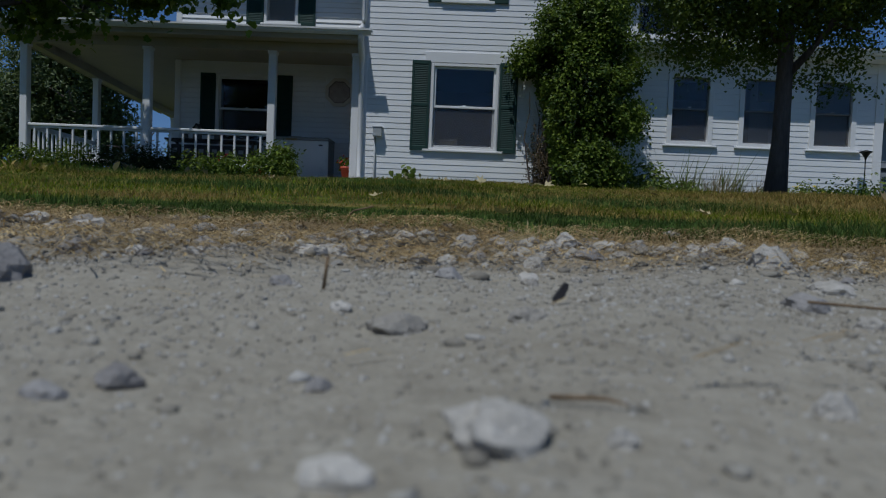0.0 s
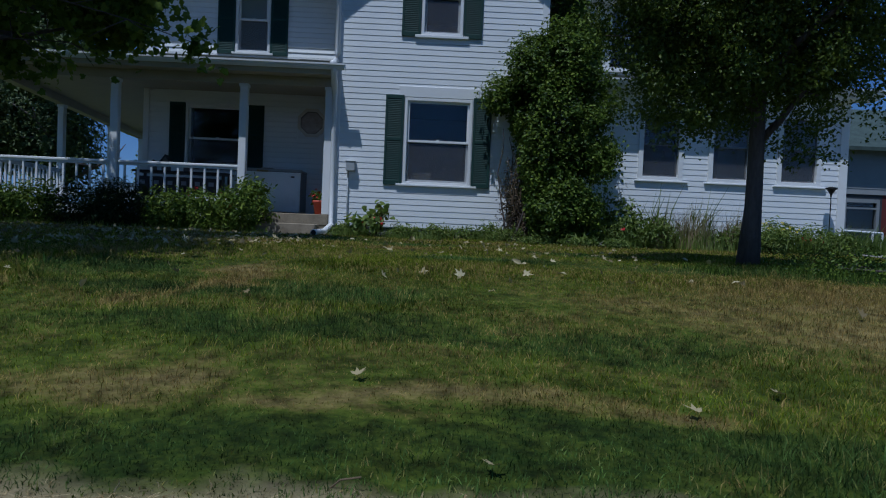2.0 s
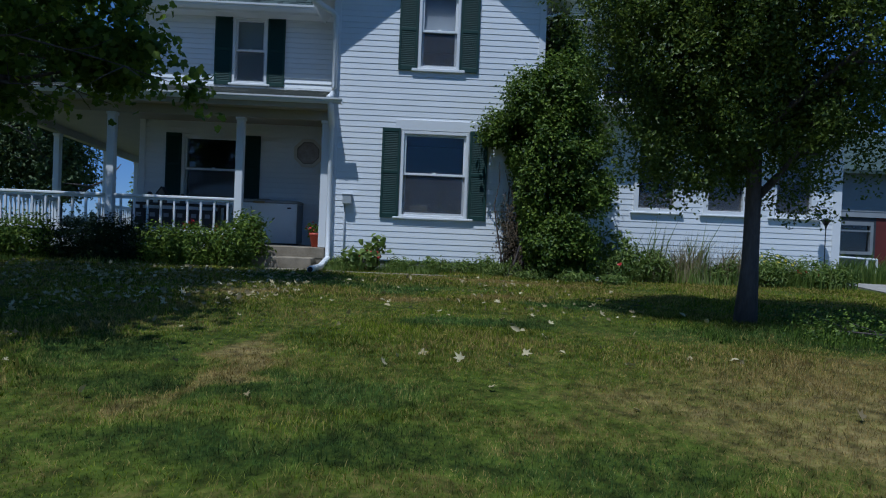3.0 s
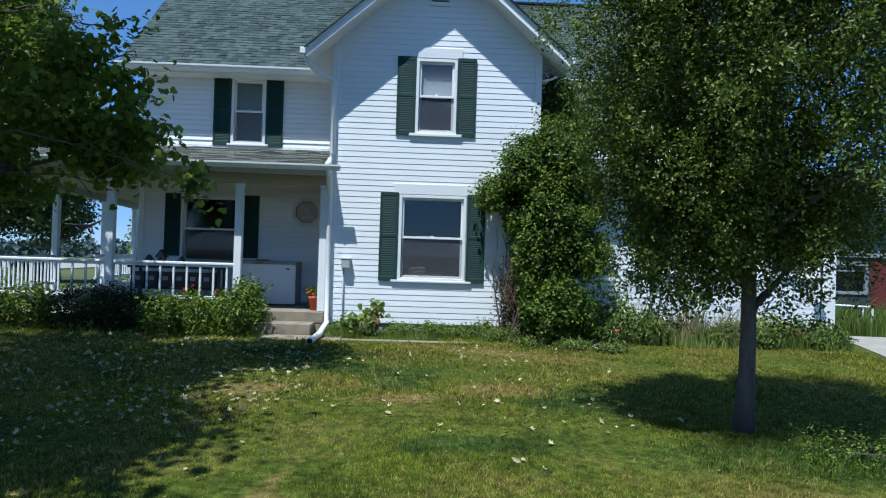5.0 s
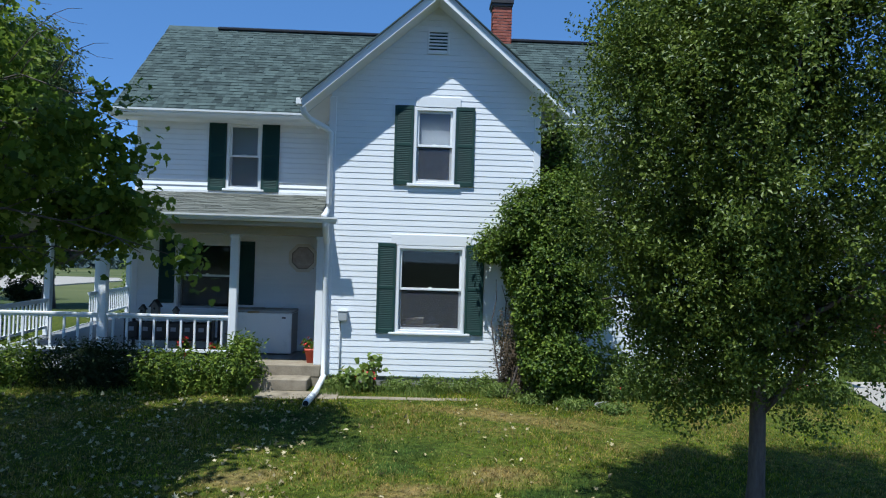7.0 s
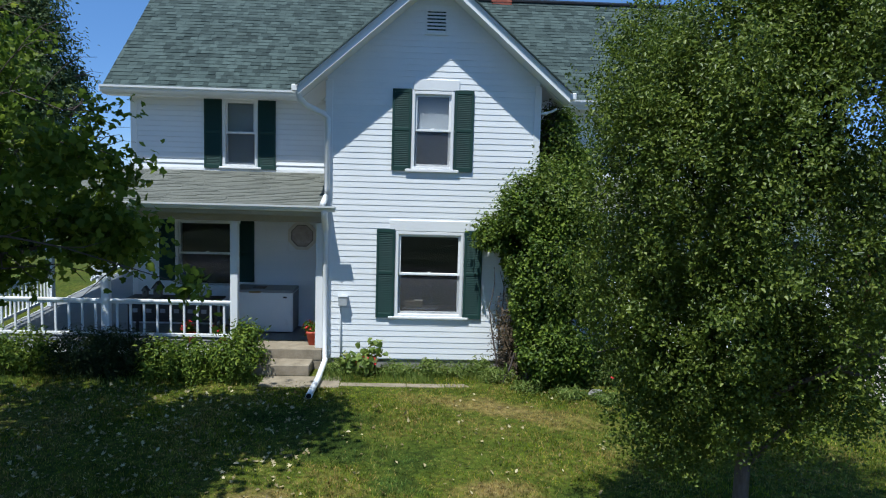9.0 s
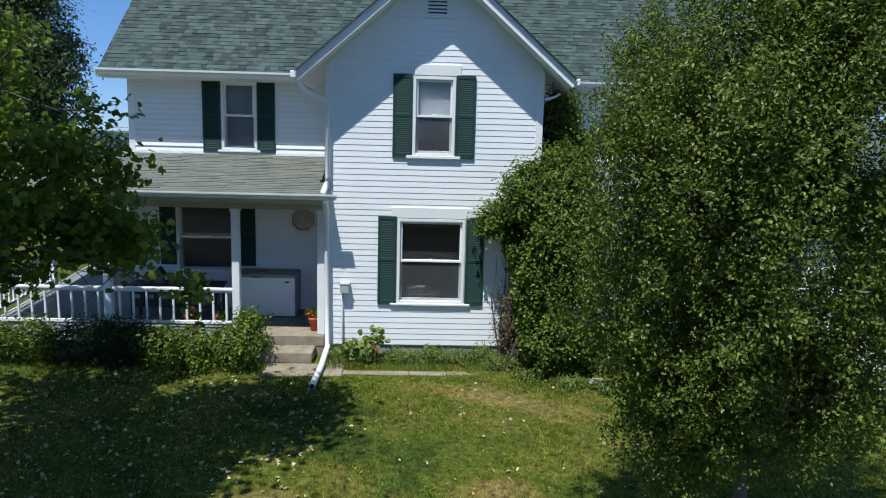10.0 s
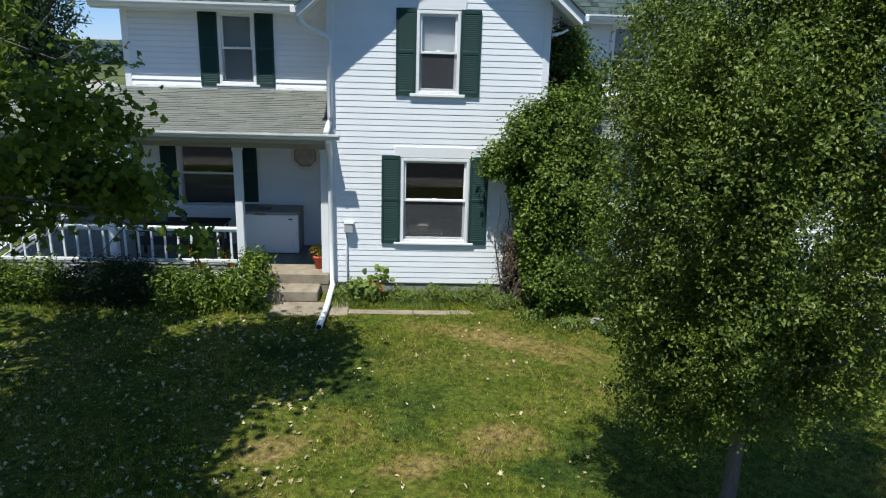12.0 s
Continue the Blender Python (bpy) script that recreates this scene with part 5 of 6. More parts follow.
tree("pear_tree", (4.75, -7.1), 5.2, 1.9, 0.080, "young ornamental pear tree with dense glossy leaves on the lawn",
     [(4.68, -7.1, 3.1, 1.78, 1.6, 2.0), (4.76, -7.1, 4.2, 1.58, 1.45, 1.35), (4.32, -7.0, 2.15, 1.08, 1.15, 1.05), (5.5, -7.1, 2.3, 1.2, 1.3, 1.2), (4.75, -6.9, 1.55, 1.1, 1.1, 0.72), (5.6, -7.1, 5.0, 1.4, 1.3, 1.5), (4.08, -7.1, 1.3, 0.58, 0.65, 0.6), (5.35, -7.1, 1.2, 0.6, 0.65, 0.6)],
     9300, 41, 0.046, 0.040, LEAF_TREE, 11, "small", 16, 0.22, 0.40, 0.50, 1.1, 0.58, (4.0, 3.5, 1.40, 0.55, 0.36, 1.7, 0.32, 0.09), (2.1, 2.1, 0.9), 0.30, 0.7, 1.0)
maple = tree("maple_tree", (-6.2, -4.8), 6.5, 4.2, 0.20, "large broad-leaved shade tree with low drooping branches",
     [(-6.0, -5.0, 4.7, 2.8, 2.7, 3.3), (-3.5, -4.0, 3.2, 1.35, 1.4, 1.0), (-3.9, -3.7, 2.4, 1.1, 0.9, 0.6), (-0.92, -4.85, 2.05, 0.28, 0.22, 0.20), (-2.35, -4.0, 3.6, 0.55, 0.6, 0.55), (-2.45, -4.0, 2.5, 0.55, 0.45, 0.40), (-1.75, -4.3, 2.65, 0.34, 0.30, 0.36), (-4.1, -7.6, 4.9, 1.9, 2.0, 1.5), (-4.7, -3.6, 4.5, 1.0, 1.2, 1.5), (-5.0, -2.2, 4.9, 0.9, 0.8, 1.0)],
     1950, 17, 0.090, 0.090, LEAF_MAPLE, 23, "lobed", 18, 0.25, 0.45, 0.59, 0.25, 0.62, (3.4, 1.6, 1.0, 0.07, 0.55, 0.40, 0.20, 1.5, 1.5, 1.2), 1.5, 0.5, -0.1, 0.9)
rng = random.Random(29)
for tip, z0 in (((-0.95, -4.85, 2.05), 1.9), ((-1.9, -4.0, 3.45), 2.6), ((-2.3, -4.0, 1.85), 1.3), ((-2.2, -4.0, 4.05), 3.2), ((-3.0, -3.8, 1.95), 1.2), ((-2.9, -4.3, 2.9), 2.0)):
    a, b = Vector((-6.15, -4.8, z0)), Vector(tip)
    q = [a.lerp(b, i / 7) + Vector((0, 0, 0.55 * math.sin(math.pi * i / 7))) + Vector((rng.uniform(-1, 1), rng.uniform(-1, 1), rng.uniform(-1, 1))) * 0.12 for i in range(8)]
    s = Shape().tube([tuple(v) for v in q], [0.040, 0.032, 0.025, 0.019, 0.014, 0.010, 0.007, 0.004], 7)
    for i in (3, 4, 5, 6, 6):
        for k in range(1):
            d = Vector((rng.uniform(-0.2, 1), rng.uniform(-1, 1), rng.uniform(-0.7, 0.6))).normalized() * rng.uniform(0.3, 0.75)
            m = q[i] + d * 0.5 + Vector((0, 0, rng.uniform(-0.05, 0.08)))
            s.tube([tuple(q[i]), tuple(m), tuple(q[i] + d)], [0.009, 0.006, 0.003], 5)
    part("limb", s, BARK, maple, "thin leafy branch", True)
for tip in ((-2.6, -4.2, 5.15), (-3.0, -4.3, 5.35), (-3.45, -4.2, 5.75), (-2.3, -4.1, 4.75), (-2.9, -4.0, 4.95), (-1.95, -4.0, 3.9)):
    b = Vector(tip)
    a = b + Vector((-0.75, 0.1, -0.45))
    q = [a.lerp(b, i / 4) + Vector((0, 0, 0.16 * math.sin(math.pi * i / 4))) for i in range(5)]
    s = Shape().tube([tuple(v) for v in q], [0.008, 0.006, 0.005, 0.004, 0.002], 5)
    s.tube([tuple(q[2]), tuple(q[2] + Vector((0.22, 0.0, -0.10))), tuple(q[2] + Vector((0.42, 0.0, -0.12)))], [0.004, 0.003, 0.002], 5)
    part("twig", s, BARK, maple, "thin bare twig", True)
# unseen crown lobes overhead, added for the shade they cast on the lawn
p, n = crown_points([(-3.6, -10.0, 4.6, 2.1, 1.6, 1.2), (-3.7, -7.7, 6.7, 1.7, 2.1, 0.8), (-3.1, -10.4, 6.4, 1.7, 1.7, 0.7), (-2.0, -5.7, 7.0, 1.1, 1.3, 0.6), (-4.6, -12.0, 5.2, 2.0, 1.4, 1.2)], 4300, 12, 0.28, 24, 0.1, 0.05, 1.1)
v, f = leaf_batch(p, n, 0.15, "oval", 24, aspect=1.0)
tagged(put("unseen_shade_crown", array_mesh("unseen_shade_crown", v, f), LEAF_MAPLE, maple, "dense green leaves"), kind="stuff")
tree("yard_tree", (-15.3, 20.0), 10.5, 4.0, 0.26, "tall leafy tree behind the porch",
     [(-16.4, 20.0, 6.8, 3.2, 3.0, 4.4), (-15.7, 20.0, 3.0, 2.2, 2.2, 1.9), (-18.6, 19.0, 3.4, 2.6, 2.5, 2.0), (-21.8, 19.5, 3.3, 2.8, 2.2, 1.9), (-16.8, 20.0, 10.5, 2.4, 2.4, 2.6)],
     5600, 14, 0.22, 0.19, LEAF_FAR, 31, "oval", 12, 0.18, 0.25, 0.2, 0.5, 0.5)
tree("yard_tree", (-24.0, 26.0), 7.0, 3.6, 0.2, "leafy yard tree beside the gravel lane",
     [(-24.0, 26.0, 5.6, 3.4, 3.0, 3.2), (-22.2, 26.0, 4.4, 2.4, 2.2, 2.2), (-26.5, 26.0, 4.6, 3.0, 2.4, 2.4)],
     1000, 11, 0.3, 0.2, LEAF_FAR, 37, "oval", 10, 0.2, 0.5, 0.25, 0.5, 0.5)
tree("yard_tree", (15.0, 20.0), 8.0, 3.6, 0.2, "leafy tree beyond the outbuilding",
     [(15.0, 20.0, 5.5, 3.2, 3.0, 3.2), (17.5, 21.0, 4.8, 2.8, 2.4, 2.4)],
     900, 10, 0.3, 0.2, LEAF_FAR, 41, "oval", 10, 0.2, 0.5, 0.25, 0.5, 0.5)

# the vine-clad corner
LEAF_DEAD_SHADE = foliage("withered_and_shade_leaves", (0.035, 0.025, 0.018), (0.085, 0.062, 0.042), (0.16, 0.12, 0.085), 0.8, 0.1)
vine = thing("climbing_vine", (4.1, -0.5, gz(4.1, -0.5)), "overgrown green vine climbing the house corner", "vine")
rng = random.Random(8)
for k in range(16):
    x, y = rng.uniform(3.15, 4.6), rng.uniform(-0.9, -0.2)
    pts = [(x, y, gz(x, y) - 0.05)]
    for i in range(5):
        pts.append((pts[-1][0] + rng.uniform(-0.12, 0.16), pts[-1][1] + rng.uniform(-0.08, 0.08), pts[-1][2] + rng.uniform(0.3, 0.62)))
    part("stem", Shape().tube(pts, [0.022, 0.018, 0.015, 0.012, 0.009, 0.005], 6), BARK, vine)
p, n = crown_points([(4.15, -0.70, 1.5, 0.92, 0.65, 1.75), (3.80, -0.60, 2.75, 0.72, 0.5, 0.70), (4.30, -0.6, 3.05, 0.62, 0.5, 0.72), (4.5, -0.85, 0.65, 0.55, 0.55, 1.0), (3.22, -0.38, 2.2, 0.40, 0.30, 0.58), (4.42, 0.45, 4.15, 0.34, 0.30, 0.65), (4.62, 0.20, 3.5, 0.45, 0.35, 0.6), (4.55, 0.55, 3.9, 0.45, 0.35, 0.8), (4.95, -0.62, 1.75, 0.34, 0.4, 0.85), (4.15, -1.0, 0.25, 0.75, 0.55, 0.6), (4.95, 0.7, 3.75, 0.5, 0.35, 0.6), (4.78, -0.5, 2.75, 0.38, 0.38, 0.6)], 7900, 13, 0.05, 9, 0.45, 0.47, 1.9, (3.2, 1.5, 1.0, 1.0, 0.6, 0.5, 0.5, 0.5, 0.8, 1.0, 0.6, 0.5), 0.3, 0.2)
keep = (p[:, 2] > ground_z(p[:, 0], p[:, 1])) & (p[:, 1] < np.where(p[:, 0] < 4.04, -0.05, 1.2)) & (p[:, 0] > 3.30 + 0.17 * np.clip(2.1 - p[:, 2], 0, 3) - 5.0 * (p[:, 2] > 2.1))
v, f = leaf_batch(p[keep], n[keep], 0.072, "small", 9, aspect=0.58)
tagged(put("leaves", array_mesh("leaves", v, f), LEAF_IVY, vine), kind="stuff")
# two lower lobes are withered leaves; two upper ones darken the shaded recess
p, n = crown_points([(3.48, -0.35, 0.55, 0.28, 0.25, 0.75), (3.62, -0.35, 0.1, 0.30, 0.3, 0.45), (4.28, 0.40, 4.45, 0.26, 0.3, 0.45), (4.32, 0.45, 3.7, 0.3, 0.25, 0.6)], 620, 9, 0.06, 19, 0.2)
v, f = leaf_batch(p, n, 0.05, "oval", 19, aspect=0.5)
for k in range(46):
    x, y, z = rng.uniform(3.35, 4.0), rng.uniform(-0.75, -0.12), rng.uniform(-0.3, 0.5)
    pts = [(x, y, z)]
    for i in range(4):
        pts.append((pts[-1][0] + rng.uniform(-0.16, 0.14), pts[-1][1] + rng.uniform(-0.08, 0.08), pts[-1][2] + rng.uniform(0.05, 0.36)))
    part("dead_stem", Shape().tube(pts, [0.008, 0.007, 0.006, 0.004, 0.002], 5), TWIG, vine)
tagged(put("dead_and_shade_leaves", array_mesh("dead_and_shade_leaves", v, f), LEAF_DEAD_SHADE, vine, "brown withered leaves, the upper ones standing for shade in the eave recess"), kind="stuff")

# rubble at the foot of the vine
for x, y, size, k, turn in ((3.55, -0.30, 0.40, 3, 0.4), (3.82, -0.42, 0.26, 5, 1.9), (4.9, -1.55, 0.30, 1, 0.9)):
    me = stone_mesh(40 + k, 0.6, 0.3, 3)
    tagged(put("rubble_stone", me, FOUNDATION, None, "", Matrix.Translation((x, y, gz(x, y) + 0.12 * size)) @ Matrix.Rotation(turn, 4, "Z") @ Matrix.Diagonal((size, size, size, 1))), "grey rubble stone at the foot of the vine", "stone", "rubble by the vine")

# shrubs by the porch
plant("shrub", (-1.55, -0.75, gz(-1.55, -0.75)), "green leafy shrub beside the porch steps", "shrub",
      [(-1.42, -0.80, 0.10, 0.50, 0.62, 0.42), (-1.32, -0.5, 0.40, 0.32, 0.3, 0.26), (-2.1, -0.88, 0.05, 0.55, 0.62, 0.40), (-2.7, -0.8, 0.02, 0.48, 0.55, 0.36)], 760, 9, 0.06, 0.080, LEAF_BUSH, 51, aspect=0.44, group="shrubs by the porch")
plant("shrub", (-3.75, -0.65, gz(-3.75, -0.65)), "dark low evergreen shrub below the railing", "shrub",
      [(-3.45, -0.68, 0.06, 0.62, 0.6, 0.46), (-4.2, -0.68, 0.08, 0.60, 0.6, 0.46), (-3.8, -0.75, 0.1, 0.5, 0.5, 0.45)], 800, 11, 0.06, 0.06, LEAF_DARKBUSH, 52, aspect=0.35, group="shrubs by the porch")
plant("shrub", (-5.4, -0.6, gz(-5.4, -0.6)), "green leafy shrub at the porch corner", "shrub",
      [(-5.2, -0.6, 0.06, 0.55, 0.5, 0.42), (-5.95, -0.6, 0.04, 0.6, 0.5, 0.40)], 420, 9, 0.06, 0.080, LEAF_BUSH, 53, aspect=0.44, group="shrubs by the porch")
plant("leafy_plant", (0.95, -0.45, gz(0.95, -0.45)), "broad-leaved hollyhock plant by the white wall", "plant",
      [(0.80, -0.48, -0.05, 0.34, 0.22, 0.22), (1.02, -0.45, 0.16, 0.16, 0.14, 0.24), (0.52, -0.42, -0.05, 0.16, 0.14, 0.16)], 80, 2, 0.04, 0.115, LEAF_WEED, 54, "oval", 5, aspect=1.2)
plant("vine_shrub", (5.35, -0.35, gz(5.35, -0.35)), "sprawling green shrub below the wing windows", "shrub",
      [(5.45, -0.35, 0.15, 0.5, 0.4, 0.5), (5.85, -0.3, -0.02, 0.4, 0.35, 0.32)], 170, 8, 0.07, 0.085, LEAF_WEED, 55)
plant("flower_clump", (8.6, -0.35, gz(8.6, -0.35)), "green flower clump with yellow blossoms by the wing", "plant",
      [(8.4, -0.35, -0.05, 0.6, 0.35, 0.32), (9.2, -0.35, -0.08, 0.55, 0.35, 0.30)], 420, 8, 0.06, 0.075, LEAF_WEED, 56, aspect=0.35)


def blossoms(name, label, where, count, size, mat, seed):
    p, n = crown_points(where, count, 5, 0.012, seed, 0.7)
    v, f = leaf_batch(p, n, size, "oval", seed, aspect=1.0)
    return tagged(put(name, array_mesh(name, v, f), mat), label, "flowers", kind="stuff")


blossoms("yellow_blossoms", "small yellow flowers among green leaves by the wing", [(8.3, -0.5, 0.15, 0.5, 0.25, 0.14)], 16, 0.03, PETAL_YELLOW, 61)
blossoms("red_blossoms", "small red flowers in the bed by the wing", [(9.0, -0.65, 0.0, 0.35, 0.12, 0.1), (5.15, -1.5, 0.03, 0.06, 0.06, 0.05), (0.9, -0.58, -0.02, 0.22, 0.08, 0.10)], 14, 0.036, PETAL_RED, 62)


# ---- grass ----
def blades(x, y, height, width, seed, lean=0.5):
    rng = np.random.default_rng(seed)
    n = len(x)
    p = np.stack([x, y, ground_z(x, y) - 0.004], -1)
    a = rng.random(n) * 2 * np.pi
    side = np.stack([np.cos(a), np.sin(a), 0 * a], -1)
    tilt = rng.random(n) * lean
    b = rng.random(n) * 2 * np.pi
    d = np.stack([np.cos(b) * np.sin(tilt), np.sin(b) * np.sin(tilt), np.cos(tilt)], -1)
    h, w = (height * (0.55 + 0.75 * rng.random(n)))[:, None], (width * (0.7 + 0.6 * rng.random(n)))[:, None]
    droop = np.stack([np.cos(b), np.sin(b), -0.5 + 0 * b], -1) * h * (0.35 * rng.random(n))[:, None]
    m = p + d * h * 0.55
    verts = np.stack([p - side * w / 2, p + side * w / 2, m - side * w * 0.42, m + side * w * 0.42, p + d * h + droop], 1)
    tri = np.array([(0, 1, 3), (0, 3, 2), (2, 3, 4)])
    return verts.reshape(-1, 3), (tri[None] + (np.arange(n) * 5)[:, None, None]).reshape(-1, 3)


def lawn():
    rng = np.random.default_rng(4)
    vs, fs, off = [], [], 0
    zones = [((-0.6, 4.9), (-12.16, -11.0), 11000, 0.021, 0.0024), ((-0.6, 5.6), (-11.0, -9.2), 11500, 0.026, 0.0027), ((-2.4, 7.6), (-9.2, -6.0), 5600, 0.031, 0.0043), ((-5.0, 10.5), (-6.0, -1.0), 1700, 0.040, 0.009), ((-9, 0), (-12, -6), 150, 0.05, 0.015), ((10, 16), (-8, 6), 90, 0.06, 0.02), ((4.0, 11.5), (-1.0, 0.25), 500, 0.06, 0.012), ((0.15, 4.0), (-1.0, -0.1), 1500, 0.055, 0.009)]
    for i, ((x0, x1), (y0, y1), per, h, w) in enumerate(zones):
        n = int((x1 - x0) * (y1 - y0) * per)
        x, y = x0 + (x1 - x0) * rng.random(n), y0 + (y1 - y0) * rng.random(n)
        edge = -12.08 + 0.03 * np.sin(1.9 * x + 0.5) + 0.025 * np.sin(7.3 * x) - 0.04 * np.clip(x - 2.2, 0, 1)
        keep = (y > edge - 0.05 * rng.random(n)) & ~((x > -6.3) & (x < 0.05) & (y > -0.5)) & ~((x > -0.98) & (x < 3.3) & (y > -1.26) & (y < np.where(x < 0.42, -0.66, -0.98)) & (rng.random(n) < np.where(x < 0.42, 0.92, np.where(x < 1.62, 0.7, 0.55)))) & ~((x > 9.8) & (y > -1.9))
        patch = np.sin(0.9 * x + 1.1 * y) * np.sin(1.3 * x - 0.7 * y + 2.0)
        keep &= rng.random(n) < 0.72 + 0.28 * patch
        x, y = x[keep], y[keep]
        hh = h * (1 + 0.45 * np.sin(2.1 * x + 0.7 * y) * np.sin(1.7 * y + 1 - 0.6 * x) + 0.25 * np.sin(5.3 * x + 2 * y) * np.sin(4.7 * y - x))
        hh = hh * (1 + 0.5 * np.clip((-11.65 - y) / 0.15, 0, 1))
        v, f = blades(x, y, hh, w, 70 + i, 0.75)
        vs.append(v)
        fs.append(f + off)
        off += len(v)
    me = array_mesh("lawn_grass", np.concatenate(vs), np.concatenate(fs))
    return tagged(put("lawn_grass", me, GRASS), "mown summer lawn, green with dry brown patches", "grass", kind="stuff")


lawn()


def weeds(name, label, x0, x1, y0, y1, count, h, w, mat, seed, lean=0.45):
    rng = np.random.default_rng(seed)
    x, y = x0 + (x1 - x0) * rng.random(count), y0 + (y1 - y0) * rng.random(count)
    v, f = blades(x, y, h * (0.5 + rng.random(count)), w, seed, lean)
    return tagged(put(name, array_mesh(name, v, f), mat), label, "weeds", kind="stuff")


weeds("bed_weeds", "uncut grass and weeds along the white wall", 0.1, 3.4, -0.92, -0.05, 2000, 0.15, 0.012, LEAF_WEED, 81, 0.9)
weeds("bed_weeds", "tall green weeds in front of the wing wall", 4.9, 9.7, -0.95, 0.15, 2600, 0.30, 0.014, LEAF_WEED, 82, 1.0)
weeds("dry_weeds", "tall dry brown stalks in front of the wing", 6.0, 7.7, -0.8, 0.1, 900, 0.60, 0.012, LEAF_DRY, 83)
weeds("tall_weeds", "tall green stalks beside the vine", 5.4, 7.2, -0.5, 0.1, 180, 0.75, 0.02, LEAF_WEED, 84, 0.25)
weeds("long_grass", "long uncut green grass round the tree trunk", 4.0, 6.6, -8.3, -7.2, 3600, 0.062, 0.006, LEAF_IVY, 88, 0.8)
plant("leafy_weeds", (5.7, -8.0, gz(5.7, -8.0)), "low leafy weeds round the tree trunk", "weeds",
      [(5.4, -7.9, -0.27, 0.7, 0.5, 0.13), (6.2, -8.0, -0.27, 0.8, 0.6, 0.14), (5.6, -7.0, -0.27, 0.7, 0.5, 0.12)], 1100, 6, 0.05, 0.028, LEAF_IVY, 85, aspect=0.6, stems=6)
for k, (x, y, r, h) in enumerate(((0.32, -0.32, 0.20, 0.12), (1.45, -0.45, 0.34, 0.15), (2.05, -0.40, 0.30, 0.17), (2.55, -0.48, 0.30, 0.14), (3.0, -0.42, 0.28, 0.20), (3.3, -0.8, 0.3, 0.16), (3.75, -1.30, 0.3, 0.09), (4.4, -1.65, 0.35, 0.10), (5.0, -1.9, 0.3, 0.08))):
    plant("weed_clump", (x, y, gz(x, y)), "light green weeds growing along the white wall", "weeds",
          [(x, y, gz(x, y) + 0.75 * h, r, 0.24, 0.75 * h)], 85, 6, 0.04, 0.080, LEAF_WEED, 120 + k, aspect=0.26, stems=5, group="weeds along the wall")
for k, (x, y, r, h) in enumerate(((5.2, -0.75, 0.38, 0.20), (6.0, -0.6, 0.40, 0.22), (7.4, -0.55, 0.40, 0.18), (8.0, -0.75, 0.4, 0.15), (9.3, -0.7, 0.45, 0.16))):
    plant("weed_clump", (x, y, gz(x, y)), "tangled green weeds in front of the wing", "weeds",
          [(x, y, gz(x, y) + h, r, 0.3, h), (x + 0.15, y, gz(x, y) + 1.6 * h, 0.5 * r, 0.2, h)], 150, 7, 0.05, 0.095, LEAF_WEED, 130 + k, aspect=0.26, stems=6, group="weeds in front of the wing")
weeds("side_weeds", "tall green grass beside the side path", 10.6, 17.0, 2.1, 8.6, 5200, 0.55, 0.03, LEAF_WEED, 87)
weeds("porch_weeds", "long grass below the porch shrubs", -6.2, -0.9, -1.35, -0.4, 1500, 0.10, 0.012, LEAF_WEED, 86)


def straw():
    rng = np.random.default_rng(90)
    n = 26000
    x, y = rng.normal(2.0, 1.15, n), rng.random(n) ** 0.66
    y = np.where(x < 1.75, -12.80 + 0.72 * y, -12.62 + 0.54 * y)
    keep = rng.random(n) < np.where(x < 2.0, 0.95, 0.30 + 0.5 * (np.sin(5.3 * x + 1.0) * 0.5 + 0.5))
    x, y = np.r_[x[keep], rng.uniform(1.65, 2.3, 14)], np.r_[y[keep], rng.uniform(-13.2, -12.8, 14)]
    n = len(x)
    a, ln = rng.normal(0.0, 0.7, n), rng.uniform(0.010, 0.048, n)
    d = np.stack([np.cos(a), np.sin(a), rng.normal(0, 0.10, n)], -1) * ln[:, None]
    p = np.stack([x, y, ground_z(x, y) + rng.uniform(0.004, 0.020, n)], -1)
    s = np.stack([-np.sin(a), np.cos(a), 0 * a], -1) * 0.0008
    up = np.array([0, 0, 0.003])
    verts = np.stack([p - s, p + s, p + d * 0.5 + s + up, p + d * 0.5 - s + up, p + d + s, p + d - s], 1)
    faces = np.array([(0, 1, 2, 3), (3, 2, 4, 5)])
    me = array_mesh("dry_straw", verts.reshape(-1, 3), (faces[None] + (np.arange(n) * 6)[:, None, None]).reshape(-1, 4))
    tagged(put("dry_straw", me, STRAW), "dry yellow straw littering the gravel edge", "straw", kind="stuff")
    n = 1500
    x, y = rng.normal(2.2, 1.4, n), rng.uniform(-12.22, -12.0, n)
    v, f = blades(x, y, np.full(n, 0.022), 0.003, 91, 1.5)
    tagged(put("dry_turf", array_mesh("dry_turf", v, f), STRAW), "dead yellow turf at the lawn's edge", "grass", kind="stuff")


straw()


# ---- stones ----
STONES = [stone_mesh(i, 0.55 + 0.08 * (i % 4), 0.34, 3) for i in range(8)]
DARK_STONES = [stone_mesh(20 + i, 0.5 + 0.1 * i, 0.34, 3) for i in range(3)]


def stone(x, y, size, k, label="", turn=0.0, dark=False, sink=0.21):
    me = (DARK_STONES if dark else STONES)[k % (3 if dark else 8)]
    ob = put("stone", me, STONE_DARK if dark else STONE, None, "", Matrix.Translation((x, y, gz(x, y) + size * (0.24 - sink))) @ Euler((0.15 * math.sin(k * 2.0), 0.15 * math.cos(k), turn)).to_matrix().to_4x4() @ Matrix.Diagonal((size, size, size, 1)))
    return tagged(ob, label or ("brown-grey stone lying on the gravel" if dark else "pale grey limestone lump on the dusty gravel"), "stone", "stones on the roadside")


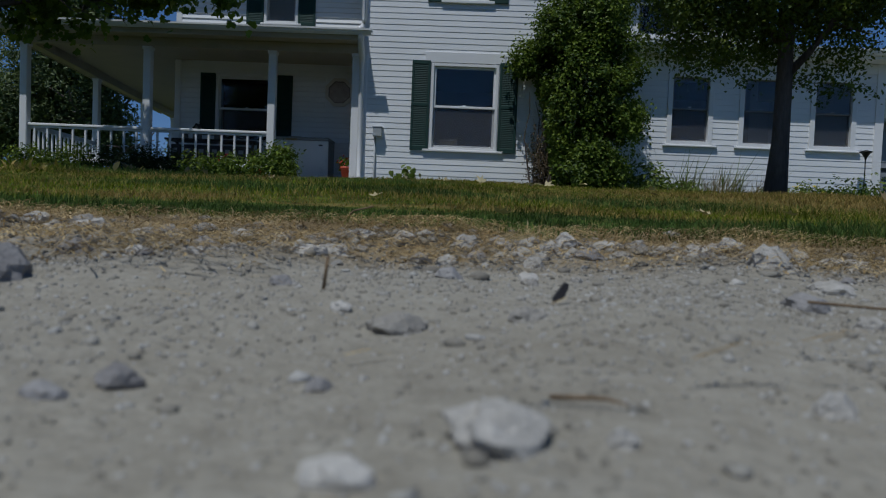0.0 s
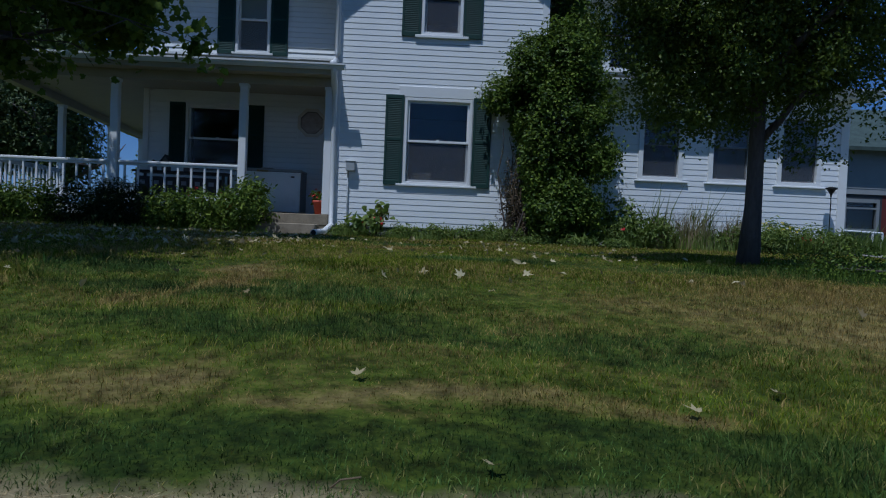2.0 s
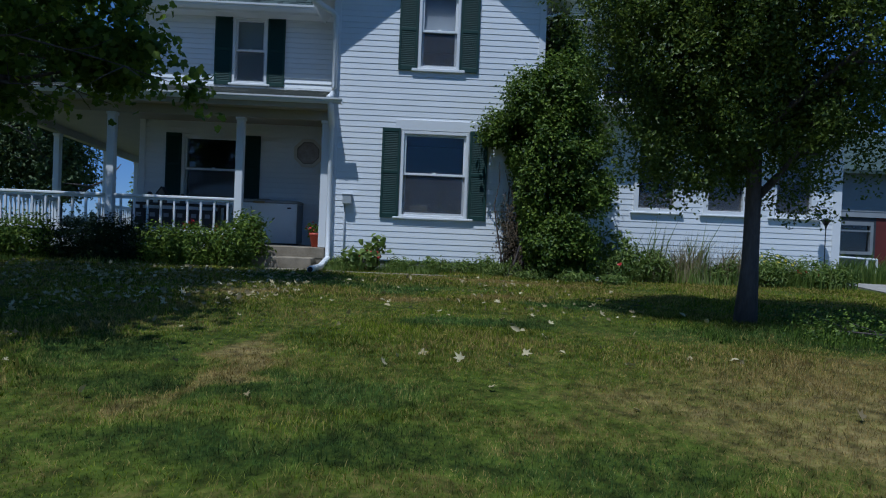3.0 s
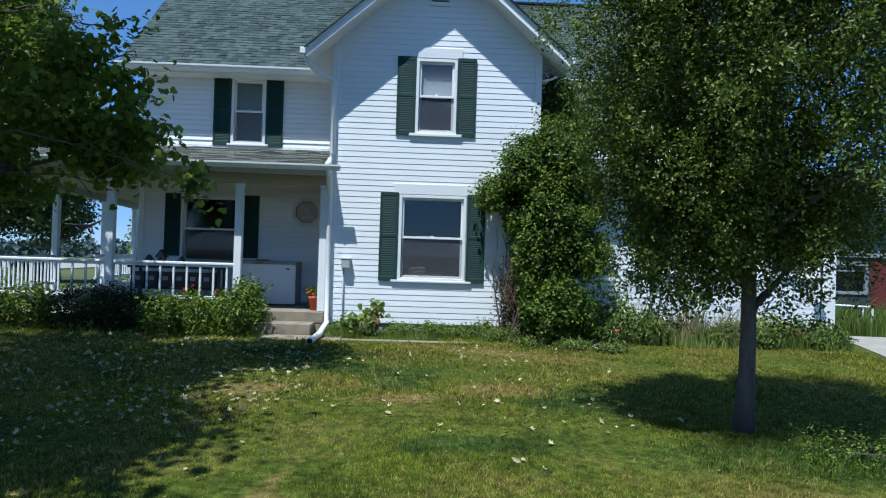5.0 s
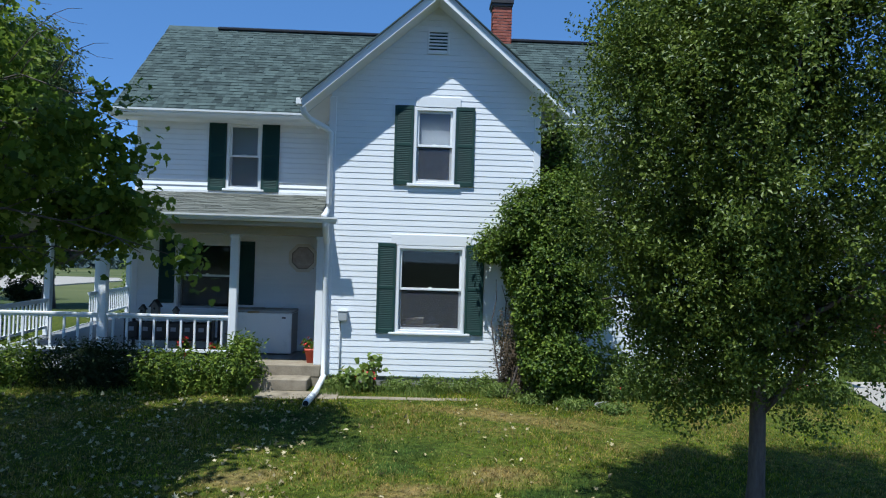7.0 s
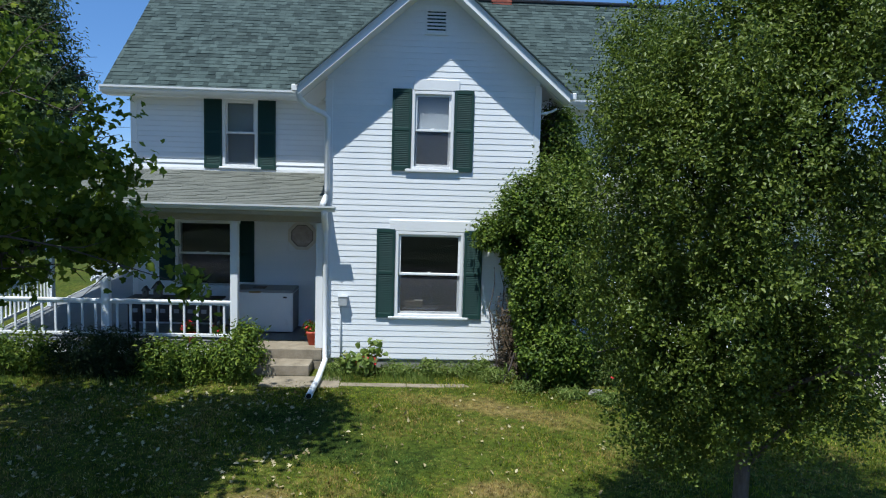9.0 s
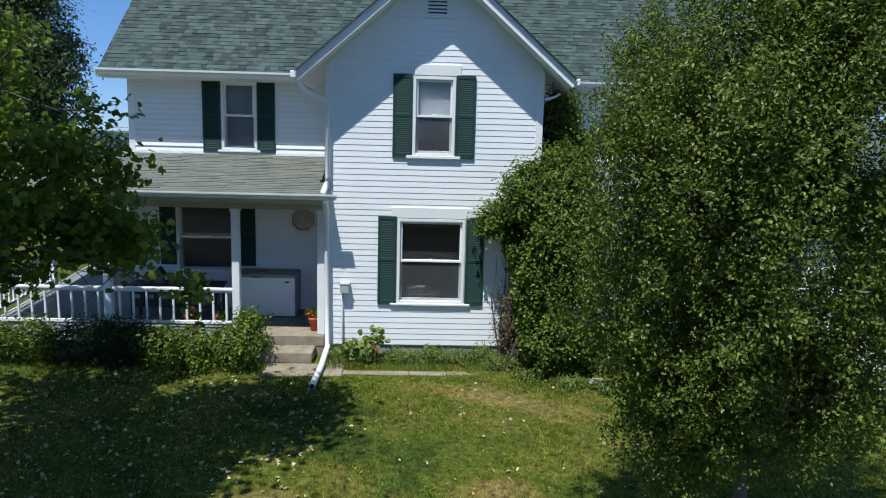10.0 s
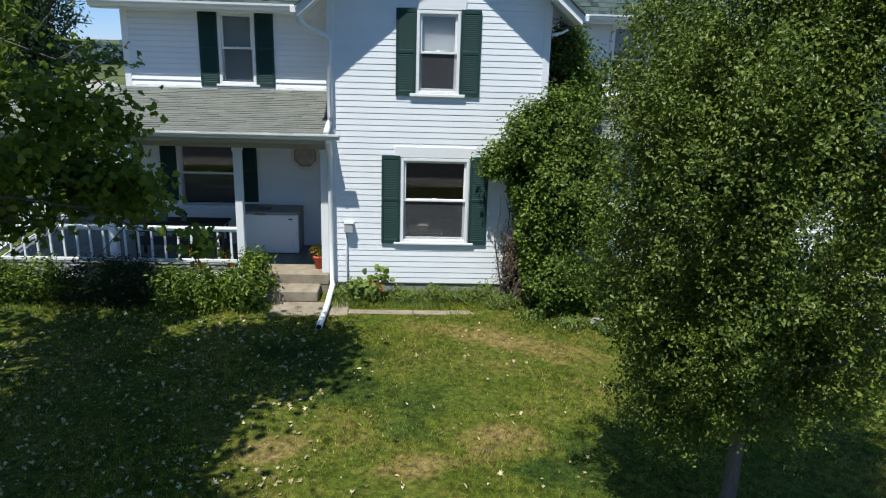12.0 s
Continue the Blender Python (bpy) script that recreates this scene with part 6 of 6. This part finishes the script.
# the stones that lie apart on the dust
for x, y, s, k, turn, dark, label in (
        (1.903, -12.965, 0.038, 0, 0.3, False, "pale broken limestone lump with a dark underside"),
        (1.9495, -13.187, 0.035, 1, 1.0, False, "rounded white stone lying on pale dust"),
        (1.985, -13.185, 0.012, 2, 0.4, False, ""),
        (2.077, -13.128, 0.019, 3, 0.2, False, ""),
        (1.80, -13.11, 0.022, 1, 2.0, True, ""),
        (1.785, -13.135, 0.018, 0, 0.5, True, ""),
        (1.982, -12.94, 0.027, 4, 0.9, False, ""),
        (1.575, -12.86, 0.07, 2, 0.0, True, "dark brown stone at the edge of the track"),
        (1.88, -13.10, 0.014, 2, 1.4, True, ""),
        (1.908, -13.222, 0.020, 5, 0.1, False, "flat pale stone half buried in dust"),
        (1.86, -12.925, 0.018, 6, 2.2, False, ""),
        (2.215, -12.915, 0.022, 7, 0.6, False, ""),
        (1.79, -12.80, 0.022, 1, 0.2, True, ""),
        (1.93, -12.70, 0.030, 1, 0.8, True, ""),
        (2.32, -12.52, 0.062, 3, 0.3, False, ""),
        (2.22, -12.82, 0.045, 0, 1.1, True, ""),
        (1.36, -12.32, 0.05, 5, 0.4, False, "")):
    stone(x, y, s, k, label, turn, dark)
rng = random.Random(14)
for i in range(190):
    x = rng.gauss(2.1, 0.9)
    y = rng.choice((-12.72 + 0.44 * rng.random(), rng.gauss(-12.32, 0.03)))
    stone(x, y, rng.choice((0.013, 0.018, 0.023, 0.030, 0.042)) * rng.uniform(0.8, 1.15), rng.randrange(8), "", rng.uniform(0, 6), rng.random() < 0.08, 0.24)

for i in range(44):
    x = 1.05 + 0.05 * i + rng.uniform(-0.02, 0.02)
    stone(x, -12.33 + rng.gauss(0, 0.018) - 0.02 * (x - 2.0), rng.uniform(0.024, 0.046), rng.randrange(8), "", rng.uniform(0, 6), False, 0.10)


def pebbles():
    rng = np.random.default_rng(15)
    base = bmesh.new()
    bmesh.ops.create_icosphere(base, subdivisions=1, radius=0.5)
    bv = np.array([v.co[:] for v in base.verts])
    bf = np.array([[v.index for v in f.verts] for f in base.faces])
    base.free()
    n1, n2, n3 = 1300, 1500, 800
    x = np.r_[rng.normal(1.95, 0.6, n1), rng.normal(2.1, 1.2, n2), rng.uniform(-2.5, 6.5, n3)]
    y = np.r_[rng.uniform(-13.35, -12.4, n1), rng.normal(-12.40, 0.13, n2), rng.uniform(-16.0, -13.3, n3)]
    s = np.r_[0.002 + 0.010 * rng.random(n1) ** 4, 0.004 + 0.020 * rng.random(n2) ** 2.5, 0.006 + 0.03 * rng.random(n3) ** 3]
    far = (x - 1.93) ** 2 + (y + 13.39) ** 2 > (0.10 + s) ** 2
    x, y, s = x[far], y[far], s[far]
    n = len(x)
    sc = np.stack([s * rng.uniform(0.8, 1.4, n), s * rng.uniform(0.7, 1.2, n), s * rng.uniform(0.45, 0.8, n)], -1)
    a = rng.random(n) * 6.28
    v = bv[None] * (1 + 0.75 * (rng.random((n, len(bv), 1)) - 0.5)) * sc[:, None]
    c, q = np.cos(a)[:, None], np.sin(a)[:, None]
    v = np.stack([v[..., 0] * c - v[..., 1] * q, v[..., 0] * q + v[..., 1] * c, v[..., 2]], -1)
    v += np.stack([x, y, ground_z(x, y) + 0.06 * s], -1)[:, None]
    f = bf[None] + (np.arange(n) * len(bv))[:, None, None]
    me = array_mesh("gravel", v.reshape(-1, 3), f.reshape(-1, 3))
    tagged(put("gravel", me, PEBBLE), "loose pale gravel and grit on the track", "gravel", kind="stuff")
    # grit: crumbs of a few millimetres
    base = bmesh.new()
    bmesh.ops.create_cone(base, cap_ends=True, segments=5, radius1=0.55, radius2=0.3, depth=0.6)
    bv = np.array([v.co[:] for v in base.verts])
    bf = np.array([[l.vert.index for l in t] for t in base.calc_loop_triangles()])
    base.free()
    n = 26000
    r = rng.random(n) ** 0.75
    y = -13.34 + 1.15 * r
    x = 1.93 + rng.uniform(-1, 1, n) * (0.12 + 0.75 * (y + 13.34))
    s = (0.0009 + 0.0042 * rng.random(n) ** 3) * (0.7 + 0.7 * r)
    v = bv[None] * (1 + 0.6 * (rng.random((n, len(bv), 1)) - 0.5)) * s[:, None, None] * np.array([1.2, 1.0, 0.9])
    a = rng.random(n) * 6.28
    c, q = np.cos(a)[:, None], np.sin(a)[:, None]
    v = np.stack([v[..., 0] * c - v[..., 1] * q, v[..., 0] * q + v[..., 1] * c, v[..., 2]], -1)
    v += np.stack([x, y, ground_z(x, y) + 0.1 * s], -1)[:, None]
    f = bf[None] + (np.arange(n) * len(bv))[:, None, None]
    return tagged(put("grit", array_mesh("grit", v.reshape(-1, 3), f.reshape(-1, 3)), PEBBLE), "fine stone crumbs strewn on the dust", "gravel", kind="stuff")


def pebble_material():
    m, nt, bs = material("gravel_grit", 0.9)
    g = nt.nodes.new("ShaderNodeNewGeometry")
    f = math_of(nt, "ADD", math_of(nt, "MULTIPLY", g.outputs["Random Per Island"], 0.8), math_of(nt, "MULTIPLY", noise_of(nt, g.outputs["Position"], 160, 3), 0.3))
    nt.links.new(ramp(nt, f, [(0.1, (0.17, 0.152, 0.122)), (0.4, (0.275, 0.255, 0.212)), (0.75, (0.345, 0.325, 0.285)), (1.0, (0.46, 0.445, 0.415))]), bs.inputs["Base Color"])
    bump(nt, bs, noise_of(nt, g.outputs["Position"], 300, 2), 0.5, 0.002)
    return m


PEBBLE = pebble_material()
pebbles()


def twig(pts, r, label):
    ob = part("twig", Shape().tube(pts, [r, r * 0.9, r * 0.8, r * 0.4][: len(pts)], 6), TWIG, None, "", True)
    return tagged(ob, label, "twig", "twigs on the roadside")


for pts, r, label in (
        ([(1.70, -11.98, -0.575), (1.73, -11.99, -0.545), (1.77, -12.0, -0.535)], 0.0022, "pale bent twig at the lawn's edge"),
        ([(2.20, -12.86, -0.604), (2.25, -12.87, -0.606), (2.31, -12.86, -0.604)], 0.0013, "thin brown twig on the dust"),
        ([(1.835, -12.855, -0.61), (1.838, -12.857, -0.585)], 0.0016, "short dry stalk standing in the dust"),
        ([(1.97, -13.14, -0.614), (1.99, -13.14, -0.614), (2.0, -13.145, -0.616)], 0.0009, "thin brown twig on the dust")):
    twig(pts, r, label)
tagged(put("curled_leaf", Shape().prism([(2.010, -0.612), (2.017, -0.607), (2.020, -0.598), (2.017, -0.596), (2.013, -0.602), (2.008, -0.609)], "y", -12.87, -12.864).mesh("curled_leaf"), DARK), "dark curled leaf standing on the gravel", "leaf")


def fallen_leaves():
    rng = np.random.default_rng(33)
    n = 2500
    x, y = np.r_[rng.uniform(-4.5, 4.5, n), rng.uniform(-5.0, 0.4, n)], np.r_[rng.uniform(-11.5, -1.2, n), rng.uniform(-8.2, -1.4, n)]
    keep = rng.random(2 * n) < np.where(x < 0.3, 0.50, 0.34)
    keep &= (y > -7.5) | (rng.random(2 * n) < 0.46)
    keep &= y > -10.3
    x, y = x[keep], y[keep]
    p = np.stack([x, y, ground_z(x, y) + rng.uniform(0.012, 0.03, len(x))], -1)
    nm = rng.normal(size=p.shape) * 0.6 + np.array([0, 0, 1.0])
    h = len(p) // 6
    v, f = leaf_batch(p[:h], nm[:h], 0.066, "oval", 34, 1.0, 0.5)
    v2, f2 = leaf_batch(p[h:], nm[h:], 0.050, "curled", 35, 1.0)
    tagged(put("fallen_leaves", array_mesh("fallen_leaves", np.concatenate([v, v2]), np.concatenate([f, f2 + len(v)])), FALLEN), "dry pale fallen leaves scattered on the lawn", "fallen leaves", kind="stuff")


fallen_leaves()
me = array_mesh("dry_leaf", *leaf_batch(np.array([(0, 0, 0.0)]), np.array([(0.12, -0.2, 1.0)]), 0.045, "curled", 3))
for x, y, a in ((2.60, -11.50, 0.3), (2.92, -11.30, 1.2), (2.03, -11.90, 2.0), (1.18, -10.36, 2.6), (2.20, -9.85, 4.0), (1.69, -11.28, 5.0)):
    tagged(put("dry_leaf", me, FALLEN, None, "", Matrix.Translation((x, y, gz(x, y) + 0.022)) @ Matrix.Rotation(a, 4, "Z")), "pale dry curled leaf on the grass", "leaf", "dry leaves on the lawn")

# ---- distance ----
lot = slab(Shape(), [(x, y, gz(x, y) + 0.12) for x, y in ((-140, 30), (-27, 30), (-31, 50), (-33.5, 64), (-35, 78), (-41, 90), (-140, 92))], 0.5)
tagged(put("road", lot.mesh("road"), CONCRETE), "wide pale gravel drive beyond the lawn", "road", kind="structure")


def far_woods():
    rng = np.random.default_rng(44)
    n = 900
    a = np.radians(rng.uniform(25, 155, n))
    d = rng.choice([190, 260, 360, 520.0], n)
    x, y = d * np.cos(a), d * np.sin(a)
    e = [(xx, yy, gz(xx, yy) + 0.5, rng.uniform(7, 12), rng.uniform(5, 8), rng.uniform(2.6, 4.6)) for xx, yy in zip(x, y)]
    p, nm = crown_points(e, 9000, 7, 0.9, 45, 0.5, 0.0)
    v, f = leaf_batch(p, nm, 1.3, "oval", 46, aspect=1.1)
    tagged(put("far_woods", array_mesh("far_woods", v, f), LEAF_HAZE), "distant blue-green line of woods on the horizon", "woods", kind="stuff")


# distance haze is mixed into these leaves as a blue-grey colour
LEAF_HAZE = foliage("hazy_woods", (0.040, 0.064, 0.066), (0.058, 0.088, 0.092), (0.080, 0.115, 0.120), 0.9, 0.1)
far_woods()
plant("garden_shrub", (-8.95, 14.0, gz(-8.95, 14.0)), "lime green garden shrub behind the house", "shrub",
      [(-8.98, 14.0, 0.6, 0.42, 0.6, 1.2), (-8.90, 14.0, 1.7, 0.26, 0.4, 0.75)], 260, 9, 0.12, 0.14, LEAF_WEED, 57)
plant("garden_shrub", (-17.6, 22.0, gz(-17.6, 22.0)), "dark ragged bush on the lawn beside the drive", "shrub",
      [(-17.6, 22.0, 0.1, 0.8, 0.6, 0.6), (-17.1, 22.0, -0.1, 0.7, 0.6, 0.5)], 240, 9, 0.12, 0.14, LEAF_DARKBUSH, 59)
plant("garden_shrub", (-11.5, 5.5, gz(-11.5, 5.5)), "green garden plants with red flowers beyond the porch", "shrub",
      [(-11.5, 5.5, 0.0, 1.6, 0.8, 0.75), (-9.6, 6.0, -0.1, 1.2, 0.8, 0.6)], 420, 9, 0.1, 0.11, LEAF_WEED, 58)


# ---- pieces: boards, shingles, deck planks ----
BOARDS = {}


def siding(wall, y, x0, x1, z0, z1, openings, course=COURSE, limit=None, proud=0.013):
    """Lap boards on a wall face at y, one piece for each stretch between openings."""
    rows = int(round((z1 - z0) / course))
    for i in range(rows):
        a, b = z0 + i * course, min(z0 + (i + 1) * course, z1)
        lo, hi = x0, x1
        if limit:
            lo, hi = limit(0.5 * (a + b), lo, hi)
            if hi - lo < 0.05:
                continue
        for p, q in spans(lo, hi, a, b, openings):
            key = (round(q - p, 3), round(y, 3), proud)
            if key not in BOARDS:
                ln = q - p
                BOARDS[key] = Shape().prism([(y + 0.002, 0.0), (y - proud, 0.0), (y - proud + 0.001, 0.010), (y - 0.006, course - 0.008), (y + 0.002, course - 0.008)], "x", 0.0, ln).mesh("siding_board")
            put("siding_board", BOARDS[key], SIDING, wall, "", (p, 0.0, a))


def under_rake(z, lo, hi):
    reach = (APEX_Z - 0.15 - z) / RAKE
    return max(lo, BAY_C - reach), min(hi, BAY_C + reach)


siding(bay_front, 0.0, BAY_X0 + 0.115, BAY_X1 - 0.115, -0.087, 5.0125, [BAY_W1, BAY_W2])
siding(bay_front, 0.0, BAY_X0 + 0.115, BAY_X1 - 0.115, 5.0125, 6.95, [(1.81, 2.23, 5.99, 6.45)], limit=under_rake)
siding(main_left, MAIN_Y0, MAIN_X0 + 0.11, BAY_X0, 3.45, 4.92, [MAIN_S2], proud=0.027)
siding(main_left, MAIN_Y0, MAIN_X0 + 0.02, BAY_X0, FLOOR_Z + 0.02, 2.655, [MAIN_S1, (OCT[0] - 0.07, OCT[1] + 0.07, OCT[2] - 0.07, OCT[3] + 0.07)], proud=0.027)
siding(main_right, MAIN_Y0, BAY_X1, MAIN_X1 - 0.11, 3.45, 4.92, [MAIN_S2R])
siding(wing_front, WING_Y, BAY_X1 + 0.02, WING_X1 - 0.15, -0.14, 2.50, WING_W)


def shingles(roof, origin, along, up, width, courses, exposure, tab, mat, seed, single, clip=None):
    """Tabs laid course by course; single: a test of (u, course) for those that stay pieces of their own."""
    rng = random.Random(seed)
    o, a, u = Vector(origin), Vector(along).normalized(), Vector(up).normalized()
    n = a.cross(u).normalized()
    if n.z < 0:
        n = -n
    basis = Matrix((a, u, n)).transposed().to_4x4()
    meshes = {}
    rest = Shape()
    for c in range(courses):
        x = -tab * rng.uniform(0.1, 0.9)
        while x < width:
            w = tab * rng.choice((0.7, 1.0, 1.0, 1.35))
            x0, x1 = max(x, 0.0), min(x + w, width)
            x += w
            if x1 - x0 < 0.03 or (clip and not clip(0.5 * (x0 + x1), c)):
                continue
            lift = rng.choice((0.005, 0.009, 0.014))
            v = c * exposure
            if single(x0, c):
                key = (round(x1 - x0, 2), lift)
                if key not in meshes:
                    meshes[key] = Shape().prism([(0.0, 0.0), (0.0, lift + 0.003), (exposure + 0.02, 0.003), (exposure + 0.02, -0.002)], "x", 0.002, key[0] - 0.002).mesh("shingle")
                put("shingle", meshes[key], mat, roof, "", Matrix.Translation(o + a * x0 + u * v) @ basis)
            else:
                m = len(rest.v)
                for t in (x0 + 0.002, x1 - 0.002):
                    for p, q in ((0.0, 0.0), (0.0, lift + 0.003), (exposure + 0.02, 0.003), (exposure + 0.02, -0.002)):
                        rest.v.append(tuple(o + a * t + u * (v + p) + n * q))
                rest.f += [(m, m + 1, m + 2, m + 3), (m + 7, m + 6, m + 5, m + 4), (m, m + 4, m + 5, m + 1), (m + 1, m + 5, m + 6, m + 2), (m + 2, m + 6, m + 7, m + 3), (m + 3, m + 7, m + 4, m)]
    if rest.f:
        tagged(put("shingle_field", rest.mesh("shingle_field"), ISLAND[mat.name], roof), kind="stuff")


def island_version(name, a, b, tab):
    """The same shingle, with variation from tab to tab inside one mesh."""
    m, nt, bs = material(name, 0.9)
    g = nt.nodes.new("ShaderNodeNewGeometry")
    p = g.outputs["Position"]
    f = math_of(nt, "ADD", math_of(nt, "MULTIPLY", g.outputs["Random Per Island"], tab), math_of(nt, "ADD", math_of(nt, "MULTIPLY", noise_of(nt, p, 4.0, 5), 0.8 - tab), math_of(nt, "MULTIPLY", noise_of(nt, p, 180, 3), 0.2)))
    nt.links.new(ramp(nt, f, [(0.25, a), (0.75, b)]), bs.inputs["Base Color"])
    bump(nt, bs, noise_of(nt, p, 180, 3), 0.6, 0.003)
    return m


ISLAND = {"grey_green_shingle": island_version("grey_green_shingle_field", SHINGLE_A, SHINGLE_B, 0.38), "weathered_tan_shingle": island_version("weathered_tan_shingle_field", TAN_A, TAN_B, 0.12)}
main_up = (0, RIDGE_Y - EAVE_Y, RIDGE_Z - EAVE_Z)
main_slope = math.hypot(main_up[1], main_up[2])
shingles(main_roof, (RX0, EAVE_Y - 0.03, EAVE_Z - 0.02), (1, 0, 0), main_up, RX1 - RX0, 32, main_slope / 31.6, 0.16, SHINGLE, 3, lambda x, c: 0.6 < x < 3.2 and c < 17, lambda x, c: not (4.9 < x < 8.5 and c < 10))
porch_up = (0, MAIN_Y0 - EAVE_PY, TOP_PZ - EAVE_PZ)
shingles(porch_roof, (MAIN_X0 + 0.01, EAVE_PY - 0.03, EAVE_PZ - 0.006), (1, 0, 0), porch_up, 0.02 - MAIN_X0, 25, math.hypot(porch_up[1], porch_up[2]) / 24.6, 0.42, SHINGLE_TAN, 5, lambda x, c: c < 23 and x > 0.3)
shingles(porch_roof, (PXE, EAVE_PY - 0.03, EAVE_PZ - 0.006), (1, 0, 0), porch_up, MAIN_X0 - PXE, 18, math.hypot(porch_up[1], porch_up[2]) / 17.7, 0.3, SHINGLE_TAN, 6, lambda x, c: False, lambda x, c: x > c * 0.146)
wing_up = (0, MAIN_Y0 + 0.15, TOP_PZ - 2.84)
shingles(wing_roof, (BAY_X1, -0.18, 2.834), (1, 0, 0), wing_up, WING_X1 + 0.3 - BAY_X1, 16, math.hypot(wing_up[1], wing_up[2]) / 15.6, 0.3, SHINGLE_TAN, 7, lambda x, c: False)

plank = Shape().box(0.0, 0.092, 0.0, 0.68, -0.012, 0.0, 0.003).mesh("deck_plank")
plank_long = Shape().box(0.0, 0.092, 0.0, 1.36, -0.012, 0.0, 0.003).mesh("deck_plank")
x = PORCH_X0
while x < -0.08:
    put("deck_plank", plank_long, DECK, porch_floor, "", (x, 0.59, FLOOR_Z))
    if x < -1.40:
        put("deck_plank", plank, DECK, porch_floor, "", (x, -0.085, FLOOR_Z))
    x += 0.096
